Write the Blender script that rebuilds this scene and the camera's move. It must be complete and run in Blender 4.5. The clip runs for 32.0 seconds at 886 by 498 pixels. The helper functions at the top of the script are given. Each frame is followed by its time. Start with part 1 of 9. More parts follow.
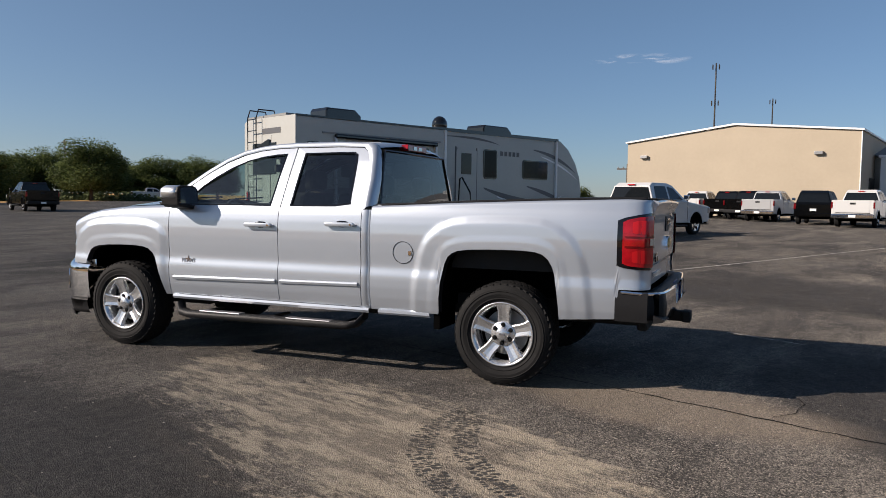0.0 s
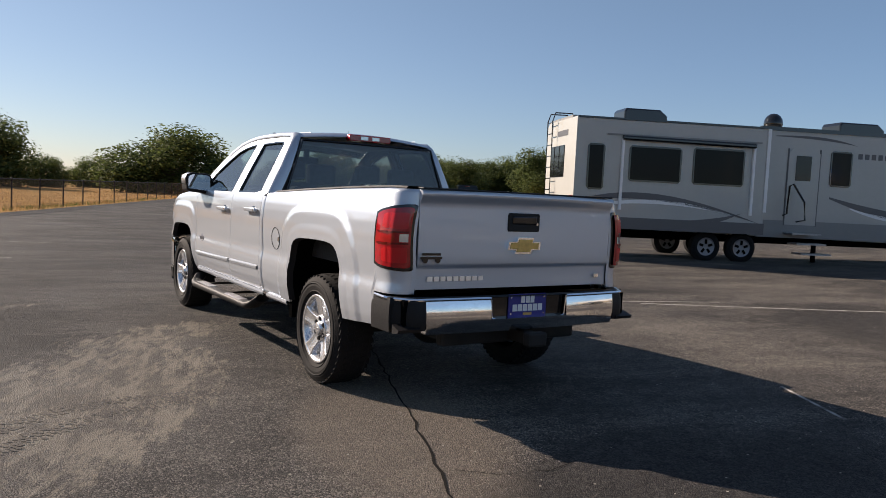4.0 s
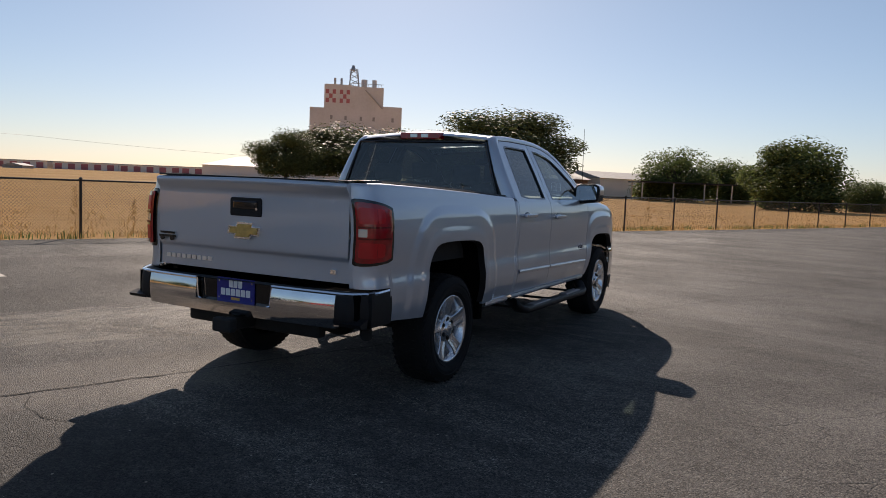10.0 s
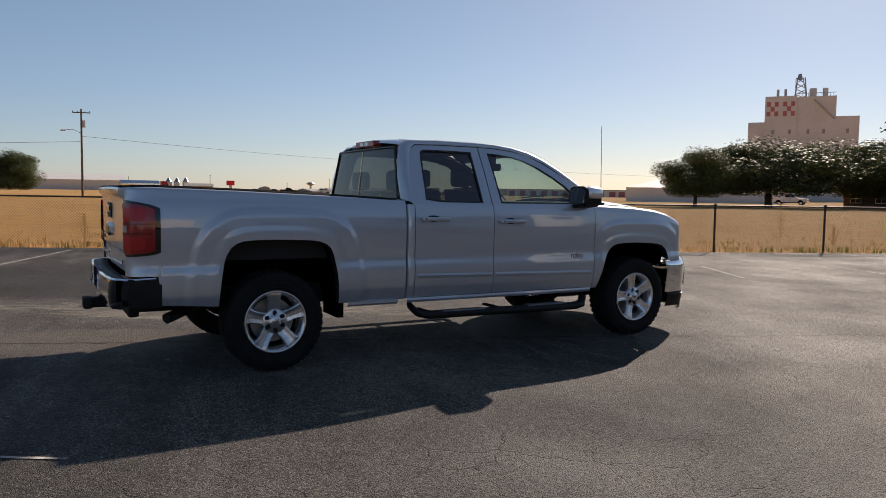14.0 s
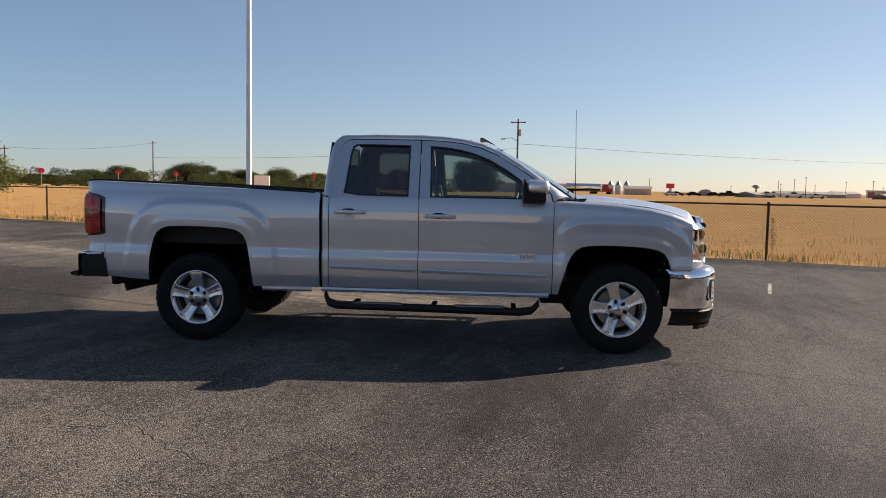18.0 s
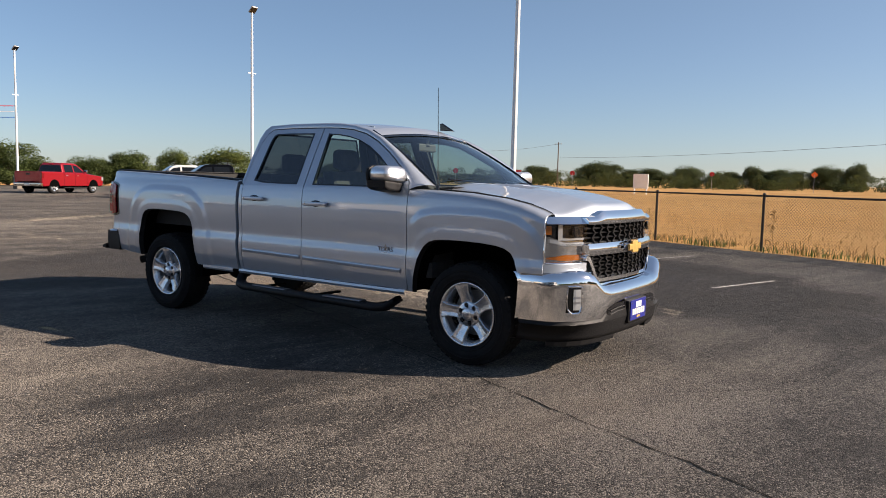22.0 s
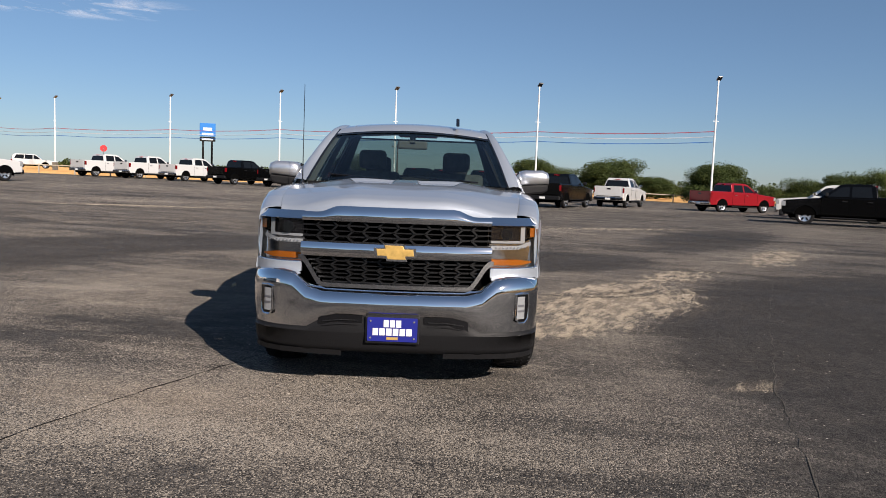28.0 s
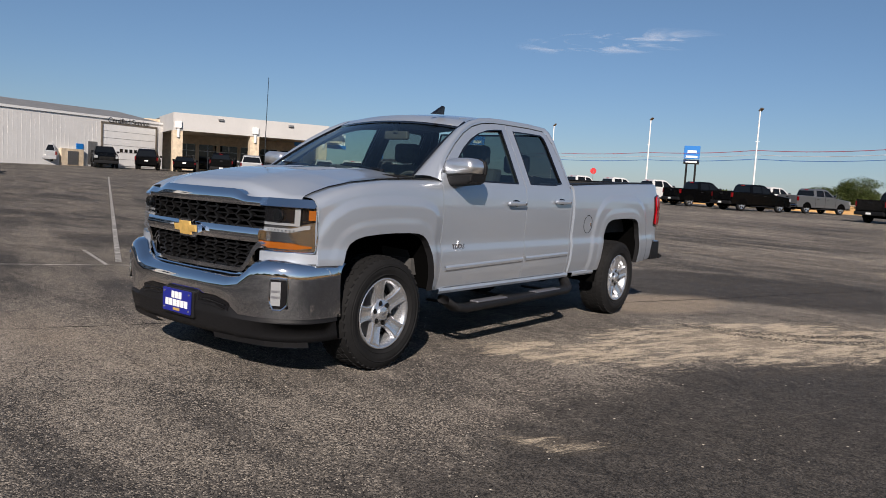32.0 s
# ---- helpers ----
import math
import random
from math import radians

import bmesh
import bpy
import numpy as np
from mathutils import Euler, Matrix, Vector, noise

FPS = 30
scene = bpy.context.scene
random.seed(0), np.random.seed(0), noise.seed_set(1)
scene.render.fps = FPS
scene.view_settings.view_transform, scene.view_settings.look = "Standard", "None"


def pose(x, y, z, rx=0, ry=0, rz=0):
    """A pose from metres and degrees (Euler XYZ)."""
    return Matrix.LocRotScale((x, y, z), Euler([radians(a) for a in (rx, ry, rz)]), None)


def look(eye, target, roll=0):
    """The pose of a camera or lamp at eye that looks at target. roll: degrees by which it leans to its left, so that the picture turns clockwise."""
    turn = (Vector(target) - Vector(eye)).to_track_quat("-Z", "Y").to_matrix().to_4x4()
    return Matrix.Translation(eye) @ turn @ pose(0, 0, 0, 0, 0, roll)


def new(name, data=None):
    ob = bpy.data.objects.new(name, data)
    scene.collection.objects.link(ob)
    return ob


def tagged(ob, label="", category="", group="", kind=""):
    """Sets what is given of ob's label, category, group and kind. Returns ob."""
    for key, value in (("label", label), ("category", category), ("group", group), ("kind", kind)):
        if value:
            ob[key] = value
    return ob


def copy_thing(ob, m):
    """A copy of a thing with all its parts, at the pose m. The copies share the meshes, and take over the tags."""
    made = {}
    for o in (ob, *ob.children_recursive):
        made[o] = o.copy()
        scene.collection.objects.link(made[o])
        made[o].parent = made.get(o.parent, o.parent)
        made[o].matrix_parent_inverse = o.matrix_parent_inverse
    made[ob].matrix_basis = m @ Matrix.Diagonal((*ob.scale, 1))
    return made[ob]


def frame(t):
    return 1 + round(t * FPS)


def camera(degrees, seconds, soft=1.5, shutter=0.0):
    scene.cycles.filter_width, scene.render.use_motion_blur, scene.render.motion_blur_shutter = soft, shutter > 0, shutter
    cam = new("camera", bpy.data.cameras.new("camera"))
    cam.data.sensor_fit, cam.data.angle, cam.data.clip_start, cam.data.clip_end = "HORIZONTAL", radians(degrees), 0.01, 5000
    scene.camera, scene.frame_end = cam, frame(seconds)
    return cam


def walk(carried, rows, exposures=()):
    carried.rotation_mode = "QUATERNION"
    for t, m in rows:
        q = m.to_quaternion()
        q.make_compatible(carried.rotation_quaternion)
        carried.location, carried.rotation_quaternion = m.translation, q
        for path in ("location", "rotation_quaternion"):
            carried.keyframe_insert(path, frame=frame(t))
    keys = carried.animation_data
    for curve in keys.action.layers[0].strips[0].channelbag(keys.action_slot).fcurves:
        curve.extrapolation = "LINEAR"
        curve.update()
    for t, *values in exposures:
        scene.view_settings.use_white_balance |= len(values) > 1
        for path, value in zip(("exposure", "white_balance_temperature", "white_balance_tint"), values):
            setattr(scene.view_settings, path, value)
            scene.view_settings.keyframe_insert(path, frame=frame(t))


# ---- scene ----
cam = camera(61.2, 32.0, 0.9)
PATH = [
    (0, (-6.189, -3.469, 1.359), (-4.339, -2.72, 1.232), 0.8),
    (0.5, (-5.97, -3.997, 1.367), (-4.175, -3.125, 1.237), 1.3),
    (1, (-5.661, -4.469, 1.376), (-3.927, -3.482, 1.237), 1.8),
    (1.5, (-5.338, -4.936, 1.386), (-3.675, -3.836, 1.24), 2.3),
    (2, (-4.962, -5.352, 1.394), (-3.383, -4.134, 1.24), 2.4),
    (2.5, (-4.547, -5.775, 1.383), (-3.064, -4.441, 1.226), 2.4),
    (4.5, (-2.586, -6.86, 1.354), (-1.646, -5.101, 1.21), 3.0),
    (5, (-2.091, -7.081, 1.362), (-1.319, -5.243, 1.207), 3.1),
    (5.5, (-1.577, -7.256, 1.367), (-0.978, -5.355, 1.204), 3.0),
    (6, (-1.039, -7.393, 1.369), (-0.614, -5.446, 1.198), 2.9),
    (6.5, (-0.489, -7.431, 1.384), (-0.234, -5.456, 1.203), 2.7),
    (7, (0.083, -7.475, 1.392), (0.168, -5.486, 1.21), 2.7),
    (7.5, (0.654, -7.44, 1.406), (0.565, -5.451, 1.221), 2.7),
    (8, (1.234, -7.361, 1.422), (0.964, -5.389, 1.226), 2.8),
    (8.5, (1.814, -7.187, 1.422), (1.353, -5.25, 1.231), 2.9),
    (9, (2.349, -6.978, 1.43), (1.716, -5.091, 1.236), 2.7),
    (9.5, (2.836, -6.753, 1.425), (2.052, -4.923, 1.24), 2.4),
    (10, (3.318, -6.495, 1.399), (2.391, -4.731, 1.228), 2.3),
    (10.5, (3.801, -6.211, 1.392), (2.742, -4.522, 1.232), 2.3),
    (11, (4.289, -5.915, 1.39), (3.108, -4.308, 1.24), 2.1),
    (11.5, (4.755, -5.593, 1.39), (3.461, -4.075, 1.239), 2.0),
    (12, (5.213, -5.252, 1.373), (3.81, -3.833, 1.237), 1.6),
    (12.5, (5.639, -4.855, 1.364), (4.134, -3.544, 1.237), 1.5),
    (13, (5.984, -4.409, 1.357), (4.387, -3.212, 1.236), 1.1),
    (13.5, (6.257, -3.951, 1.36), (4.585, -2.862, 1.227), 0.9),
    (15.5, (6.935, -1.933, 1.378), (5.026, -1.358, 1.217), 0.7),
    (16, (7.058, -1.396, 1.37), (5.112, -0.965, 1.203), 0.4),
    (16.5, (7.196, -0.848, 1.368), (5.223, -0.567, 1.206), 0.4),
    (17, (7.255, -0.296, 1.362), (5.265, -0.165, 1.202), 0.6),
    (17.5, (7.296, 0.252, 1.36), (5.302, 0.244, 1.205), 0.9),
    (18, (7.298, 0.802, 1.362), (5.31, 0.656, 1.206), 1.1),
    (18.5, (7.248, 1.348, 1.36), (5.274, 1.065, 1.201), 1.1),
    (19, (7.127, 1.88, 1.352), (5.178, 1.466, 1.185), 1.3),
    (19.5, (6.943, 2.4, 1.357), (5.027, 1.851, 1.188), 1.2),
    (20, (6.713, 2.93, 1.353), (4.839, 2.25, 1.183), 1.0),
    (20.5, (6.447, 3.414, 1.362), (4.621, 2.616, 1.186), 1.0),
    (21, (6.155, 3.908, 1.357), (4.387, 2.99, 1.18), 1.1),
    (21.5, (5.831, 4.355, 1.363), (4.129, 3.319, 1.183), 1.2),
    (22, (5.496, 4.811, 1.359), (3.869, 3.663, 1.178), 1.3),
    (22.5, (5.113, 5.213, 1.355), (3.569, 3.956, 1.17), 1.5),
    (23, (4.726, 5.621, 1.348), (3.275, 4.258, 1.163), 1.8),
    (23.5, (4.304, 5.958, 1.353), (2.959, 4.491, 1.165), 2.0),
    (24, (3.849, 6.25, 1.35), (2.619, 4.683, 1.164), 2.2),
    (24.5, (3.364, 6.48, 1.343), (2.263, 4.821, 1.158), 2.3),
    (25, (2.846, 6.68, 1.337), (1.886, 4.936, 1.149), 2.6),
    (25.5, (2.328, 6.85, 1.325), (1.512, 5.033, 1.138), 2.7),
    (27.5, (0.253, 7.327, 1.343), (0.079, 5.344, 1.154), 2.2),
    (28, (-0.278, 7.337, 1.348), (-0.285, 5.345, 1.168), 2.2),
    (28.5, (-0.82, 7.298, 1.343), (-0.658, 5.312, 1.169), 2.3),
    (29, (-1.369, 7.181, 1.34), (-1.037, 5.217, 1.158), 2.3),
    (29.5, (-1.887, 7.018, 1.337), (-1.397, 5.088, 1.149), 2.6),
    (30, (-2.385, 6.795, 1.324), (-1.743, 4.911, 1.133), 2.9),
    (30.5, (-2.878, 6.549, 1.323), (-2.091, 4.721, 1.13), 3.3),
    (31, (-3.355, 6.251, 1.316), (-2.422, 4.492, 1.124), 3.3),
    (31.5, (-3.832, 5.913, 1.308), (-2.755, 4.238, 1.123), 3.2),
    (32, (-4.249, 5.528, 1.292), (-3.037, 3.947, 1.111), 3.4),
]
walk(cam, [(t, look(eye, target, roll)) for t, eye, target, roll in PATH], [(0.0, 0.62, 6600, 14), (2.0, 0.85, 6800, 15), (5.0, 1.0, 7100, 17), (7.0, 0.82, 7050, 17), (10.0, 0.82, 7050, 17), (13.0, 0.72, 7050, 17), (17.0, 0.92, 7300, 17), (20.0, 1.13, 7200, 17), (23.0, 1.03, 7000, 16), (25.0, 0.88, 6800, 16), (28.0, 0.55, 6500, 14), (30.0, 0.38, 6400, 14), (32.0, 0.32, 6400, 14)])

# ---- sky and sun ----
SUN_DIR = Vector((-0.47, 0.74, 0.49)).normalized()
elev = math.asin(SUN_DIR.z)
world = bpy.data.worlds.new("world")
scene.world = world
world.use_nodes = True
wn, wl = world.node_tree.nodes, world.node_tree.links
sky = wn.new("ShaderNodeTexSky")
sky.sky_type = "NISHITA"
sky.sun_disc = False
sky.sun_elevation = elev
sky.sun_rotation = math.atan2(SUN_DIR.x, SUN_DIR.y)
sky.altitude, sky.air_density, sky.dust_density, sky.ozone_density = 200, 1.0, 0.25, 3.2
# thin even summer haze over the clear sky
haze = wn.new("ShaderNodeMix")
haze.data_type = "RGBA"
haze.inputs[0].default_value = 0.1
haze.inputs[7].default_value = (4.2, 5.6, 7.6, 1)
wl.new(sky.outputs[0], haze.inputs[6])
# deep blue away from the sun, paler and warmer round it
wc, wdot, wr = wn.new("ShaderNodeTexCoord"), wn.new("ShaderNodeVectorMath"), wn.new("ShaderNodeValToRGB")
wdot.operation = "DOT_PRODUCT"
wdot.inputs[1].default_value = SUN_DIR
wl.new(wc.outputs["Generated"], wdot.inputs[0])
wl.new(wdot.outputs["Value"], wr.inputs[0])
wr.color_ramp.elements[0].position, wr.color_ramp.elements[1].position = 0.0, 1.0
wr.color_ramp.elements[0].color, wr.color_ramp.elements[1].color = (0.89, 1.0, 1.07, 1), (1.06, 1.02, 0.98, 1)
cool = wn.new("ShaderNodeMix")
cool.data_type, cool.blend_type = "RGBA", "MULTIPLY"
cool.inputs[0].default_value = 1.0
wl.new(haze.outputs[2], cool.inputs[6])
wl.new(wr.outputs[0], cool.inputs[7])
# cool haze low over the horizon
wsep, wlow = wn.new("ShaderNodeSeparateXYZ"), wn.new("ShaderNodeValToRGB")
wl.new(wc.outputs["Generated"], wsep.inputs[0])
wl.new(wsep.outputs[2], wlow.inputs[0])
wlow.color_ramp.elements[0].position, wlow.color_ramp.elements[1].position = 0.0, 0.28
wlow.color_ramp.elements[0].color, wlow.color_ramp.elements[1].color = (0.88, 0.905, 1.03, 1), (1, 1, 0.985, 1)
low = wn.new("ShaderNodeMix")
low.data_type, low.blend_type = "RGBA", "MULTIPLY"
low.inputs[0].default_value = 1.0
wl.new(cool.outputs[2], low.inputs[6])
wl.new(wlow.outputs[0], low.inputs[7])
wl.new(low.outputs[2], wn["Background"].inputs[0])
wn["Background"].inputs[1].default_value = 0.052
sun = new("sun", bpy.data.lights.new("sun", "SUN"))
sun.data.energy, sun.data.angle, sun.data.color = 5.0, radians(0.5), (1.0, 0.9, 0.78)
sun.matrix_world = look(SUN_DIR * 60, (0, 0, 0))
scene.view_settings.exposure = 0.0


# ---- materials ----
def mat(name, color, rough=0.6, metal=0.0, coat=0.0, spec=0.5, vary=0.0, scale=4.0, bump=0.0, bscale=40.0, tint=None, trans=0.0, ior=1.45, emit=0.0):
    """A procedural material: two scales of colour variation and fine relief."""
    m = bpy.data.materials.new(name)
    m.use_nodes = True
    nt = m.node_tree
    b = nt.nodes["Principled BSDF"]
    b.inputs["Base Color"].default_value = (*color, 1)
    b.inputs["Roughness"].default_value = rough
    b.inputs["Metallic"].default_value = metal
    b.inputs["Coat Weight"].default_value = coat
    b.inputs["Coat Roughness"].default_value = 0.03
    b.inputs["Specular IOR Level"].default_value = spec
    b.inputs["Transmission Weight"].default_value = trans
    b.inputs["IOR"].default_value = ior
    if emit:
        b.inputs["Emission Color"].default_value = (*color, 1)
        b.inputs["Emission Strength"].default_value = emit
    if vary or bump:
        tc = nt.nodes.new("ShaderNodeTexCoord")
    if vary:
        n1, n2 = nt.nodes.new("ShaderNodeTexNoise"), nt.nodes.new("ShaderNodeTexNoise")
        n1.inputs["Scale"].default_value, n2.inputs["Scale"].default_value = scale, scale * 11
        n1.inputs["Detail"].default_value = n2.inputs["Detail"].default_value = 4
        nt.links.new(tc.outputs["Object"], n1.inputs["Vector"])
        nt.links.new(tc.outputs["Object"], n2.inputs["Vector"])
        add = nt.nodes.new("ShaderNodeMath")
        add.operation = "MULTIPLY_ADD"
        nt.links.new(n2.outputs[0], add.inputs[0])
        add.inputs[1].default_value = 0.5
        nt.links.new(n1.outputs[0], add.inputs[2])
        ramp = nt.nodes.new("ShaderNodeValToRGB")
        other = tint or [c * (1 - vary) for c in color]
        ramp.color_ramp.elements[0].position, ramp.color_ramp.elements[1].position = 0.5, 0.95
        ramp.color_ramp.elements[0].color = (*other, 1)
        ramp.color_ramp.elements[1].color = (*[min(1, c * (1 + vary * 0.5)) for c in color], 1)
        nt.links.new(add.outputs[0], ramp.inputs[0])
        nt.links.new(ramp.outputs[0], b.inputs["Base Color"])
    if bump:
        nb = nt.nodes.new("ShaderNodeTexNoise")
        nb.inputs["Scale"].default_value, nb.inputs["Detail"].default_value = bscale, 5
        nt.links.new(tc.outputs["Object"], nb.inputs["Vector"])
        bp = nt.nodes.new("ShaderNodeBump")
        bp.inputs["Strength"].default_value, bp.inputs["Distance"].default_value = bump, 0.01
        nt.links.new(nb.outputs[0], bp.inputs["Height"])
        nt.links.new(bp.outputs[0], b.inputs["Normal"])
    return m


SILVER = mat("silver paint", (0.42, 0.462, 0.522), 0.38, 0.5, coat=1.0)
SILVER.node_tree.nodes["Principled BSDF"].inputs["Coat IOR"].default_value = 1.95
CHROME = mat("chrome", (0.93, 0.93, 0.94), 0.06, 1.0)
DULLCHROME = mat("worn chrome", (0.7, 0.7, 0.71), 0.08, 1.0, vary=0.1, scale=6)
SATIN = mat("satin chrome", (0.86, 0.86, 0.87), 0.28, 0.9)
ALLOY = mat("machined alloy", (0.66, 0.67, 0.69), 0.26, 0.85)
ALLOYDARK = mat("dark alloy recess", (0.22, 0.22, 0.24), 0.4, 0.7)
RUBBER = mat("tyre rubber", (0.012, 0.012, 0.0125), 0.8, spec=0.2, vary=0.3, scale=8, bump=0.25, bscale=90)
BLACKPL = mat("black textured plastic", (0.01, 0.01, 0.011), 0.5, spec=0.25, bump=0.2, bscale=300)
GLOSSBLACK = mat("gloss black", (0.006, 0.006, 0.007), 0.08, coat=0.5)
LUGDARK = mat("dark steel", (0.03, 0.03, 0.032), 0.35, 0.8)
LINER = mat("wheel well liner", (0.003, 0.003, 0.003), 0.95, spec=0.0)
REDLENS = mat("red lamp lens", (0.36, 0.005, 0.01), 0.12, coat=0.6, vary=0.35, scale=18)
REDBRIGHT = mat("red lamp reflector", (0.5, 0.01, 0.014), 0.2, spec=0.5)
DARKRED = mat("dark red lens", (0.13, 0.003, 0.005), 0.12, spec=0.5)
AMBER = mat("amber lens", (0.27, 0.075, 0.006), 0.15, coat=1.0)
LENSCLEAR = mat("clear lamp lens", (0.56, 0.58, 0.6), 0.1, 0.6, coat=1.0)
GOLD = mat("gold emblem", (0.62, 0.4, 0.12), 0.35, 0.35, vary=0.25, scale=30)
PLATEBLUE = mat("blue plate", (0.015, 0.02, 0.2), 0.35)
WHITE = mat("white paint", (0.78, 0.78, 0.77), 0.4, vary=0.06, scale=2)
CARWHITE = mat("white car paint", (0.54, 0.54, 0.535), 0.25, coat=1.0)
CARBLACK = mat("black car paint", (0.002, 0.002, 0.0022), 0.12, spec=0.24)
CARRED = mat("red car paint", (0.23, 0.007, 0.013), 0.25, 0.2, coat=0.3, spec=0.3)
CARGREY = mat("grey car paint", (0.12, 0.125, 0.13), 0.3, 0.4, coat=1.0)
CARSILVER = mat("silver car paint", (0.5, 0.5, 0.5), 0.3, 0.5, coat=1.0)
CARYELLOW = mat("yellow car paint", (0.55, 0.4, 0.03), 0.3, coat=1.0)
CARGLASS = mat("dark car glass", (0.006, 0.007, 0.008), 0.05, spec=0.45)
CONCRETE = mat("concrete", (0.15, 0.13, 0.105), 0.85, vary=0.3, scale=5, bump=0.3)
GALV = mat("galvanised steel", (0.33, 0.33, 0.33), 0.45, 0.8, vary=0.2, scale=10)
FENCEMETAL = mat("weathered dark steel", (0.045, 0.04, 0.035), 0.6, 0.5, vary=0.3, scale=12)
WOODPOLE = mat("weathered pole wood", (0.09, 0.065, 0.045), 0.85, vary=0.3, scale=3)
GRILLEBLACK = mat("grille black", (0.006, 0.006, 0.0065), 0.38, spec=0.4)
BARK = mat("bark", (0.07, 0.055, 0.04), 0.9, vary=0.4, scale=5, bump=0.5, bscale=20)
BEIGE = mat("beige painted panel", (0.4, 0.335, 0.25), 0.7, vary=0.06, scale=0.4)
# white cladding with its colour lifted, for walls that catch little sun
LIFTEDWALL = mat("white cladding lifted for weak light", (0.72, 0.71, 0.69), 0.5, vary=0.06, scale=0.5)
WHITEWALL = mat("white metal cladding", (0.5, 0.49, 0.475), 0.55, vary=0.06, scale=0.5)
TANSTONE = mat("tan stone", (0.62, 0.51, 0.37), 0.8, vary=0.25, scale=3, bump=0.3, bscale=12)
GREYROOF = mat("grey roofing", (0.2, 0.2, 0.2), 0.7, vary=0.2, scale=1)
BRICKM = mat("brown brick", (0.11, 0.07, 0.05), 0.85, vary=0.3, scale=6)
RVWHITE = mat("off-white fibreglass", (0.4, 0.4, 0.375), 0.35, vary=0.05, scale=1, coat=0.3)
RVGREY = mat("grey fibreglass", (0.22, 0.22, 0.215), 0.4, vary=0.05, scale=1)
RVGLASS = mat("smoked trailer glass", (0.004, 0.0045, 0.005), 0.06, spec=0.15)
RVDARK = mat("dark grey stripe", (0.1, 0.1, 0.105), 0.35)
WIRE = mat("black cable", (0.02, 0.02, 0.02), 0.7)
BLUE = mat("blue sign", (0.01, 0.16, 0.5), 0.4)
ORANGE = mat("orange sign", (0.75, 0.14, 0.02), 0.5)
SIGNRED = mat("red sign", (0.5, 0.01, 0.015), 0.5)
STRIPE = mat("worn white road paint", (0.36, 0.345, 0.32), 0.85, vary=0.5, scale=9, tint=(0.05, 0.046, 0.043), spec=0.2)
MESHWIRE = mat("rusty galvanised wire", (0.16, 0.125, 0.09), 0.6, 0.3, vary=0.3, scale=6)


def leaf_mat(name, c1, c2, through_light=0.45):
    m = bpy.data.materials.new(name)
    m.use_nodes = True
    nt = m.node_tree
    b = nt.nodes["Principled BSDF"]
    g = nt.nodes.new("ShaderNodeNewGeometry")
    r = nt.nodes.new("ShaderNodeValToRGB")
    r.color_ramp.elements[0].color, r.color_ramp.elements[1].color = (*c1, 1), (*c2, 1)
    nt.links.new(g.outputs["Random Per Island"], r.inputs[0])
    nt.links.new(r.outputs[0], b.inputs["Base Color"])
    b.inputs["Roughness"].default_value = 0.6
    b.inputs["Specular IOR Level"].default_value = 0.1
    tl, mx = nt.nodes.new("ShaderNodeBsdfTranslucent"), nt.nodes.new("ShaderNodeMixShader")
    nt.links.new(r.outputs[0], tl.inputs[0])
    mx.inputs[0].default_value = through_light
    nt.links.new(b.outputs[0], mx.inputs[1])
    nt.links.new(tl.outputs[0], mx.inputs[2])
    nt.links.new(mx.outputs[0], nt.nodes["Material Output"].inputs[0])
    return m


LEAF_DARK = leaf_mat("oak leaves", (0.042, 0.055, 0.024), (0.1, 0.125, 0.048), 0.22)
LEAF_MID = leaf_mat("elm leaves", (0.042, 0.063, 0.021), (0.12, 0.15, 0.05))
LEAF_LIGHT = leaf_mat("mesquite leaves", (0.06, 0.085, 0.024), (0.15, 0.18, 0.055))
LEAF_DRY = leaf_mat("dry weeds", (0.27, 0.165, 0.07), (0.52, 0.35, 0.16), 0.25)


# ---- mesh helpers ----
def link_mesh(name, bm, material, parent=None, label="", smooth=False):
    me = bpy.data.meshes.new(name)
    bm.normal_update()
    bm.to_mesh(me)
    bm.free()
    me.materials.append(material)
    if smooth:
        me.polygons.foreach_set("use_smooth", [True] * len(me.polygons))
    ob = new(name, me)
    if parent is not None:
        ob.parent = parent
    if label:
        ob["label"] = label
    return ob


def part(name, bm, material, parent, label="", smooth=False):
    return link_mesh(name, bm, material, parent, label, smooth)


def share(name, ob, m, parent):
    """Another part on the same mesh data."""
    o = new(name, ob.data)
    o.parent = parent
    o.matrix_basis = m
    return o


def thing(name, label, category, group="", kind="", at=None):
    e = new(name)
    e.empty_display_size = 0.2
    tagged(e, label, category, group, kind)
    if at is not None:
        e.matrix_basis = at
    return e


def box(bm, x0, x1, y0, y1, z0, z1, bevel=0.0, seg=2):
    r = bmesh.ops.create_cube(bm, size=1.0, matrix=Matrix.Translation(((x0 + x1) / 2, (y0 + y1) / 2, (z0 + z1) / 2)) @ Matrix.Diagonal((x1 - x0, y1 - y0, z1 - z0, 1)))
    if bevel:
        vs = set(r["verts"])
        es = [e for e in bm.edges if e.verts[0] in vs and e.verts[1] in vs]
        bmesh.ops.bevel(bm, geom=es, offset=bevel, segments=seg, affect="EDGES", profile=0.5)
    return bm


def boxbm(*a, **k):
    return box(bmesh.new(), *a, **k)


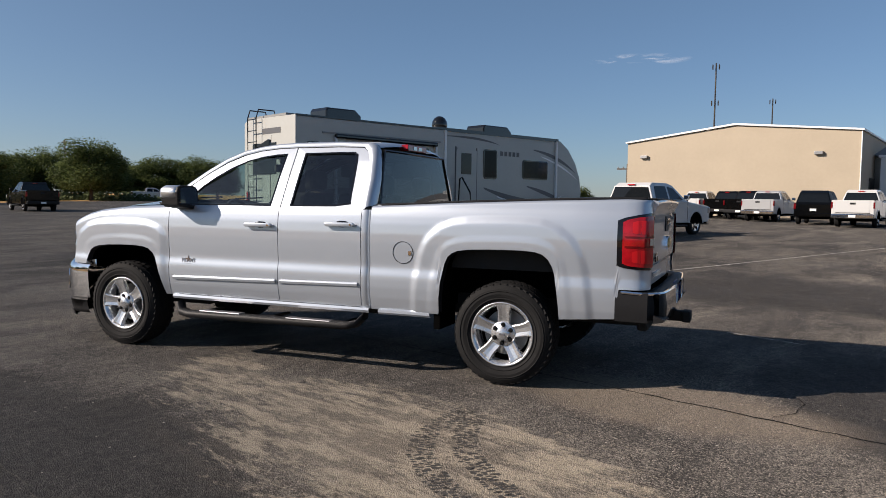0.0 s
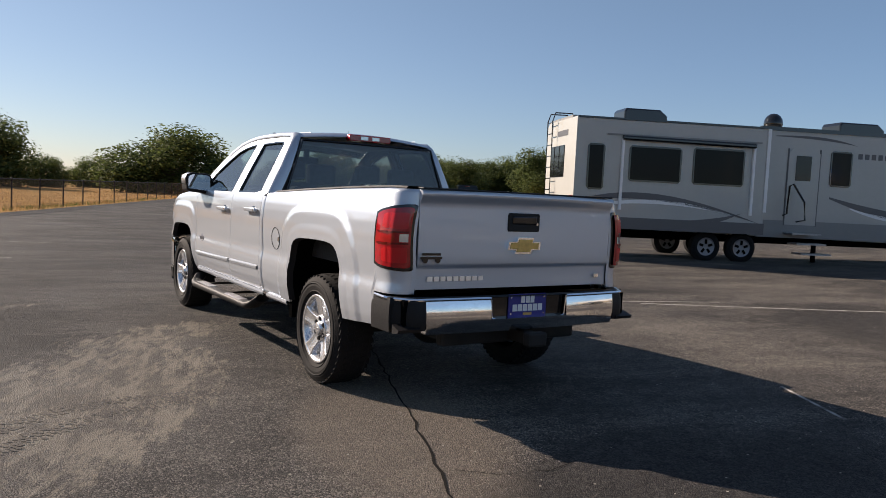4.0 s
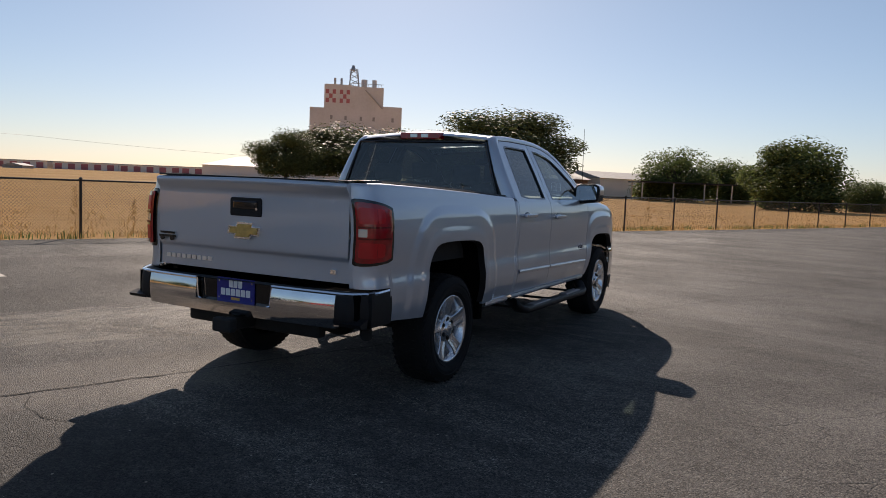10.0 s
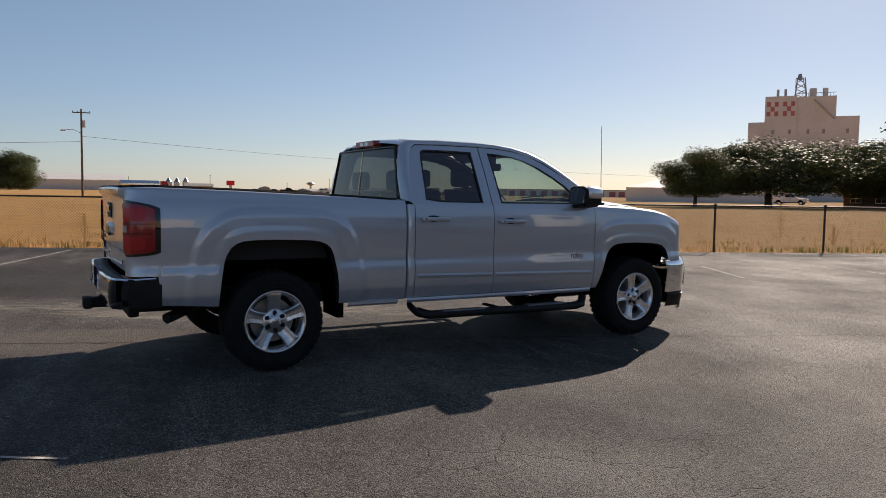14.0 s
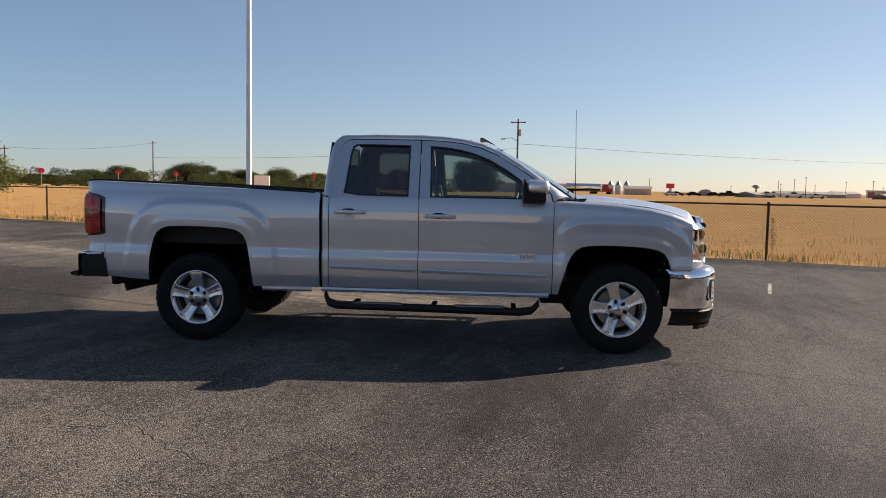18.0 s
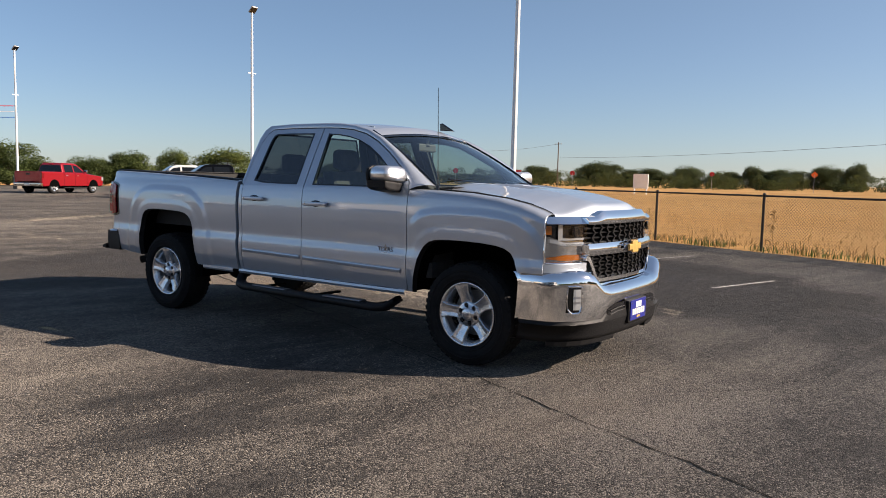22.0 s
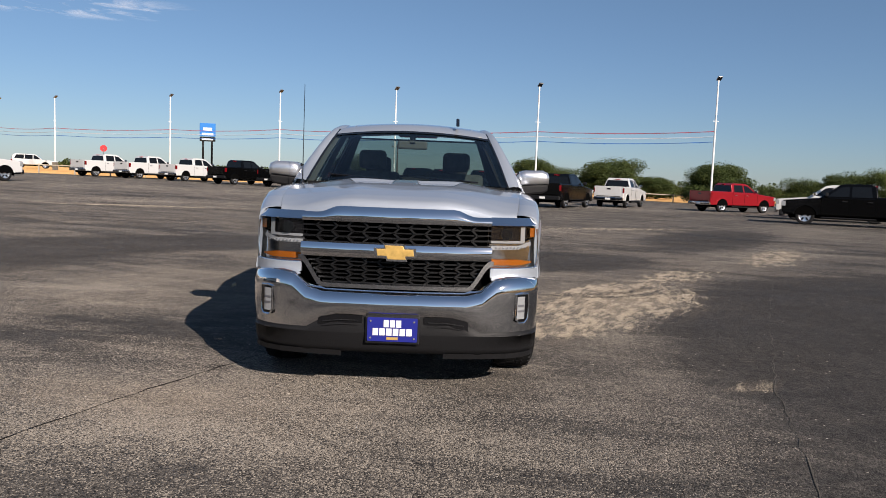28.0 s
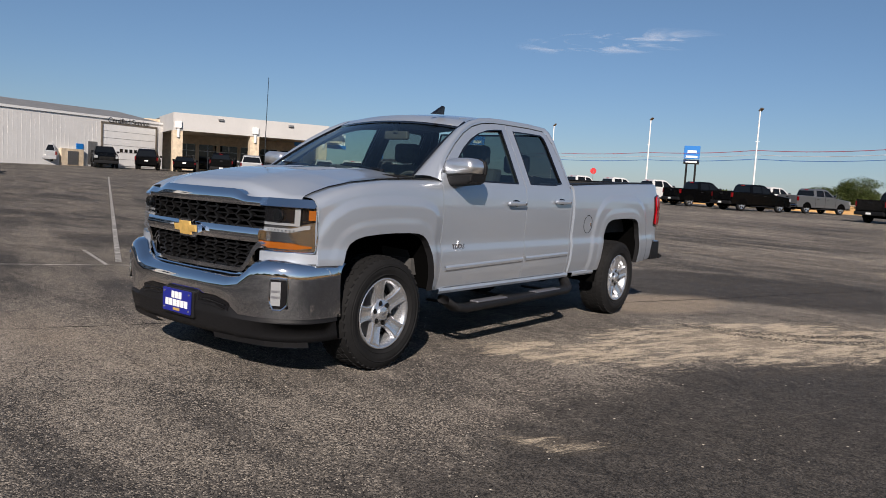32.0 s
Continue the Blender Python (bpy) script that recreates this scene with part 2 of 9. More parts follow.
def cyl(bm, p, q, r1, r2=None, seg=12, caps=True):
    p, q = Vector(p), Vector(q)
    r2 = r1 if r2 is None else r2
    d = q - p
    m = Matrix.Translation((p + q) / 2) @ d.to_track_quat("Z", "Y").to_matrix().to_4x4()
    bmesh.ops.create_cone(bm, cap_ends=caps, segments=seg, radius1=r1, radius2=r2, depth=d.length, matrix=m)
    return bm


def cylbm(*a, **k):
    return cyl(bmesh.new(), *a, **k)


def tube(bm, pts, r, seg=8, closed=False):
    """A round bar along points; r is a number or a list."""
    pts = [Vector(p) for p in pts]
    n = len(pts)
    rings = []
    for i, p in enumerate(pts):
        a = pts[(i - 1) % n] if (i or closed) else p
        b = pts[(i + 1) % n] if (i < n - 1 or closed) else p
        q = (b - a).to_track_quat("Z", "Y")
        rr = r[i] if isinstance(r, (list, tuple)) else r
        rings.append([bm.verts.new(p + q @ Vector((math.cos(2 * math.pi * k / seg) * rr, math.sin(2 * math.pi * k / seg) * rr, 0))) for k in range(seg)])
    for i in range(n if closed else n - 1):
        a, b = rings[i], rings[(i + 1) % n]
        for k in range(seg):
            bm.faces.new((a[k], a[(k + 1) % seg], b[(k + 1) % seg], b[k]))
    if not closed:
        bm.faces.new(rings[0][::-1])
        bm.faces.new(rings[-1])
    return bm


def prism(bm, pts, axis, a, b, bevel=0.0):
    """A flat outline, given in the two other axes, pushed from a to b along an axis."""
    def put(u, v, w):
        return {"x": (w, u, v), "y": (u, w, v), "z": (u, v, w)}[axis]
    lo = [bm.verts.new(put(u, v, a)) for u, v in pts]
    hi = [bm.verts.new(put(u, v, b)) for u, v in pts]
    n = len(pts)
    fs = [bm.faces.new(lo), bm.faces.new(hi)]
    fs += [bm.faces.new((lo[i], lo[(i + 1) % n], hi[(i + 1) % n], hi[i])) for i in range(n)]
    bmesh.ops.recalc_face_normals(bm, faces=fs)
    if bevel:
        es = list({e for f in fs[:2] for e in f.edges})
        bmesh.ops.bevel(bm, geom=es, offset=bevel, segments=2, affect="EDGES", profile=0.5)
    return bm


def prismbm(*a, **k):
    return prism(bmesh.new(), *a, **k)


# ---- the lie of the land ----
SLOPES = ((0, 0.002), (20, 0.003), (40, 0.009), (90, 0.010), (130, 0.012), (155, 0.011), (180, 0.0075), (200, 0.001), (215, 0.0), (240, 0.003), (270, 0.0055), (330, 0.004), (360, 0.002))


def gz(x, y):
    """The ground's height: level round the truck, rising a little towards the roads and buildings."""
    r = math.hypot(x, y)
    if r < 8:
        return 0.0
    az = math.degrees(math.atan2(x, y)) % 360
    for (a0, s0), (a1, s1) in zip(SLOPES, SLOPES[1:]):
        if a0 <= az <= a1:
            s = s0 + (s1 - s0) * (az - a0) / (a1 - a0)
            break
    return s * (min(r, 90) - 8) + 0.004 * max(0, r - 90)


# ---- ground ----
def sheet(name, inside, rings, sectors, lift, material):
    bm = bmesh.new()
    grid = []
    for r in rings:
        row = []
        for k in range(sectors):
            a = 2 * math.pi * k / sectors
            x, y = r * math.sin(a), r * math.cos(a)
            row.append(bm.verts.new((x, y, gz(x, y) + lift)))
        grid.append(row)
    c = bm.verts.new((0, 0, gz(0, 0) + lift))
    for k in range(sectors):
        bm.faces.new((c, grid[0][(k + 1) % sectors], grid[0][k]))
    for i in range(len(rings) - 1):
        for k in range(sectors):
            k2 = (k + 1) % sectors
            bm.faces.new((grid[i][k], grid[i][k2], grid[i + 1][k2], grid[i + 1][k]))
    bmesh.ops.recalc_face_normals(bm, faces=bm.faces)
    for cut, no in inside:
        bmesh.ops.bisect_plane(bm, geom=bm.verts[:] + bm.edges[:] + bm.faces[:], plane_co=cut, plane_no=no, clear_outer=True)
    return link_mesh(name, bm, material, smooth=True)


def ramp_node(nt, src, p0, p1, c0=(0, 0, 0, 1), c1=(1, 1, 1, 1)):
    r = nt.nodes.new("ShaderNodeValToRGB")
    r.color_ramp.elements[0].position, r.color_ramp.elements[1].position = p0, p1
    r.color_ramp.elements[0].color, r.color_ramp.elements[1].color = c0, c1
    nt.links.new(src, r.inputs[0])
    return r.outputs[0]


def mixc(nt, fac, a, b, mode="MIX"):
    n = nt.nodes.new("ShaderNodeMix")
    n.data_type, n.blend_type = "RGBA", mode
    for i, v in ((0, fac), (6, a), (7, b)):
        if isinstance(v, (float, int)):
            n.inputs[i].default_value = v
        elif isinstance(v, tuple):
            n.inputs[i].default_value = v
        else:
            nt.links.new(v, n.inputs[i])
    return n.outputs[2]


def math_node(nt, op, a, b=None, c=None):
    n = nt.nodes.new("ShaderNodeMath")
    n.operation = op
    for i, v in enumerate((a, b, c)):
        if v is None:
            continue
        if isinstance(v, (float, int)):
            n.inputs[i].default_value = v
        else:
            nt.links.new(v, n.inputs[i])
    return n.outputs[0]


def noise_node(nt, vec, scale, detail=5, rough=0.55, distort=0.0):
    n = nt.nodes.new("ShaderNodeTexNoise")
    n.inputs["Scale"].default_value, n.inputs["Detail"].default_value = scale, detail
    n.inputs["Roughness"].default_value, n.inputs["Distortion"].default_value = rough, distort
    nt.links.new(vec, n.inputs["Vector"])
    return n.outputs[0]


def blob(nt, pos, cx, cy, rx, ry, ang=0):
    """1 inside an ellipse on the ground, fading to 0 at its rim."""
    mp = nt.nodes.new("ShaderNodeMapping")
    mp.vector_type = "TEXTURE"
    mp.inputs["Location"].default_value = (cx, cy, 0)
    mp.inputs["Rotation"].default_value = (0, 0, radians(ang))
    mp.inputs["Scale"].default_value = (rx, ry, 1000)
    nt.links.new(pos, mp.inputs["Vector"])
    g = nt.nodes.new("ShaderNodeTexGradient")
    g.gradient_type = "SPHERICAL"
    nt.links.new(mp.outputs[0], g.inputs[0])
    return g.outputs[1]


def stretched(nt, pos, ang, along, across):
    """Ground coordinates drawn out along a heading."""
    mp = nt.nodes.new("ShaderNodeMapping")
    mp.vector_type = "TEXTURE"
    mp.inputs["Rotation"].default_value = (0, 0, radians(ang))
    mp.inputs["Scale"].default_value = (along, across, 1)
    nt.links.new(pos, mp.inputs["Vector"])
    return mp.outputs[0]


def cells(nt, pos, scale, feature="F1"):
    v = nt.nodes.new("ShaderNodeTexVoronoi")
    v.feature = feature
    v.inputs["Scale"].default_value = scale
    nt.links.new(pos, v.inputs["Vector"])
    return v


def spots_mask(nt, pos, rows):
    out = None
    for cx, cy, rx, ry, ang, k in rows:
        s = math_node(nt, "MULTIPLY", blob(nt, pos, cx, cy, rx, ry, ang), k)
        out = s if out is None else math_node(nt, "MAXIMUM", out, s)
    return out


# cx, cy, half length, half width, heading, strength
WORN = ((1.0, 3.2, 3.4, 2.0, -10, 1.0), (-0.9, -3.2, 1.7, 1.0, 60, 0.9), (3.2, -1.2, 3.0, 2.0, 60, 0.8), (-2.0, 2.0, 2.2, 1.4, 40, 0.6), (3.2, 5.0, 4.5, 2.5, 10, 0.7), (-2.6, -1.6, 5.5, 2.2, 62, 0.8), (-7.0, 3.0, 6, 2.2, 40, 0.6), (2, -6, 6, 2.5, 10, 0.5), (8, 1, 7, 3, 60, 0.5), (-7, -9, 8, 3, 60, 0.7), (-2, -14, 9, 3.2, 15, 0.8), (6, -22, 16, 4, 10, 0.6), (-3, 14, 9, 3, 70, 0.6), (-14, -20, 12, 4, 60, 0.6), (2, -40, 40, 8, 10, 0.6), (14, 20, 16, 5, 50, 0.5))
SANDY = ((-2.5, -1.7, 2.9, 1.35, 62, 1.3), (-3.9, -4.2, 3.2, 0.9, 55, 0.8), (-1.6, 0.2, 1.7, 0.8, 40, 0.9), (-2.5, 2.2, 0.8, 0.3, 30, 0.6), (-2.4, -11, 4.0, 0.8, 85, 0.55), (1.5, -11, 5, 0.8, 20, 0.5), (-7.4, -8.5, 5.0, 1.1, 60, 0.85), (-6, -17, 8, 1.3, 30, 0.7), (10, -18, 9, 1.2, 15, 0.7))


GRIT = ((-0.95, -3.0, 1.5, 0.75, 75, 1.1), (1.2, 3.0, 2.2, 0.9, -8, 0.3))
FRESH = ((-5.4, -0.3, 5.6, 3.1, 63, 1.1), (-1.2, -5.8, 3.8, 2.0, 25, 1.0), (6.5, -3.5, 4.5, 2.2, 70, 0.7), (5.5, -6, 6, 2.0, 40, 0.7), (-8, -14, 7, 2, 60, 0.6), (6, 6, 5, 1.6, 60, 0.5))


def asphalt_material():
    m = bpy.data.materials.new("old asphalt")
    m.use_nodes = True
    nt = m.node_tree
    b = nt.nodes["Principled BSDF"]
    pos = nt.nodes.new("ShaderNodeNewGeometry").outputs["Position"]
    base = mixc(nt, ramp_node(nt, noise_node(nt, pos, 0.18, 4), 0.38, 0.64), (0.036, 0.0345, 0.034, 1), (0.067, 0.0625, 0.059, 1))
    lanes = noise_node(nt, stretched(nt, pos, -14, 2.6, 0.8), 1.0, 9, 0.7, 0.6)
    base = mixc(nt, ramp_node(nt, lanes, 0.45, 0.75), base, (0.094, 0.087, 0.079, 1))
    lanes2 = noise_node(nt, stretched(nt, pos, 62, 4.0, 0.35), 1.0, 7, 0.65, 0.4)
    base = mixc(nt, math_node(nt, "MULTIPLY", ramp_node(nt, lanes2, 0.5, 0.72), 0.6), base, (0.033, 0.0305, 0.03, 1))
    # long traffic bands across the lot
    bands = noise_node(nt, stretched(nt, pos, 14, 16.0, 1.7), 1.0, 7, 0.7, 0.3)
    base = mixc(nt, math_node(nt, "MULTIPLY", ramp_node(nt, bands, 0.5, 0.66), 0.55), base, (0.115, 0.106, 0.096, 1))
    base = mixc(nt, math_node(nt, "MULTIPLY", ramp_node(nt, bands, 0.34, 0.46, (1, 1, 1, 1), (0, 0, 0, 1)), 0.5), base, (0.028, 0.026, 0.0255, 1))
    # pale stones worn bare in the wearing course
    worn = spots_mask(nt, pos, WORN)
    patchy = noise_node(nt, pos, 1.6, 8, 0.7, 0.5)
    bare = math_node(nt, "ADD", math_node(nt, "MULTIPLY", worn, 0.75), math_node(nt, "MULTIPLY", math_node(nt, "SUBTRACT", patchy, 0.46), 0.8))
    bare = math_node(nt, "ADD", bare, math_node(nt, "MULTIPLY", math_node(nt, "SUBTRACT", lanes, 0.52), 2.2))
    fresh = ramp_node(nt, math_node(nt, "ADD", spots_mask(nt, pos, FRESH), math_node(nt, "MULTIPLY", math_node(nt, "SUBTRACT", patchy, 0.5), 0.5)), 0.05, 0.3)
    bare = math_node(nt, "SUBTRACT", bare, math_node(nt, "MULTIPLY", fresh, 0.7))
    base = mixc(nt, math_node(nt, "MULTIPLY", fresh, 0.75), base, (0.030, 0.0285, 0.028, 1))
    v = cells(nt, pos, 135)
    sep = nt.nodes.new("ShaderNodeSeparateColor")
    nt.links.new(v.outputs["Color"], sep.inputs[0])
    pick = math_node(nt, "ADD", sep.outputs[0], math_node(nt, "MULTIPLY", bare, 0.75))
    stone = ramp_node(nt, pick, 0.87, 0.96)
    stone_c = mixc(nt, sep.outputs[1], (0.115, 0.101, 0.086, 1), (0.32, 0.284, 0.24, 1))
    dark = ramp_node(nt, sep.outputs[2], 0.0, 1.0, (0.35, 0.35, 0.35, 1), (1.6, 1.57, 1.52, 1))
    base = mixc(nt, 1.0, base, dark, "MULTIPLY")
    # coarser aggregate and small pits
    co = cells(nt, pos, 64)
    sc = nt.nodes.new("ShaderNodeSeparateColor")
    nt.links.new(co.outputs["Color"], sc.inputs[0])
    base = mixc(nt, 1.0, base, ramp_node(nt, sc.outputs[0], 0.0, 1.0, (0.6, 0.6, 0.6, 1), (1.4, 1.38, 1.35, 1)), "MULTIPLY")
    mottle = noise_node(nt, pos, 7.0, 9, 0.75, 0.3)
    base = mixc(nt, 1.0, base, ramp_node(nt, mottle, 0.3, 0.7, (0.62, 0.62, 0.63, 1), (1.42, 1.4, 1.36, 1)), "MULTIPLY")
    pits = ramp_node(nt, noise_node(nt, pos, 24, 3, 0.6), 0.3, 0.4, (0.35, 0.35, 0.35, 1), (1, 1, 1, 1))
    base = mixc(nt, 1.0, base, pits, "MULTIPLY")
    base = mixc(nt, math_node(nt, "MULTIPLY", stone, 0.9), base, stone_c)
    # brown grit washed over one spot by the rear wheel
    grit = ramp_node(nt, math_node(nt, "ADD", spots_mask(nt, pos, GRIT), math_node(nt, "MULTIPLY", math_node(nt, "SUBTRACT", patchy, 0.5), 0.5)), 0.12, 0.45)
    base = mixc(nt, math_node(nt, "MULTIPLY", grit, 0.6), base, mixc(nt, sep.outputs[1], (0.095, 0.078, 0.06, 1), (0.26, 0.21, 0.16, 1)))
    # a few loose bright pebbles
    peb = cells(nt, pos, 19)
    pm = math_node(nt, "LESS_THAN", peb.outputs["Distance"], 0.13)
    sp = nt.nodes.new("ShaderNodeSeparateColor")
    nt.links.new(peb.outputs["Color"], sp.inputs[0])
    pm = math_node(nt, "MULTIPLY", pm, math_node(nt, "GREATER_THAN", sp.outputs[0], 0.9))
    base = mixc(nt, pm, base, (0.42, 0.38, 0.32, 1))
    # dried sand torn by tyres
    torn = noise_node(nt, stretched(nt, pos, 68, 1.9, 0.6), 3.6, 15, 0.84, 0.25)
    sandy = spots_mask(nt, pos, SANDY)
    mask = ramp_node(nt, math_node(nt, "ADD", math_node(nt, "MULTIPLY", math_node(nt, "MINIMUM", math_node(nt, "MULTIPLY", sandy, 1.7), 1.0), 0.2), torn), 0.668, 0.74)
    thin = ramp_node(nt, math_node(nt, "ADD", math_node(nt, "MULTIPLY", sandy, 0.35), math_node(nt, "MULTIPLY", lanes2, 0.9)), 0.55, 0.8)
    fine = ramp_node(nt, math_node(nt, "ADD", noise_node(nt, pos, 45, 5, 0.75), math_node(nt, "MULTIPLY", sep.outputs[1], 0.25)), 0.4, 0.72)
    sand = mixc(nt, noise_node(nt, pos, 5.0, 6, 0.7), (0.27, 0.225, 0.165, 1), (0.47, 0.405, 0.31, 1))
    base = mixc(nt, math_node(nt, "MULTIPLY", math_node(nt, "MULTIPLY", thin, sandy), 0.45), base, (0.2, 0.165, 0.125, 1))
    base = mixc(nt, math_node(nt, "MULTIPLY", mask, math_node(nt, "MULTIPLY_ADD", fine, 0.8, 0.17)), base, sand)
    # hairline cracking in some areas
    warp = nt.nodes.new("ShaderNodeVectorMath")
    warp.operation = "MULTIPLY_ADD"
    nz = nt.nodes.new("ShaderNodeTexNoise")
    nz.inputs["Scale"].default_value, nz.inputs["Detail"].default_value = 3.0, 6
    nt.links.new(pos, nz.inputs["Vector"])
    nt.links.new(nz.outputs["Color"], warp.inputs[0])
    warp.inputs[1].default_value = (0.35, 0.35, 0)
    nt.links.new(pos, warp.inputs[2])
    vc = cells(nt, warp.outputs[0], 1.7, "DISTANCE_TO_EDGE")
    crack = ramp_node(nt, vc.outputs["Distance"], 0.003, 0.009, (1, 1, 1, 1), (0, 0, 0, 1))
    crack = math_node(nt, "MULTIPLY", crack, ramp_node(nt, noise_node(nt, pos, 0.4, 4, 0.6), 0.56, 0.63))
    base = mixc(nt, math_node(nt, "MULTIPLY", crack, 0.6), base, (0.02, 0.018, 0.017, 1))
    nt.links.new(base, b.inputs["Base Color"])
    rough = ramp_node(nt, noise_node(nt, pos, 0.5, 4), 0.3, 0.7, (0.72, 0.72, 0.72, 1), (0.92, 0.92, 0.92, 1))
    nt.links.new(rough, b.inputs["Roughness"])
    b.inputs["Diffuse Roughness"].default_value = 1.0
    b.inputs["Specular IOR Level"].default_value = 0.22
    h = math_node(nt, "SUBTRACT", math_node(nt, "MULTIPLY", v.outputs["Distance"], -0.8), crack)
    h = math_node(nt, "ADD", h, math_node(nt, "MULTIPLY", pm, 1.5))
    bp = nt.nodes.new("ShaderNodeBump")
    bp.inputs["Strength"].default_value, bp.inputs["Distance"].default_value = 0.9, 0.009
    nt.links.new(h, bp.inputs["Height"])
    nt.links.new(bp.outputs[0], b.inputs["Normal"])
    return m


def field_material():
    m = bpy.data.materials.new("dry grass field")
    m.use_nodes = True
    nt = m.node_tree
    b = nt.nodes["Principled BSDF"]
    pos = nt.nodes.new("ShaderNodeNewGeometry").outputs["Position"]
    c = mixc(nt, ramp_node(nt, noise_node(nt, pos, 0.06, 4), 0.35, 0.65), (0.5, 0.275, 0.1, 1), (0.58, 0.355, 0.15, 1))
    c = mixc(nt, ramp_node(nt, noise_node(nt, pos, 0.9, 8, 0.7), 0.45, 0.75), c, (0.35, 0.19, 0.07, 1))
    rows = noise_node(nt, stretched(nt, pos, 67, 14.0, 0.7), 1.0, 6, 0.65, 0.3)
    c = mixc(nt, math_node(nt, "MULTIPLY", ramp_node(nt, rows, 0.52, 0.66), 0.7), c, (0.29, 0.168, 0.07, 1))
    c = mixc(nt, ramp_node(nt, noise_node(nt, pos, 14, 6, 0.7), 0.5, 0.75), c, (0.54, 0.36, 0.17, 1))
    nt.links.new(c, b.inputs["Base Color"])
    b.inputs["Roughness"].default_value = 0.95
    b.inputs["Diffuse Roughness"].default_value = 0.6
    b.inputs["Specular IOR Level"].default_value = 0.02
    bp = nt.nodes.new("ShaderNodeBump")
    bp.inputs["Strength"].default_value, bp.inputs["Distance"].default_value = 0.6, 0.06
    nt.links.new(noise_node(nt, pos, 9, 8, 0.7), bp.inputs["Height"])
    nt.links.new(bp.outputs[0], b.inputs["Normal"])
    return m


ASPHALT = asphalt_material()
FIELD = field_material()
RINGS = [2, 4, 6, 8, 10, 13, 16, 20, 25, 30, 36, 43, 50, 60, 70, 80, 90, 105, 125, 150, 190, 250, 350, 500, 800, 1300, 2200, 4000]
ground = sheet("ground", (), RINGS, 120, -0.05, FIELD)
tagged(ground, "dry straw-coloured grass field running to the horizon", "ground", kind="structure")
# the fence line: x = FX + FK * y
FX, FK = -12.4, 0.427
FDIR = Vector((FK, 1, 0)).normalized()
FNOR = Vector((1, -FK, 0)).normalized()
lot = sheet("pavement", (((FX + 0.75, 0, 0), -FNOR), ((0, 56, 0), (-0.25, 1, 0)), ((0, -66, 0), (0.16, -1, 0)), ((110, 0, 0), (1, 0, 0))), RINGS, 120, 0.0, ASPHALT)
tagged(lot, "worn dark asphalt lot with swept pale sand and cracks", "pavement", kind="structure")


# ---- the silver pickup: nose to +y, its right side at +x ----
def glass_mat(name, tint, f0=0.08):
    """A thin pane: tinted see-through with a mirror that grows towards grazing views, alike from both sides."""
    m = bpy.data.materials.new(name)
    m.use_nodes = True
    nt = m.node_tree
    nt.nodes.remove(nt.nodes["Principled BSDF"])
    tr, gl = nt.nodes.new("ShaderNodeBsdfTransparent"), nt.nodes.new("ShaderNodeBsdfGlossy")
    lw, mx = nt.nodes.new("ShaderNodeLayerWeight"), nt.nodes.new("ShaderNodeMixShader")
    tr.inputs[0].default_value = (*tint, 1)
    gl.inputs[0].default_value, gl.inputs[1].default_value = (1, 1, 1, 1), 0.01
    lw.inputs[0].default_value = 0.5
    power = math_node(nt, "POWER", lw.outputs["Facing"], 5.0)
    nt.links.new(math_node(nt, "MULTIPLY_ADD", power, 1 - f0, f0), mx.inputs[0])
    nt.links.new(tr.outputs[0], mx.inputs[1])
    nt.links.new(gl.outputs[0], mx.inputs[2])
    nt.links.new(mx.outputs[0], nt.nodes["Material Output"].inputs[0])
    return m


GLASSFRONT = glass_mat("windscreen glass", (0.8, 0.92, 0.88), 0.09)
GLASSSIDE = glass_mat("side glass", (0.46, 0.55, 0.53), 0.1)
GLASSDARK = glass_mat("privacy glass", (0.24, 0.26, 0.26), 0.09)
GLASSREAR = glass_mat("tinted rear glass", (0.3, 0.34, 0.33), 0.07)
GLASSLENS = glass_mat("lamp cover", (0.95, 0.96, 0.97), 0.04)
SEATM = mat("dark cloth", (0.07, 0.068, 0.066), 0.85, vary=0.3, scale=20)
DASHM = mat("dark dashboard plastic", (0.045, 0.044, 0.043), 0.6)
HEADLINER = mat("grey headliner", (0.3, 0.3, 0.29), 0.9)
BEDMAT = mat("bed liner", (0.02, 0.02, 0.02), 0.8, bump=0.4, bscale=60)
UNDER = mat("dirty underbody steel", (0.018, 0.017, 0.016), 0.8, 0.2, vary=0.3, scale=6)


def lerp_list(pts, v):
    if v <= pts[0][0]:
        return pts[0][1]
    for (a, p), (b, q) in zip(pts, pts[1:]):
        if v <= b:
            return p + (q - p) * (v - a) / (b - a)
    return pts[-1][1]


def smooth_list(pts, v):
    """Like lerp_list, but with eased joints."""
    e = 0.012
    return 0.25 * lerp_list(pts, v - e) + 0.5 * lerp_list(pts, v) + 0.25 * lerp_list(pts, v + e)


def sstep(a, b, v):
    t = min(1, max(0, (v - a) / (b - a)))
    return t * t * (3 - 2 * t)


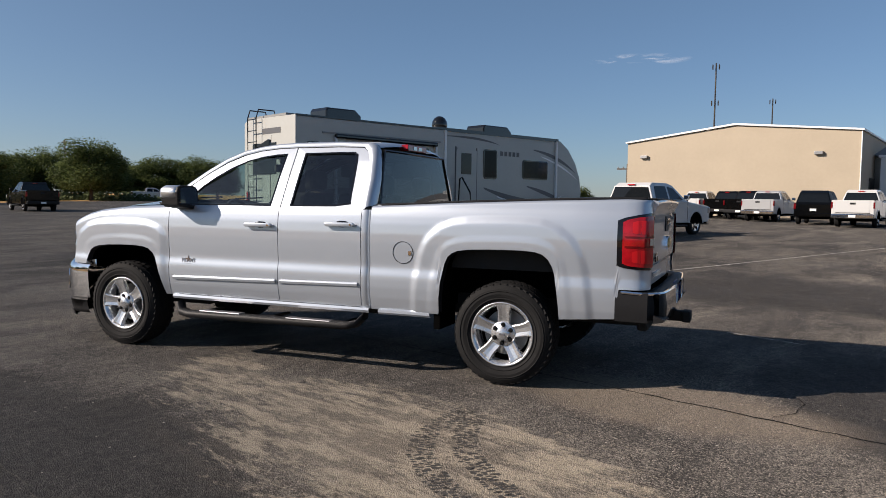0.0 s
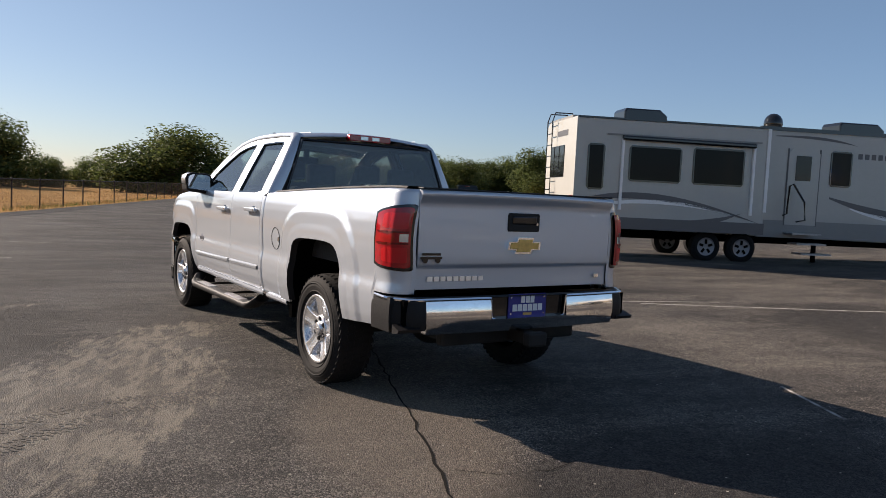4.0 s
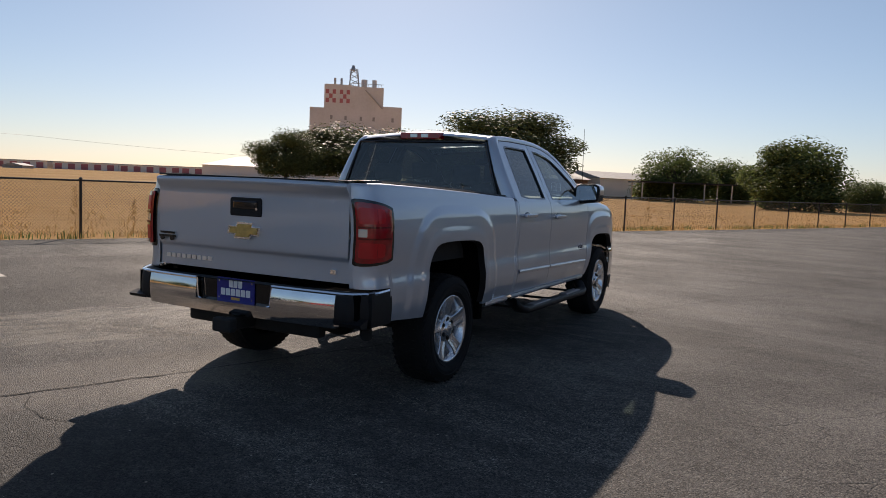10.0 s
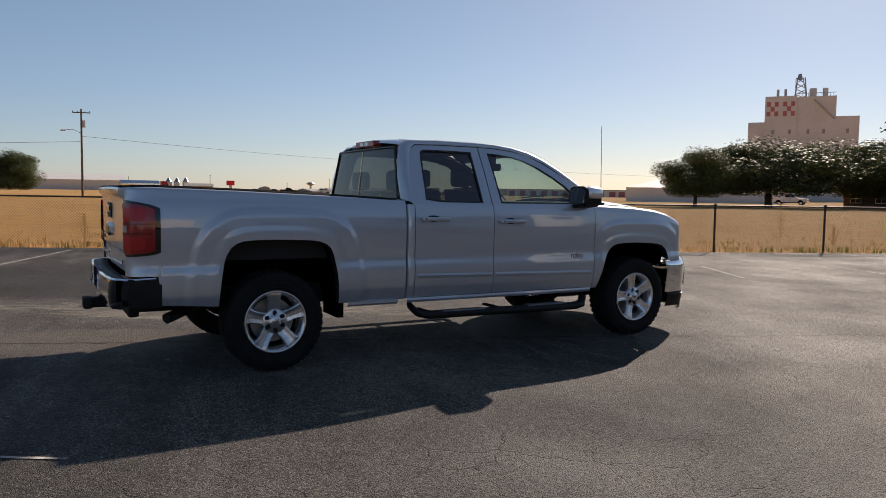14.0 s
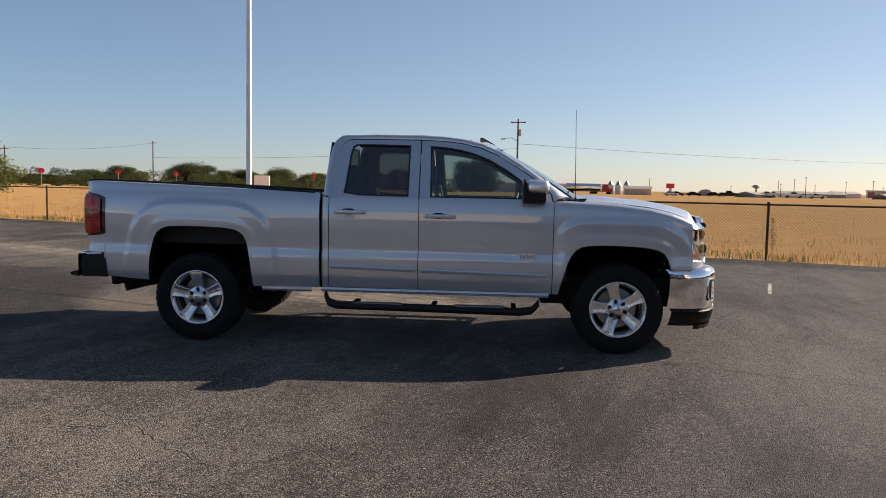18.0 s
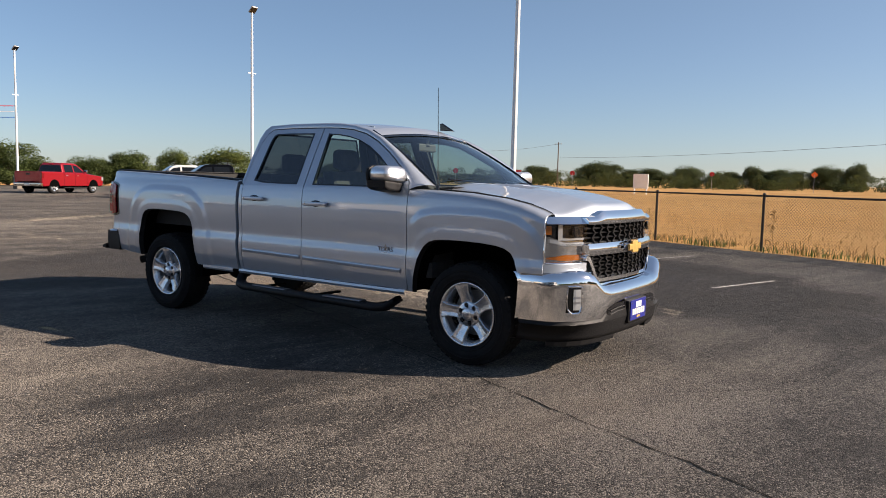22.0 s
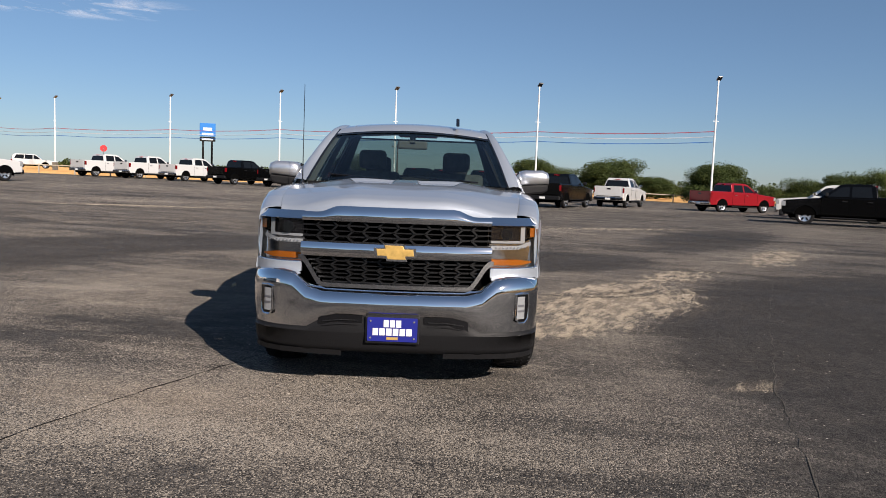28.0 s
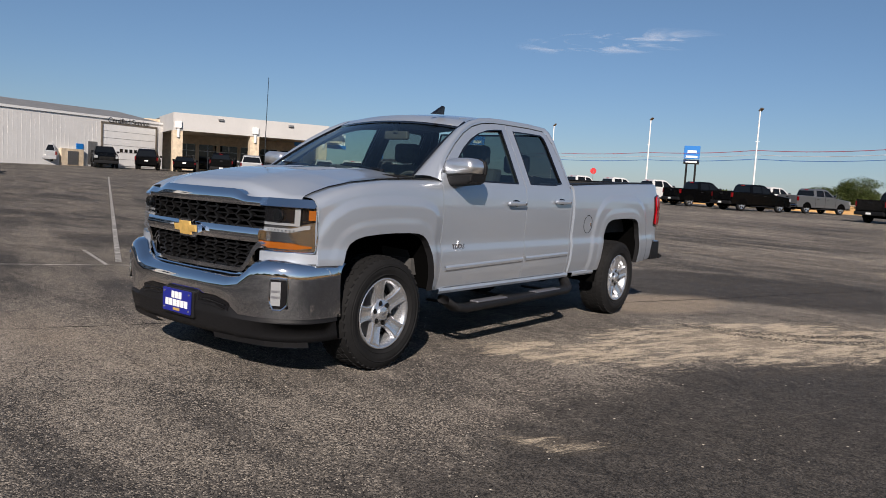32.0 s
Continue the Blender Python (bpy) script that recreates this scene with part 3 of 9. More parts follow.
SECTION = ((0.44, 0.905), (0.52, 0.935), (0.60, 0.956), (0.68, 0.966), (0.745, 0.968), (0.778, 0.9665), (0.83, 0.9565), (0.862, 0.956), (0.95, 0.962), (1.03, 0.966), (1.10, 0.967), (1.18, 0.962), (1.24, 0.953), (1.28, 0.943), (1.31, 0.932), (1.39, 0.914))
ARCH_R = ((-2.25, 0.53), (-2.243, 0.64), (-2.232, 0.74), (-2.215, 0.84), (-2.195, 0.905), (-2.165, 0.955), (-2.125, 0.988), (-2.07, 1.005), (-1.98, 1.012), (-1.85, 1.013), (-1.7, 1.010), (-1.56, 1.004), (-1.48, 0.992), (-1.43, 0.972), (-1.395, 0.94), (-1.372, 0.89), (-1.355, 0.82), (-1.34, 0.74), (-1.327, 0.63), (-1.32, 0.52))
ARCH_F = ((1.315, 0.50), (1.34, 0.60), (1.362, 0.68), (1.385, 0.76), (1.41, 0.82), (1.445, 0.87), (1.49, 0.903), (1.55, 0.92), (1.65, 0.927), (1.8, 0.928), (1.95, 0.923), (2.07, 0.912), (2.14, 0.895), (2.19, 0.866), (2.22, 0.82), (2.24, 0.76))


def seg_gap(y, z, a, b):
    dy, dz = b[0] - a[0], b[1] - a[1]
    t = min(1, max(0, ((y - a[0]) * dy + (z - a[1]) * dz) / (dy * dy + dz * dz)))
    return math.hypot(y - a[0] - t * dy, z - a[1] - t * dz)


def arch_gap(y, z):
    """Distance from the edge of the nearer wheel opening."""
    arch = ARCH_R if y < 0 else ARCH_F
    if y < arch[0][0] - 0.32 or y > arch[-1][0] + 0.32 or z > 1.35:
        return 9.0
    return min(seg_gap(y, z, a, b) for a, b in zip(arch, arch[1:]))


def side_x(y, z):
    x = smooth_list(SECTION, z)
    g = arch_gap(y, z)
    if g < 0.3:
        # a flat lip round the opening inside a broader swelling
        f = 0.005 * (1 - sstep(0.05, 0.11, g)) + 0.014 * (1 - sstep(0.185, 0.255, g))
        x += f * (sstep(1.25, 1.37, y) if y > 0 else 1)
    if y > 1.9:
        x -= 0.055 * ((y - 1.9) / 0.55) ** 2
    if y < -2.3:
        x -= 0.022 * ((-2.3 - y) / 0.5) ** 2
    return x


def grid_bm(rows, rim=0.0, center=None):
    """A sheet through rows of points; rim folds its border back towards a point."""
    bm = bmesh.new()
    vs = [[bm.verts.new(p) for p in row] for row in rows]
    n, m = len(vs), len(vs[0])
    for i in range(n - 1):
        for j in range(m - 1):
            bm.faces.new((vs[i][j], vs[i][j + 1], vs[i + 1][j + 1], vs[i + 1][j]))
    if rim:
        loop = vs[0][:] + [vs[i][-1] for i in range(1, n)] + vs[-1][-2::-1] + [vs[i][0] for i in range(n - 2, 0, -1)]
        c = Vector(center)
        back = []
        for v in loop:
            d = Vector(c) - v.co
            d = Vector((math.copysign(1, d.x), 0, 0)) if rim > 0 else Vector((0, math.copysign(1, d.y), 0))
            back.append(bm.verts.new(v.co + d * abs(rim)))
        k = len(loop)
        loop = [bm.verts.new(v.co) for v in loop]
        for i in range(k):
            bm.faces.new((loop[i], loop[(i + 1) % k], back[(i + 1) % k], back[i]))
    bmesh.ops.recalc_face_normals(bm, faces=bm.faces)
    return bm


def side_cols(cols, low, high, sx, nz=16, top=()):
    """Columns (y, inset) of the flank from low(y) to high(y); top adds (dx, dz) points above."""
    rows = []
    for y, inset in cols:
        z0, z1 = low(y), high(y)
        row = []
        for k in range(nz + 1):
            z = z0 + (z1 - z0) * k / nz
            row.append((sx * (side_x(y, z) - inset), y, z))
        xt = side_x(y, z1) - inset
        for dx, dz in top:
            row.append((sx * (xt + dx), y, z1 + dz))
        rows.append(row)
    return rows


def finer(outline, step):
    """The first coordinates of an outline, with steps no longer than one length."""
    out = [outline[0][0]]
    for (a, _), (b, _) in zip(outline, outline[1:]):
        n = max(1, math.ceil((b - a) / step))
        out += [a + (b - a) * k / n for k in range(1, n + 1)]
    return out


def spread(a, b, n):
    return [a + (b - a) * i / n for i in range(n + 1)]


def gh_x(z):
    return 0.93 - 0.49 * (z - 1.30) - 0.12 * max(0, z - 1.7)


def plate_ring(outer, inner, sx, off=0.0, inset=0.018):
    """A window frame between two outlines (y, z) on the leaning cab side."""
    bm = bmesh.new()
    o = [bm.verts.new((sx * (gh_x(z) + off), y, z)) for y, z in outer]
    i = [bm.verts.new((sx * (gh_x(z) + off), y, z)) for y, z in inner]
    k = [bm.verts.new((sx * (gh_x(z) + off - inset), y, z)) for y, z in inner]
    j = [bm.verts.new((sx * (gh_x(z) + off - inset), y, z)) for y, z in outer]
    n = len(outer)
    for a in range(n):
        b = (a + 1) % n
        bm.faces.new((o[a], o[b], i[b], i[a]))
        bm.faces.new((i[a], i[b], k[b], k[a]))
        bm.faces.new((o[a], o[b], j[b], j[a]))
    bmesh.ops.recalc_face_normals(bm, faces=bm.faces)
    return bm


def join_into(bm, other):
    me = bpy.data.meshes.new("tmp")
    other.to_mesh(me)
    other.free()
    bm.from_mesh(me)
    bpy.data.meshes.remove(me)
    return bm


def outward(bm, sy):
    """Turns a pane's faces to look forwards (1) or backwards (-1)."""
    bm.normal_update()
    for f in bm.faces:
        if f.normal.y * sy < 0:
            f.normal_flip()
    return bm


def fill_outline(outline, sx, off):
    bm = bmesh.new()
    f = bm.faces.new([bm.verts.new((sx * (gh_x(z) + off), y, z)) for y, z in outline])
    f.normal_update()
    if f.normal.x * sx < 0:
        f.normal_flip()
    bmesh.ops.triangulate(bm, faces=[f])
    return bm


def lathe(profile, seg=48, sx=1):
    """Turns (x, r) points round the x axis."""
    bm = bmesh.new()
    rings = [[bm.verts.new((sx * x, r * math.cos(2 * math.pi * k / seg), r * math.sin(2 * math.pi * k / seg))) for k in range(seg)] for x, r in profile]
    for a, b in zip(rings, rings[1:]):
        for k in range(seg):
            bm.faces.new((a[k], a[(k + 1) % seg], b[(k + 1) % seg], b[k]))
    bmesh.ops.recalc_face_normals(bm, faces=bm.faces)
    return bm


truck = thing("pickup_truck", "silver double-cab pickup truck with chrome bumpers parked on asphalt", "truck")
RAIL_Z = ((-2.86, 1.388), (-2.7, 1.392), (-2.1, 1.375), (-1.4, 1.348), (-0.72, 1.315))
DOOR_R_OUT = ((-0.655, 1.285), (-0.655, 1.4), (-0.645, 1.52), (-0.615, 1.68), (-0.58, 1.755), (-0.53, 1.79), (-0.3, 1.797), (0.105, 1.795), (0.11, 1.55), (0.115, 1.285), (-0.1, 1.283), (-0.4, 1.283))
DOOR_R_IN = ((-0.535, 1.325), (-0.525, 1.4), (-0.518, 1.52), (-0.505, 1.68), (-0.492, 1.735), (-0.46, 1.755), (-0.3, 1.757), (0.022, 1.752), (0.025, 1.55), (0.03, 1.302), (-0.1, 1.302), (-0.4, 1.306))
DOOR_F_OUT = ((0.125, 1.285), (0.12, 1.55), (0.115, 1.795), (0.28, 1.79), (0.46, 1.772), (0.62, 1.735), (0.78, 1.67), (0.95, 1.57), (1.1, 1.465), (1.235, 1.345), (1.25, 1.283), (0.7, 1.283))
DOOR_F_IN = ((0.215, 1.3), (0.205, 1.55), (0.193, 1.748), (0.3, 1.742), (0.44, 1.723), (0.58, 1.688), (0.72, 1.632), (0.86, 1.552), (0.98, 1.465), (1.06, 1.39), (1.085, 1.298), (0.7, 1.3))

for sx in (1, -1):
    # bed side with its wheel opening, wrapping round the rear corner
    cols = [(-2.862, 0.115), (-2.855, 0.08), (-2.84, 0.048), (-2.815, 0.02), (-2.785, 0.007), (-2.75, 0.002)]
    cols += [(y, 0.0) for y in spread(-2.7, -2.265, 36)] + [(-2.252, 0.0)] + [(y, 0.0) for y in finer(ARCH_R, 0.014)] + [(-1.312, 0.0)] + [(y, 0.0) for y in spread(-1.3, -0.735, 44)]

    def low_bed(y):
        if ARCH_R[0][0] <= y <= ARCH_R[-1][0]:
            return lerp_list(ARCH_R, y)
        return lerp_list(((-2.87, 0.765), (-2.66, 0.765), (-2.64, 0.555), (-2.25, 0.53)), y) if y < -2 else 0.50

    rows = side_cols(cols, low_bed, lambda y: lerp_list(RAIL_Z, y) - 0.02, sx, 72, ((-0.006, 0.012), (-0.02, 0.018), (-0.05, 0.02)))
    bed = part("bed_side", grid_bm(rows, 0.03, (0, 0, 0.9)), SILVER, truck, smooth=True)
    rail = [(sx * (side_x(y, 1.37) - 0.055), y, lerp_list(RAIL_Z, y) + 0.004) for y in spread(-2.82, -0.74, 12)]
    rr = [[(x, y, z) for x, y, z in rail], [(x, y, z + 0.012) for x, y, z in rail], [(x - sx * 0.075, y, z + 0.012) for x, y, z in rail], [(x - sx * 0.075, y, z - 0.05) for x, y, z in rail]]
    rr[0] = [(x + sx * 0.012, y, z) for x, y, z in rail]
    part("bed_rail_cap", grid_bm(rr), BLACKPL, truck, "black bed rail cap", smooth=False)
    # arch lip and wheel house
    for arch, yc in ((ARCH_R, -1.79), (ARCH_F, 1.8)):
        lip = [[(sx * (side_x(y, z) + 0.001), y, z) for y, z in arch], [(sx * (side_x(y, z) - 0.045), y + (0.01 if y < yc else -0.01), z - 0.008) for y, z in arch]]
        part("arch_lip", grid_bm(lip), BLACKPL, truck)
        well = [[(sx * (side_x(y, z) - 0.04), y, z + 0.004) for y, z in arch], [(sx * 0.5, y, z + 0.02) for y, z in arch]]
        part("wheel_house", grid_bm(well), LINER, truck)
        y0, y1, ztop = arch[0][0], arch[-1][0], arch[8][1]
        part("wheel_house_wall", boxbm(min(sx * 0.46, sx * 0.5), max(sx * 0.46, sx * 0.5), y0, y1, 0.45, ztop + 0.02), LINER, truck)
    # front fender
    def fender_top(y):
        return lerp_list(((1.26, 1.30), (1.5, 1.292), (1.8, 1.278), (2.08, 1.248), (2.25, 1.212), (2.36, 1.175), (2.44, 1.14)), y)

    def low_fen(y):
        if ARCH_F[0][0] <= y <= ARCH_F[-1][0]:
            return lerp_list(ARCH_F, y)
        return 0.50 if y < 1.5 else 0.735

    fcols = [(y, 0) for y in spread(1.268, 1.31, 4)] + [(y, 0) for y in finer(ARCH_F, 0.014)] + [(y, 0) for y in spread(2.25, 2.425, 14)]
    ft = ((-0.008, 0.03), (-0.022, 0.05), (-0.05, 0.062), (-0.09, 0.066), (-0.145, 0.066), (-0.17, 0.045))
    rows = side_cols(fcols, low_fen, lambda y: fender_top(y) - 0.07, sx, 60, ft)
    part("fender", grid_bm(rows, 0.02, (0, 0, 0.9)), SILVER, truck, smooth=True)
    # doors
    def low_door(y):
        return 0.512 - 0.012 * sstep(1.15, 1.25, y)

    for name, y0, y1, out, win, glass, yh in (("rear_door", -0.649, 0.1205, DOOR_R_OUT, DOOR_R_IN, GLASSDARK, -0.47), ("front_door", 0.1265, 1.262, DOOR_F_OUT, DOOR_F_IN, GLASSSIDE, 0.305)):
        dc = []
        for y in spread(y0, y1, 24):
            dc.append((y, 0))
        rows = side_cols(dc, low_door, lambda y: 1.285, sx, 64)
        bm = grid_bm(rows, 0.025, (0, 0, 0.9))
        door = part(name, bm, SILVER, truck, "silver truck door", smooth=True)
        part("window_frame", plate_ring(out, win, sx), SILVER, door, smooth=False)
        part("frame_trim", plate_ring(out, win, sx, -0.024, 0.02), DASHM, door, "dark inner window frame")
        part("window_seal", plate_ring(win, [(y + (0.014 if y < (win[0][0] + win[8][0]) / 2 else -0.014), z + (0.012 if z < 1.5 else -0.012)) for y, z in win], sx, 0.002, 0.012), GLOSSBLACK, door, "black rubber window seal")
        part("window", fill_outline(win, sx, -0.012), glass, door, "dark tinted window" if glass is GLASSDARK else "lightly tinted window")
        rows = [[(sx * (side_x(y, z) + 0.001 + h), y, z) for y in spread(y0 + 0.02, min(y1 - 0.02, 1.215), 8)] for z, h in ((0.668, 0.0), (0.672, 0.009), (0.69, 0.012), (0.7, 0.009), (0.704, 0.0))]
        rows = [[(x, y, z - 0.033 * (y + 0.63) / 1.84 + 0.005) for x, y, z in r] for r in rows]
        part("side_moulding", grid_bm(rows), SILVER, door, smooth=False)
        # handle: dark pocket behind a chrome-capped bar
        zh = 1.165 - 0.028 * (yh + 0.47)
        xh = side_x(yh, zh)
        hb = bmesh.new()
        bmesh.ops.create_uvsphere(hb, u_segments=16, v_segments=8, radius=1, matrix=Matrix.Translation((sx * (xh - 0.004), yh - 0.012, zh - 0.002)) @ Matrix.Diagonal((0.008, 0.078, 0.032, 1)))
        part("handle_pocket", hb, GLOSSBLACK, door, smooth=True)
        part("door_handle", prismbm([(yh - 0.135, zh - 0.008), (yh - 0.12, zh - 0.018), (yh + 0.12, zh - 0.018), (yh + 0.135, zh - 0.006), (yh + 0.135, zh + 0.008), (yh + 0.12, zh + 0.016), (yh - 0.12, zh + 0.016), (yh - 0.135, zh + 0.008)], "x", sx * (xh + 0.012), sx * (xh + 0.04), 0.006), SILVER, door, smooth=True)
        part("lock", cylbm((sx * (xh - 0.01), yh - 0.105, zh), (sx * (xh + 0.043), yh - 0.105, zh), 0.008, seg=10), CHROME, door)
        if name == "front_door":
            badge = part("edition_badge", boxbm(min(sx * 0.94, sx * 0.962), max(sx * 0.94, sx * 0.962), 0.945, 1.165, 0.772, 0.79), GLOSSBLACK, door, "black and chrome badge bar")
            for word, size, zz, mt in (("TEXAS", 0.052, 0.797, ALLOYDARK), ("EDITION", 0.024, 0.7735, ALLOY)):
                cu = bpy.data.curves.new("badge_letters", "FONT")
                cu.body, cu.size, cu.extrude, cu.align_x = word, size, 0.002, "CENTER"
                cu.materials.append(mt)
                tx = new("badge_letters", cu)
                tx.parent = badge
                tx.matrix_basis = Matrix.Translation((sx * (0.9635 if word == "EDITION" else 0.9625), 1.055, zz)) @ pose(0, 0, 0, 90, 0, 90 * sx)
            star = [(1.055 + math.sin(a * math.pi / 5) * (0.032 if a % 2 == 0 else 0.013), 0.82 + math.cos(a * math.pi / 5) * (0.036 if a % 2 == 0 else 0.014)) for a in range(10)]
            part("badge_star", prismbm(star, "x", sx * 0.945, sx * 0.9615), DULLCHROME, badge)
    # gap between cab and bed, door jambs and sill
    part("cab_gap", boxbm(min(sx * 0.7, sx * 0.895), max(sx * 0.7, sx * 0.895), -0.8, -0.69, 0.5, 1.27), LINER, truck)
    part("jamb", boxbm(min(sx * 0.80, sx * 0.898), max(sx * 0.80, sx * 0.898), -0.66, 1.3, 0.5, 1.24), LINER, truck)
    rows = [[(sx * x, y, z) for y in spread(-0.715, 1.24, 10)] for x, z in ((0.90, 0.512), (0.942, 0.506), (0.946, 0.488), (0.936, 0.468), (0.86, 0.455))]
    part("rocker_panel", grid_bm(rows), SILVER, truck, smooth=False)
    rows = [[(sx * x, y, z) for y in spread(-1.24, -0.8, 4)] for x, z in ((0.90, 0.505), (0.945, 0.5), (0.946, 0.48), (0.935, 0.465), (0.86, 0.455))]
    part("bed_sill", grid_bm(rows), SILVER, truck)
    rows = [[(sx * (side_x(y, z) + dx), y, z) for z in spread(0.50, 1.285, 48)] for y, dx in ((-0.722, -0.06), (-0.72, -0.03), (-0.712, -0.012), (-0.70, -0.004), (-0.68, 0), (-0.655, 0))]
    part("cab_corner", grid_bm(rows, 0.02, (0, 0, 1)), SILVER, truck, smooth=True)
    # cab pillars and roof rail
    outl = [(-0.655, 1.285), (-0.652, 1.42), (-0.645, 1.52), (-0.612, 1.69), (-0.575, 1.765), (-0.53, 1.798), (-0.3, 1.804), (0.11, 1.802), (0.3, 1.796), (0.47, 1.778), (0.63, 1.741), (0.79, 1.676), (0.96, 1.576), (1.11, 1.471), (1.245, 1.35), (1.262, 1.285)]
    inl = [(0.83, -0.722, 1.30), (0.775, -0.72, 1.42), (0.735, -0.715, 1.52), (0.672, -0.69, 1.70), (0.645, -0.668, 1.77), (0.61, -0.62, 1.82), (0.60, -0.3, 1.838), (0.60, 0.11, 1.836), (0.60, 0.3, 1.828), (0.605, 0.47, 1.808), (0.645, 0.645, 1.762), (0.67, 0.80, 1.695), (0.705, 0.98, 1.592), (0.738, 1.15, 1.482), (0.77, 1.33, 1.365), (0.79, 1.42, 1.315)]
    rows = []
    for t in (0.0, 0.12, 0.3, 0.5, 0.7, 0.86, 0.95, 1.0):
        row = []
        for (y, z), (x2, y2, z2) in zip(outl, inl):
            x1 = gh_x(z) + 0.002
            b = 0.022 * math.sin(math.pi * t) ** 0.8
            row.append((sx * (x1 + (x2 - x1) * t + b), y + (y2 - y) * t + (b * 0.5 if y > 0.5 else -b * 0.6 if y < -0.5 else 0), z + (z2 - z) * t + b))
        rows.append(row)
    part("cab_pillar", grid_bm(rows), SILVER, truck, smooth=True)
    inner = [[(x - sx * 0.028, y + (-0.03 if y > 0.4 else 0.025 if y < -0.6 else 0), z - 0.026) for x, y, z in row] for row in rows]
    part("pillar_trim", grid_bm(inner), DASHM, truck, "dark pillar trim", smooth=True)
    # wing mirror
    mir = part("mirror", bmesh.new(), BLACKPL, truck, "black mirror housing with chrome cap")
    bm = prismbm([(0.875, 1.275), (0.90, 1.255), (1.10, 1.28), (1.135, 1.30), (1.142, 1.355), (0.885, 1.335)], "y", 1.0, 1.19, 0.015)
    bmesh.ops.transform(bm, matrix=Matrix.Diagonal((sx, 1, 1, 1)), verts=bm.verts)
    bm.to_mesh(mir.data)
    bm.free()
    back = [(0.884, 1.33), (1.146, 1.35), (1.15, 1.41), (1.137, 1.447), (1.09, 1.467), (0.95, 1.464), (0.908, 1.452), (0.888, 1.42)]
    bm = prismbm(back, "y", 1.0, 1.03, 0.01)
    bmesh.ops.transform(bm, matrix=Matrix.Diagonal((sx, 1, 1, 1)), verts=bm.verts)
    bmesh.ops.recalc_face_normals(bm, faces=bm.faces)
    part("mirror_shell", bm, BLACKPL, mir)
    bm = prismbm([(0.888, 1.337), (1.143, 1.357), (1.148, 1.41), (1.135, 1.445), (1.09, 1.465), (0.95, 1.462), (0.91, 1.45), (0.892, 1.42)], "y", 1.024, 1.21, 0.035)
    bmesh.ops.transform(bm, matrix=Matrix.Diagonal((sx, 1, 1, 1)), verts=bm.verts)
    bmesh.ops.recalc_face_normals(bm, faces=bm.faces)
    part("mirror_cap", bm, SATIN, mir, "chrome mirror cap", smooth=True)
    bm = prismbm([(0.905, 1.29), (1.12, 1.31), (1.125, 1.43), (1.08, 1.45), (0.95, 1.447), (0.91, 1.43)], "y", 0.992, 1.01)
    bmesh.ops.transform(bm, matrix=Matrix.Diagonal((sx, 1, 1, 1)), verts=bm.verts)
    part("mirror_glass", bm, mat("mirror", (0.8, 0.8, 0.8), 0.03, 1.0), mir)
    part("mirror_arm", boxbm(min(sx * 0.84, sx * 0.93), max(sx * 0.84, sx * 0.93), 1.06, 1.16, 1.265, 1.325, bevel=0.012), BLACKPL, mir)
    part("sail_panel", prismbm([(1.06, 1.298), (1.24, 1.295), (1.235, 1.345), (1.09, 1.455), (1.068, 1.40)], "x", sx * 0.895, sx * 0.905), BLACKPL, mir)
    # running board
    step = part("running_board", bmesh.new(), BLACKPL, truck, "black oval step bar with brackets")
    bm = bmesh.new()
    prof = [(0.055 * math.copysign(abs(math.cos(a)) ** 0.6, math.cos(a)), 0.032 * math.copysign(abs(math.sin(a)) ** 0.8, math.sin(a))) for a in spread(0, 2 * math.pi, 16)[:-1]]
    ends = ((-0.68, 0.93, 0.44), (-0.64, 0.985, 0.385), (-0.56, 1.005, 0.365), (1.0, 1.005, 0.352), (1.1, 0.985, 0.365), (1.16, 0.93, 0.42))
    rings = [[bm.verts.new((sx * (x + u), y, z + v)) for u, v in prof] for y, x, z in ends]
    for a, b in zip(rings, rings[1:]):
        for k in range(16):
            bm.faces.new((a[k], a[(k + 1) % 16], b[(k + 1) % 16], b[k]))
    bmesh.ops.recalc_face_normals(bm, faces=bm.faces)
    bm.to_mesh(step.data)
    bm.free()
    step.data.polygons.foreach_set("use_smooth", [True] * len(step.data.polygons))
    for y0, y1 in ((-0.42, 0.0), (0.45, 0.87)):
        part("step_pad", boxbm(min(sx * 0.965, sx * 1.045), max(sx * 0.965, sx * 1.045), y0, y1, 0.382, 0.396, bevel=0.006), ALLOYDARK, step)
    for y in (-0.45, 0.25, 0.95):
        part("bracket", boxbm(min(sx * 0.62, sx * 0.98), max(sx * 0.62, sx * 0.98), y - 0.02, y + 0.02, 0.35, 0.368), UNDER, step)
    # headlamp
    FACE = ((0.60, 2.6), (0.70, 2.578), (0.78, 2.548), (0.84, 2.512), (0.88, 2.472), (0.9, 2.45), (0.918, 2.43), (0.93, 2.405))

    def face_rows(x0, x1, z0, z1, off, n=12, slant=0.0):
        rows = []
        for k in range(4):
            row = []
            for x in spread(x0, x1, n):
                a = z0(x) if callable(z0) else z0
                b = z1(x) if callable(z1) else z1
                z = a + (b - a) * k / 3
                row.append((sx * (x + off * 0.5), lerp_list(FACE, x) + off - 0.03 * (z - 0.8) * sstep(0.6, 0.9, x) - slant * (z - a), z))
            rows.append(row)
        return rows

    lamp = part("headlamp", grid_bm(face_rows(0.605, 0.915, 0.805, 1.085, -0.05), -0.05, (0, 0, 0.9)), GLOSSBLACK, truck, "headlamp with chrome and amber sections")
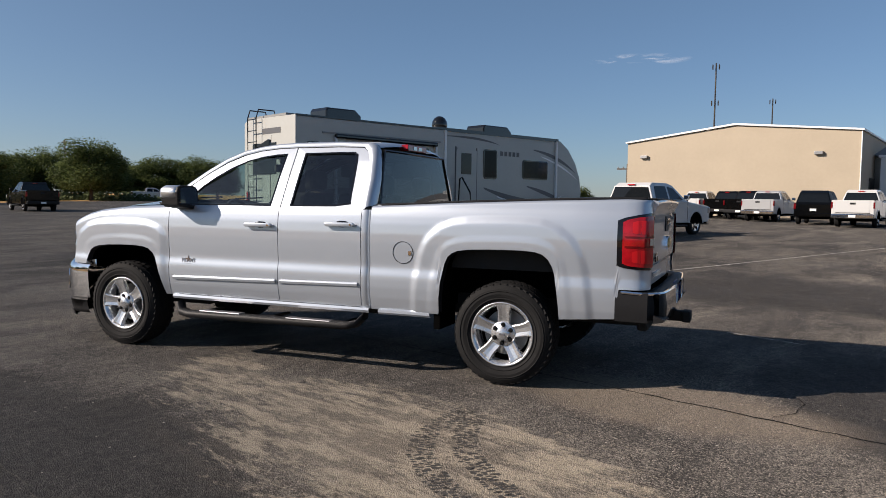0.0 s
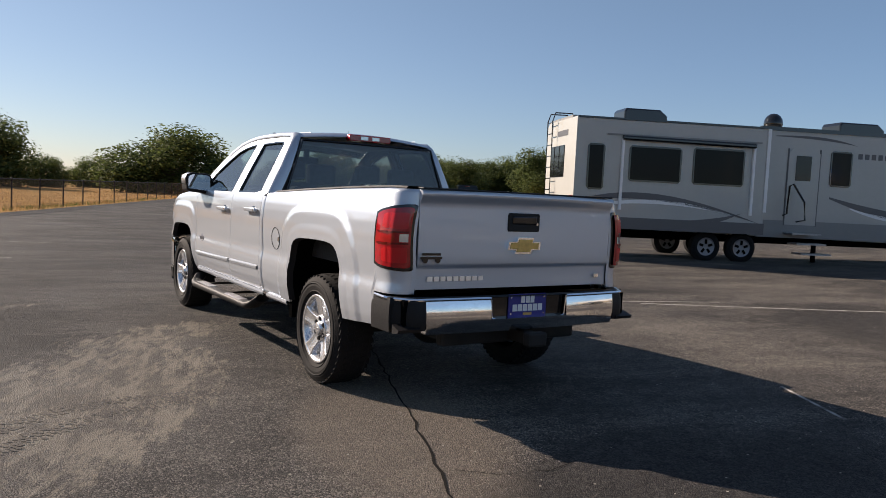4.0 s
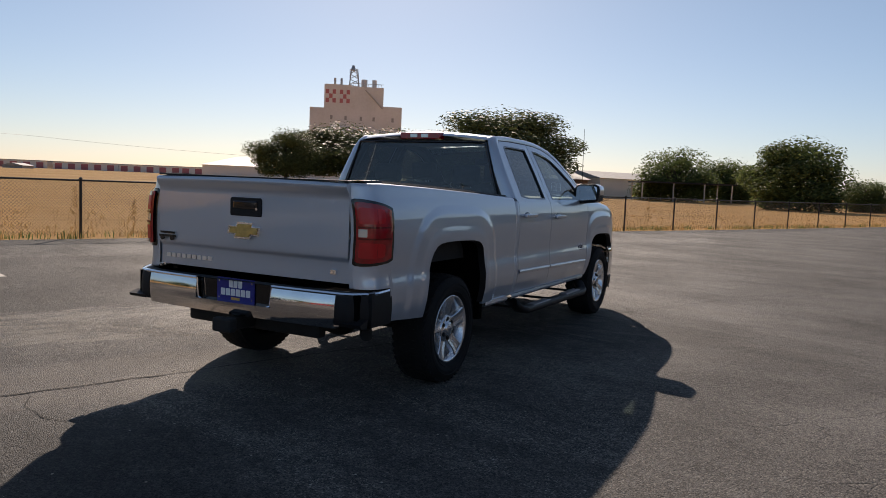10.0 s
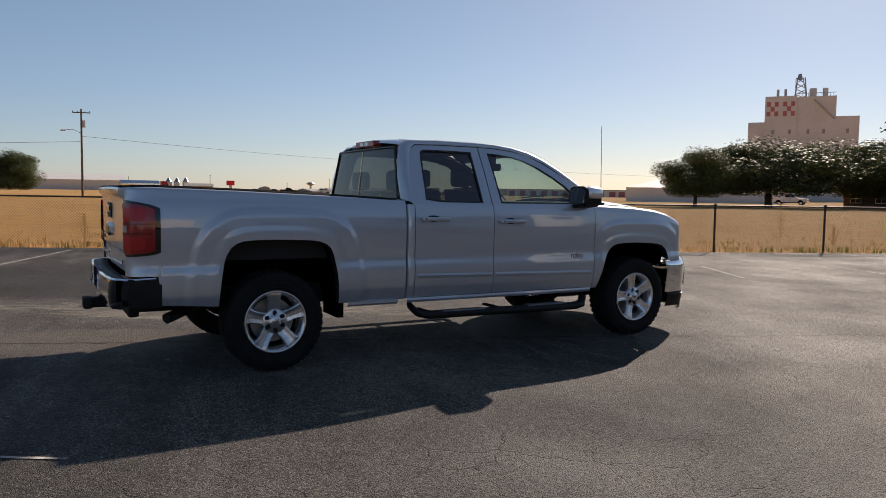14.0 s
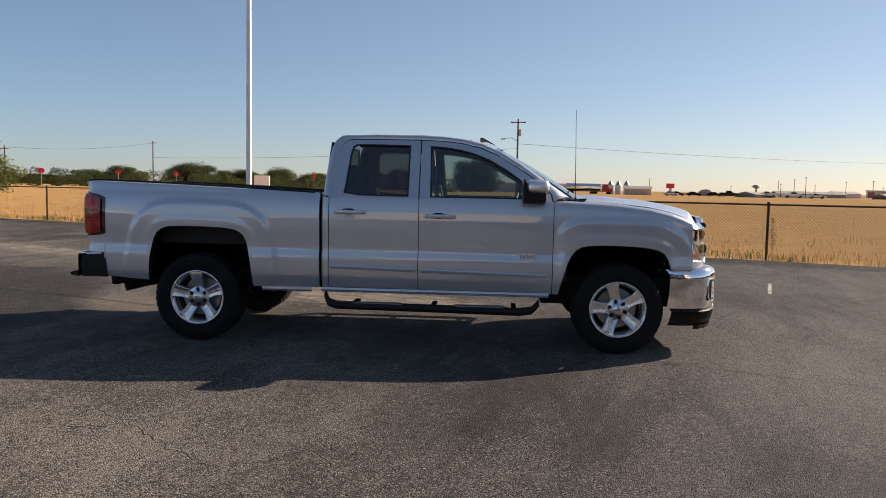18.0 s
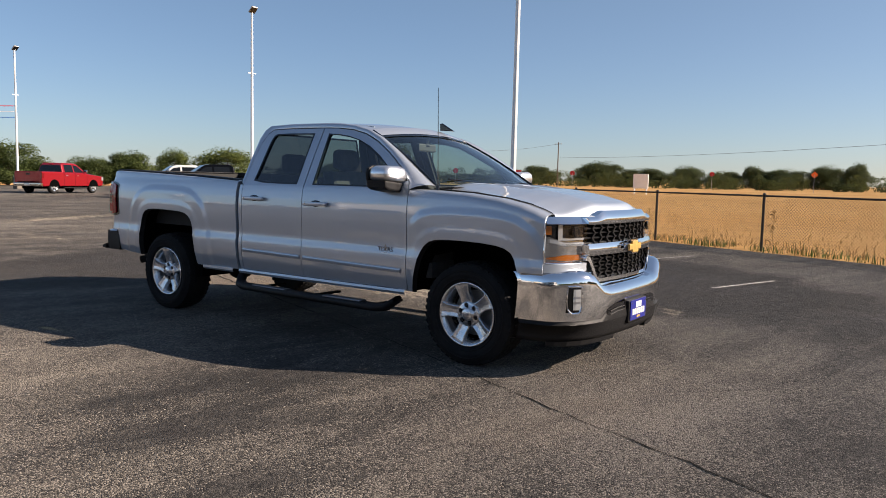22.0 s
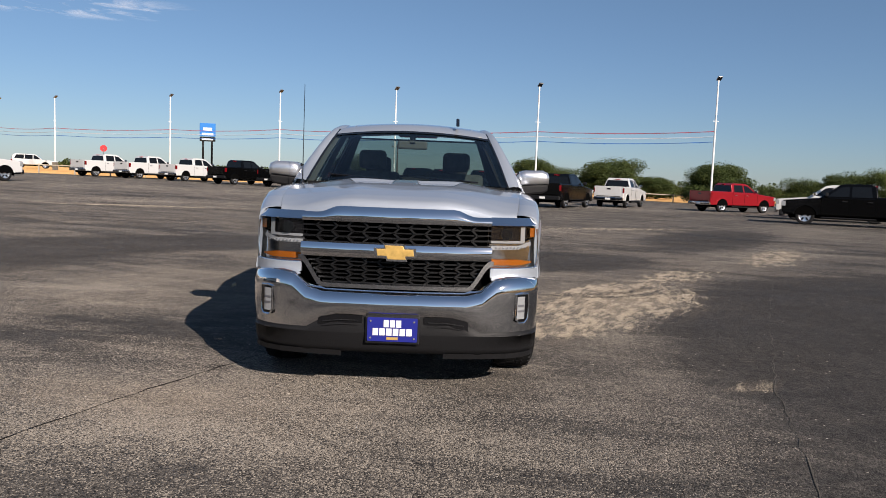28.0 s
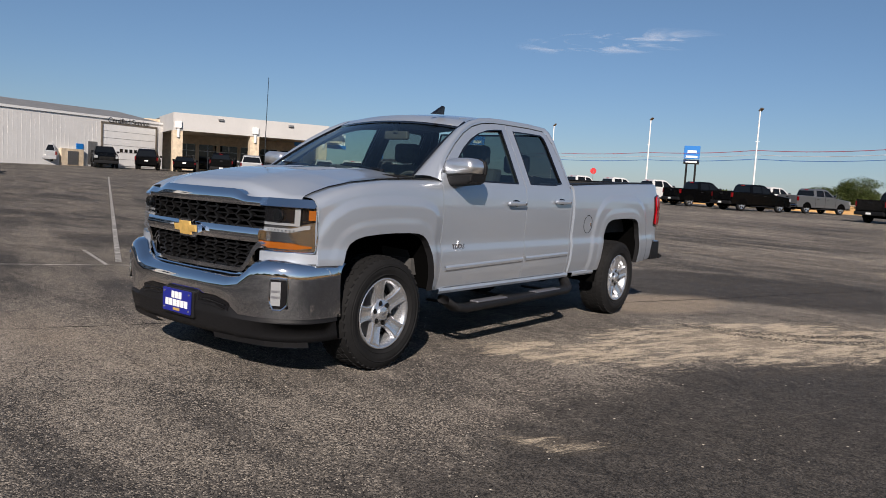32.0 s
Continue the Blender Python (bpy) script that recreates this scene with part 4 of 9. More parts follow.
    part("lamp_surround", grid_bm(face_rows(0.598, 0.9, 1.08, 1.13, 0.0, slant=1.1)), CHROME, lamp, "chrome strip over the headlamp", smooth=True)
    part("chrome_reflector", grid_bm(face_rows(0.608, 0.92, 0.808, lambda x: 0.962 + 0.03 * sstep(0.8, 0.9, x), -0.034)), DULLCHROME, lamp, "chrome lower half of the lamp", smooth=True)
    part("projector_box", grid_bm(face_rows(0.612, 0.80, 0.982, 1.072, -0.03)), GLOSSBLACK, lamp)
    part("projector_lens", cylbm((sx * 0.70, lerp_list(FACE, 0.70) - 0.03, 1.024), (sx * 0.70, lerp_list(FACE, 0.70) - 0.012, 1.024), 0.034, seg=20), CARGLASS, lamp, "round projector lens")
    part("projector_ring", tube(bmesh.new(), [(sx * (0.70 + 0.037 * math.cos(a)), lerp_list(FACE, 0.70 + 0.037 * math.cos(a)) - 0.016, 1.024 + 0.037 * math.sin(a)) for a in spread(0, 2 * math.pi, 20)[:-1]], 0.002, 5, closed=True), LUGDARK, lamp)
    part("light_bar", grid_bm(face_rows(0.612, 0.836, 0.966, 0.982, -0.024)), LENSCLEAR, lamp, "clear light bar under the projector")
    part("light_bar_end", grid_bm(face_rows(0.806, 0.836, 0.982, 1.074, -0.024, 3)), LENSCLEAR, lamp)
    part("amber_marker", grid_bm(face_rows(0.872, 0.914, 1.005, 1.065, -0.022)), AMBER, lamp, "amber corner marker")
    strip = part("daytime_strip", grid_bm(face_rows(0.612, 0.88, lambda x: 0.925 + 0.025 * sstep(0.78, 0.88, x), lambda x: 0.95 + 0.025 * sstep(0.78, 0.88, x), -0.024)), LENSCLEAR, lamp, "clear daytime lamp strip")
    for k in range(9):
        x = 0.63 + 0.024 * k
        part("led", boxbm(min(sx * x, sx * (x + 0.008)), max(sx * x, sx * (x + 0.008)), lerp_list(FACE, x) - 0.028, lerp_list(FACE, x) - 0.02, 0.933, 0.942), ALLOY, strip)
    part("turn_lamp", grid_bm(face_rows(0.612, 0.892, lambda x: 0.824 + 0.012 * sstep(0.8, 0.9, x), lambda x: 0.862 - 0.016 * sstep(0.78, 0.9, x), -0.026)), AMBER, lamp, "amber turn lamp")
    edge = [(0.604, 0.806), (0.70, 0.806), (0.80, 0.807), (0.86, 0.808), (0.91, 0.812), (0.916, 0.9), (0.914, 1.0), (0.908, 1.06)]
    part("lamp_rim", tube(bmesh.new(), [(sx * x, lerp_list(FACE, x) - 0.004 - 0.03 * (z - 0.8) * sstep(0.6, 0.9, x), z) for x, z in edge], 0.005, 6), CHROME, lamp)
    part("lamp_cover", grid_bm(face_rows(0.602, 0.922, 0.805, 1.09, 0.0)), GLASSLENS, lamp, "clear lamp cover", smooth=True)
    part("filler_panel", grid_bm(face_rows(0.60, 0.924, 0.745, 0.803, 0.003), -0.03, (0, 0, 0.8)), SILVER, truck, smooth=True)
    # tail lamp, wrapping the rear corner
    tl = [(0.105, -2.861), (0.08, -2.856), (0.048, -2.841), (0.02, -2.816), (0.007, -2.786), (0.002, -2.75), (0, -2.70), (0, -2.645)]

    def tail_at(u):
        """Inset and station along the lamp, u from the gate (0) to its front edge (1)."""
        k = u * (len(tl) - 1)
        a = min(int(k), len(tl) - 2)
        return tl[a][0] + (tl[a + 1][0] - tl[a][0]) * (k - a), tl[a][1] + (tl[a + 1][1] - tl[a][1]) * (k - a)

    def tail_rows(u0, u1, z0, z1, off, taper=0.045, rise=0.02, n=10, m=16, corner=0.0):
        rows = []
        for i in range(m + 1):
            f = i / m
            inset, y = tail_at(u0 + (u1 - u0) * f)
            w = max(0, (y + 2.86)) / 0.215
            c = corner * (max(0, 1 - f / 0.18) ** 2 + max(0, (f - 0.82) / 0.18) ** 2)
            za, zb = z0 + rise * w + c, z1 - taper * w - c
            rows.append([(sx * (side_x(y, z) - inset + (off if inset < 0.04 else off * 0.6)), y - (off if inset > 0.015 else 0), z) for z in spread(za, zb, n)])
        return rows

    tail = part("tail_lamp", grid_bm(tail_rows(0, 1, 0.9, 1.3, 0.004, corner=0.012), 0.02, (0, 0, 1)), GLOSSBLACK, truck, "red tail lamp with black surround", smooth=True)
    part("lens", grid_bm(tail_rows(0.05, 0.9, 0.92, 1.282, 0.018, corner=0.012), 0.012, (0, 0, 1)), REDLENS, tail, "red tail lamp lens", smooth=True)
    for z0, z1 in ((1.15, 1.25), (0.95, 1.045)):
        part("reflector", grid_bm(tail_rows(0.1, 0.72, z0, z1, 0.0205, 0.02, 0.01, corner=0.008)), REDBRIGHT, tail, "bright red reflector section", smooth=True)
    part("reverse_lamp", grid_bm(tail_rows(0.07, 0.3, 1.075, 1.122, 0.022, 0, 0)), LENSCLEAR, tail, "clear reversing lamp")
    for z0 in (1.06, 1.128):
        part("lamp_rib", grid_bm(tail_rows(0.06, 0.86, z0, z0 + 0.01, 0.023, 0, 0)), DARKRED, tail)

# fuel filler on the left flank
bm = bmesh.new()
ring = [Vector((-side_x(-1.02 + 0.085 * math.sin(a), 0.96 + 0.085 * math.cos(a)) - 0.0015, -1.02 + 0.085 * math.sin(a), 0.96 + 0.085 * math.cos(a))) for a in spread(0, 2 * math.pi, 36)[:-1]]
tube(bm, ring, 0.0022, 5, closed=True)
filler = part("fuel_door_seam", bm, LINER, truck)
part("fuel_door_lock", boxbm(-side_x(-1.08, 0.96) - 0.004, -side_x(-1.08, 0.96) + 0.004, -1.09, -1.065, 0.94, 0.975, bevel=0.002), CHROME, truck)

# hood
HC = ((1.3, 1.346), (1.5, 1.348), (1.7, 1.341), (1.9, 1.327), (2.1, 1.306), (2.3, 1.275), (2.45, 1.24), (2.55, 1.205), (2.6, 1.175))
HE = ((1.3, 1.302), (1.5, 1.297), (1.8, 1.282), (2.08, 1.252), (2.25, 1.216), (2.36, 1.178), (2.44, 1.142), (2.5, 1.12))
rows = []
for i in range(71):
    v = i / 70
    row = []
    for j in range(97):
        u = -1 + j / 48
        ax = abs(u)
        y0 = 1.52 - 0.12 * ax ** 2
        y1 = 2.585 - 0.115 * ax ** 2.5
        y = y0 + (y1 - y0) * v
        ye = min(1.4 + 1.07 * v, 2.42)
        x = u * (side_x(ye, fender_top(ye) - 0.07) - 0.145)
        w = sstep(0.45, 1.0, ax)
        z = lerp_list(HC, y) * (1 - w) + (lerp_list(HE, y) - 0.001) * w
        z -= 0.012 * sstep(0.35, 0.55, ax) * (1 - w) * sstep(1.7, 2.0, y)
        inside = sstep(0.10, 0.135, ax) * (1 - sstep(0.5, 0.54, ax + 0.25 * (y - 1.56))) * sstep(1.5, 1.56, y) * (1 - sstep(1.965, 2.0, y))
        z -= 0.024 * inside
        z -= 0.06 * sstep(0.93, 1.0, v) ** 2
        row.append((x, y, z))
    rows.append(row)
bm = grid_bm(rows)
hood = part("hood", bm, SILVER, truck, "silver hood with two shallow recesses", smooth=True)
part("hood_underside", boxbm(-0.74, 0.74, 1.5, 2.45, 1.0, 1.09), LINER, truck)
for sx in (1, -1):
    part("cowl_corner", boxbm(min(sx * 0.755, sx * 0.83), max(sx * 0.755, sx * 0.83), 1.27, 1.47, 1.22, 1.288, bevel=0.006), SILVER, truck)
part("cowl", prismbm([(1.33, 1.30), (1.56, 1.315), (1.5, 1.25), (1.33, 1.25)], "x", -0.76, 0.76), BLACKPL, truck)
for x0 in (-0.55, 0.12):
    part("wiper", tube(bmesh.new(), [(x0, 1.47, 1.345), (x0 + 0.25, 1.44, 1.362), (x0 + 0.5, 1.41, 1.372)], 0.008, 6), GLOSSBLACK, truck)
# nozzle-side antenna
ant = part("antenna", tube(bmesh.new(), [(0.82, 1.45, 1.30), (0.82, 1.445, 1.6), (0.82, 1.435, 2.06)], [0.0045, 0.003, 0.0022], 6), GLOSSBLACK, truck)
part("antenna_base", cylbm((0.82, 1.45, 1.285), (0.82, 1.45, 1.325), 0.018, 0.01, 10), GLOSSBLACK, ant)

# roof, windscreen and rear glass
rows = []
for y, ze, yc in ((-0.655, 1.79, -0.668), (-0.62, 1.82, -0.63), (-0.5, 1.833, -0.5), (-0.3, 1.838, -0.3), (0.11, 1.836, 0.11), (0.3, 1.828, 0.31), (0.47, 1.808, 0.5), (0.56, 1.79, 0.6), (0.645, 1.765, 0.70)):
    row = []
    for u in spread(-1, 1, 24):
        xe = 0.60 if y < 0.5 else 0.60 + 0.045 * (y - 0.47) / 0.175
        if y < -0.6:
            xe = 0.61 + (0.03 if y < -0.64 else 0.0)
        c = 1 - u * u
        row.append((u * xe, y + (yc - y) * c, ze + c * (0.04 if y < 0.6 else 0.045)))
    rows.append(row)
roof = part("roof", grid_bm(rows), SILVER, truck, smooth=True)
for x in (-0.52, 0.52):
    part("roof_ditch", tube(bmesh.new(), [(x, -0.6, 1.842), (x, 0.1, 1.853), (x, 0.55, 1.812)], 0.004, 5), SILVER, truck)


def screen_row(v, lift=0.0):
    row = []
    for u in spread(-1, 1, 20):
        c = 1 - u * u
        xt, xb = 0.645, 0.79
        yt, zt = 0.645 + 0.055 * c, 1.764 + 0.045 * c
        yb, zb = 1.42 + 0.11 * c, 1.315 + 0.02 * c
        b = 0.018 * math.sin(math.pi * v)
        row.append((u * (xt + (xb - xt) * v), yt + (yb - yt) * v + b * 0.5 + lift * 0.5, zt + (zb - zt) * v + b + lift))
    return row


rows = [screen_row(v) for v in spread(0, 1, 10)]
part("windscreen", outward(grid_bm(rows), 1), GLASSFRONT, truck, "clear windscreen", smooth=True)
part("roof_header", grid_bm([screen_row(-0.03, 0.004), screen_row(0.03, 0.009), screen_row(0.08, 0.009), screen_row(0.115, 0.007)]), SILVER, truck, "silver front edge of the roof", smooth=True)
part("windscreen_band", grid_bm([screen_row(0.11, 0.005), screen_row(0.15, 0.005)]), GLOSSBLACK, truck, "black band along the top of the windscreen")
for sx in (1, -1):
    k = 0 if sx < 0 else 20
    part("windscreen_seal", tube(bmesh.new(), [(r[k][0], r[k][1], r[k][2] + 0.004) for r in rows], 0.009, 6), GLOSSBLACK, truck)
rows = [[(u * (0.632 + (0.775 - 0.632) * v), -0.69 - 0.035 * v - 0.02 * (1 - u * u), 1.768 + (1.325 - 1.768) * v) for u in spread(-1, 1, 16)] for v in spread(0, 1, 6)]
part("rear_window", outward(grid_bm(rows), -1), GLASSREAR, truck, "dark tinted rear window", smooth=True)
part("rear_window_seal", tube(bmesh.new(), [Vector(p) + Vector((0, -0.004, 0)) for p in rows[0] + [r[-1] for r in rows[1:]]], 0.010, 6), GLOSSBLACK, truck)
part("rear_window_seal", tube(bmesh.new(), [Vector(r[0]) + Vector((0, -0.004, 0)) for r in rows], 0.010, 6), GLOSSBLACK, truck)
part("cab_back", boxbm(-0.86, 0.86, -0.735, -0.70, 0.55, 1.325), SILVER, truck)
stop = part("high_stop_lamp", prismbm([(-0.19, 1.795), (0.19, 1.795), (0.205, 1.812), (0.2, 1.85), (-0.2, 1.85), (-0.205, 1.812)], "y", -0.705, -0.62, 0.006), REDLENS, truck, "red high-level brake lamp")
for x in (-0.06, 0.05):
    part("cargo_lamp", boxbm(x - 0.035, x + 0.035, -0.709, -0.7, 1.808, 1.838), LENSCLEAR, stop)
fin = prismbm([(0.60, 1.835), (0.76, 1.825), (0.70, 1.86), (0.62, 1.905), (0.595, 1.9)], "x", -0.405, -0.375, 0.008)
part("roof_aerial", fin, GLOSSBLACK, truck, "black shark-fin aerial")

# cabin
part("cabin_floor", boxbm(-0.8, 0.8, -0.69, 1.4, 0.6, 0.72), SEATM, truck)
part("dashboard", prismbm([(1.0, 0.72), (1.38, 0.72), (1.45, 1.29), (1.2, 1.315), (1.02, 1.26), (0.98, 1.1)], "x", -0.77, 0.77, 0.02), DASHM, truck)
part("headliner", grid_bm([[(x, y, 1.812 - 0.03 * (abs(x) / 0.6) ** 2) for x in spread(-0.6, 0.6, 6)] for y in spread(-0.6, 0.55, 5)]), HEADLINER, truck)
wheel = part("steering_wheel", tube(bmesh.new(), [Vector((-0.4 + 0.185 * math.cos(a), 0.93 + 0.06 * math.sin(a), 1.17 + 0.175 * math.sin(a))) for a in spread(0, 2 * math.pi, 24)[:-1]], 0.014, 6, closed=True), DASHM, truck)
part("wheel_boss", boxbm(-0.55, -0.25, 0.93, 0.97, 1.13, 1.2, bevel=0.015), DASHM, wheel)
for y, xs, back in ((0.25, (-0.4, 0.4), 1.42), (-0.42, (-0.4, 0.4), 1.38)):
    for x in xs:
        seat = part("seat", boxbm(x - 0.26, x + 0.26, y - 0.1, y + 0.45, 0.75, 0.98, bevel=0.05), SEATM, truck, "dark cloth seat")
        part("seat_back", prismbm([(y - 0.1, 0.9), (y + 0.06, 0.9), (y - 0.06, back), (y - 0.2, back)], "x", x - 0.26, x + 0.26, 0.04), SEATM, seat)
        part("head_rest", boxbm(x - 0.13, x + 0.13, y - 0.2, y - 0.09, back + 0.02, back + 0.2, bevel=0.04), SEATM, seat)
part("inside_mirror", boxbm(-0.13, 0.13, 0.70, 0.74, 1.615, 1.69, bevel=0.015), DASHM, truck)
part("mirror_stem", boxbm(-0.025, 0.025, 0.70, 0.74, 1.66, 1.77), DASHM, truck)
part("inspection_sticker", boxbm(-0.6, -0.565, 0.742, 0.745, 1.72, 1.745), HEADLINER, truck)

# bed
part("bed_floor", boxbm(-0.45, 0.45, -2.8, -0.78, 0.82, 0.86), BEDMAT, truck)
for sx in (1, -1):
    part("bed_wall", boxbm(min(sx * 0.78, sx * 0.8), max(sx * 0.78, sx * 0.8), -2.8, -0.78, 0.85, 1.31), BEDMAT, truck)
part("bed_front", boxbm(-0.88, 0.88, -0.79, -0.755, 0.6, 1.325), SILVER, truck)

# tailgate
def tg_y(x, z):
    y = -2.868 - 0.012 * (1 - (x / 0.8) ** 2)
    y -= 0.03 * sstep(1.30, 1.36, z)
    y += 0.016 * (1 - sstep(0.915, 0.945, z))
    return y


rows = [[(x, tg_y(x, z), z + (0.008 * (1 - (x / 0.78) ** 2) if z > 1.3 else 0)) for x in spread(-0.783, 0.783, 20)] for z in (0.79, 0.85, 0.91, 0.92, 0.93, 0.94, 0.95, 1.0, 1.1, 1.2, 1.28, 1.30, 1.32, 1.34, 1.36, 1.38)]
rows.append([(x, y + 0.05, z + 0.008) for x, y, z in rows[-1]])
gate = part("tailgate", grid_bm(rows, -0.04, (0, 0, 1)), SILVER, truck, "silver tailgate with gold emblem", smooth=True)
part("tailgate_cap", boxbm(-0.775, 0.775, -2.885, -2.80, 1.392, 1.402, bevel=0.004), BLACKPL, gate)
part("tailgate_inner", boxbm(-0.78, 0.78, -2.82, -2.78, 0.8, 1.385), BEDMAT, gate)
part("handle_recess", prismbm([(-0.125, 1.15), (0.125, 1.15), (0.13, 1.165), (0.13, 1.255), (0.12, 1.268), (-0.12, 1.268), (-0.13, 1.255), (-0.13, 1.165)], "y", -2.888, -2.83, 0.006), BLACKPL, gate, "black tailgate handle")
part("handle_grip", boxbm(-0.10, 0.10, -2.896, -2.86, 1.195, 1.25, bevel=0.01), GLOSSBLACK, gate)
part("gate_lock", cylbm((0.1, -2.90, 1.2), (0.1, -2.88, 1.2), 0.009, seg=12), CHROME, gate)


def bowtie(y0, y1, z, w, h, s):
    """The maker's emblem as a plain slanted cross."""
    a, b = 0.44, 0.5
    pts = [(-1, -b + 0.05), (-a - 0.08, -b), (-a - 0.12, -1), (a - 0.05, -1), (a + 0.02, -b), (0.94, -b), (1, b - 0.05), (a + 0.08, b), (a + 0.12, 1), (-a + 0.05, 1), (-a - 0.02, b), (-0.94, b)]
    out = prismbm([(s * x * w, z + k * h) for x, k in pts], "y", y0, y1)
    inner = prismbm([(s * x * w * 0.87, z + k * h * 0.78) for x, k in pts], "y", y1, y1 + (y1 - y0) * 0.25, 0.003)
    return out, inner


o, i = bowtie(-2.88, -2.902, 1.06, 0.135, 0.052, 1)
emb = part("emblem", o, CHROME, gate, "gold emblem with chrome rim")
part("emblem_face", i, GOLD, emb)
for k in range(9):
    x = -0.71 + k * 0.047
    part("name_letter", boxbm(x, x + 0.036, -2.872, -2.864, 0.84, 0.868), SATIN, gate)
part("trim_badge", boxbm(0.66, 0.7, -2.873, -2.863, 0.84, 0.866), CHROME, gate)
deal = part("dealer_badge", boxbm(-0.77, -0.62, -2.886, -2.878, 0.975, 0.99), GLOSSBLACK, gate, "small black dealer badge")
for k in range(2):
    part("badge_roundel", cylbm((-0.74 + k * 0.09, -2.888, 0.97), (-0.74 + k * 0.09, -2.878, 0.97), 0.018, seg=14), GLOSSBLACK, deal)
part("badge_bar", boxbm(-0.76, -0.63, -2.884, -2.878, 0.998, 1.012), GLOSSBLACK, deal)

# rear bumper
BUMPX = spread(-0.93, 0.93, 30)


def rb_y(x):
    return -2.985 + 0.05 * (abs(x) / 0.93) ** 2.2 + 0.10 * sstep(0.84, 0.95, abs(x))


def rb_rows(x0, x1, z0, z1, off=0.0, n=12):
    return [[(x, rb_y(x) - off - 0.016 * math.sin(math.pi * min(1, max(0, (z0 + (z1 - z0) * k / 8 - 0.52) / 0.23))), z0 + (z1 - z0) * k / 8) for x in spread(x0, x1, n)] for k in range(9)]


bump = part("rear_bumper", grid_bm(rb_rows(-0.76, 0.76, 0.535, 0.612), -0.05, (0, 0, 0.6)), DULLCHROME, truck, "chrome rear step bumper with black pads", smooth=True)
for sx in (1, -1):
    a, b = sorted((sx * 0.31, sx * 0.765))
    part("chrome_face", grid_bm(rb_rows(a, b, 0.6, 0.735), -0.05, (0, 0, 0.6)), DULLCHROME, bump, smooth=True)
    part("chrome_lip", tube(bmesh.new(), [(x, rb_y(x) - 0.002, 0.742) for x in spread(sx * 0.31, sx * 0.93, 10)] + [(sx * 0.955, -2.8, 0.745), (sx * 0.955, -2.68, 0.75)], 0.011, 6), CHROME, bump)
    a, b = sorted((sx * 0.768, sx * 0.95))
    part("corner_cap", grid_bm(rb_rows(a, b, 0.56, 0.735, 0.004, 8), -0.06, (0, 0, 0.6)), BLACKPL, bump, smooth=True)
    rows = [[(sx * (0.952 + 0.006 * math.sin(math.pi * (z - 0.55) / 0.2)), y, z) for y in spread(-2.86, -2.64, 6)] for z in spread(0.545 + 0.0, 0.75, 5)]
    part("side_cap", grid_bm(rows, 0.05, (0, 0, 0.6)), BLACKPL, bump, smooth=True)
    a, b = sorted((sx * 0.80, sx * 0.955))
    part("corner_step", prismbm([(-2.9, 0.545), (-2.965, 0.555), (-2.975, 0.575), (-2.9, 0.60)], "x", a, b), BLACKPL, bump)
    part("edge_lip", tube(bmesh.new(), [(sx * 0.31, rb_y(0.31) - 0.002, 0.742), (sx * 0.297, rb_y(0.3) - 0.002, 0.62), (sx * 0.26, rb_y(0.26) - 0.002, 0.605), (0, rb_y(0) - 0.002, 0.605)], 0.006, 6), CHROME, bump)
part("top_pad", grid_bm([[(x, rb_y(x) + d, 0.748 + 0.006 * math.sin(d * 40)) for x in BUMPX] for d in (0.0, 0.03, 0.06, 0.09, 0.12)]), BLACKPL, bump, "black ribbed step pad")
part("plate_pocket", boxbm(-0.30, 0.30, -2.955, -2.935, 0.605, 0.74), GLOSSBLACK, bump)
part("bumper_core", boxbm(-0.9, 0.9, -2.93, -2.70, 0.57, 0.735), LINER, bump)


def plate(parent, y, s, z):
    pl = part("dealer_plate", prismbm([(-0.15, z - 0.072), (0.15, z - 0.072), (0.155, z - 0.067), (0.155, z + 0.072), (0.15, z + 0.077), (-0.15, z + 0.077), (-0.155, z + 0.072), (-0.155, z - 0.067)], "y", y, y + s * 0.006), PLATEBLUE, parent, "blue dealer plate with white bars")
    lo, hi = sorted((y + s * 0.006, y + s * 0.0085))
    for n, x0, x1, z0, z1 in ((3, -0.058, 0.058, 0.018, 0.062), (6, -0.125, 0.125, -0.034, 0.01)):
        w = (x1 - x0) / n
        for k in range(n):
            part("plate_bar", boxbm(x0 + k * w + 0.004, x0 + (k + 1) * w - 0.004, lo, hi, z + z0, z + z1), WHITE, pl)
    part("plate_emblem", boxbm(-0.035, 0.035, lo, hi, z - 0.06, z - 0.044), GOLD, pl)
    for x in (-0.135, 0.135):
        for dz in (0.055, -0.05):
            part("plate_screw", cylbm((x, lo, z + dz), (x, hi + 0.002, z + dz), 0.006, seg=8), ALLOY, pl)
    return pl


plate(truck, -2.957, -1, 0.682)
# tow hitch, exhaust, axle, underbody
part("hitch", boxbm(-0.04, 0.04, -3.04, -2.7, 0.44, 0.52, bevel=0.008), UNDER, truck, "black tow hitch receiver")
part("hitch_head", boxbm(-0.075, 0.075, -3.09, -3.02, 0.435, 0.525, bevel=0.015), UNDER, truck)
part("hitch_bar", boxbm(-0.55, 0.55, -2.82, -2.74, 0.42, 0.53, bevel=0.02), UNDER, truck)
part("tail_pipe", tube(bmesh.new(), [(0.45, -1.2, 0.5), (0.5, -2.2, 0.5), (0.62, -2.42, 0.47), (0.74, -2.58, 0.43)], 0.04, 14), UNDER, truck, "dull dark tail pipe")
part("rear_axle", cylbm((-0.75, -1.8225, 0.385), (0.75, -1.8225, 0.385), 0.05, seg=12), UNDER, truck)
bm = bmesh.new()
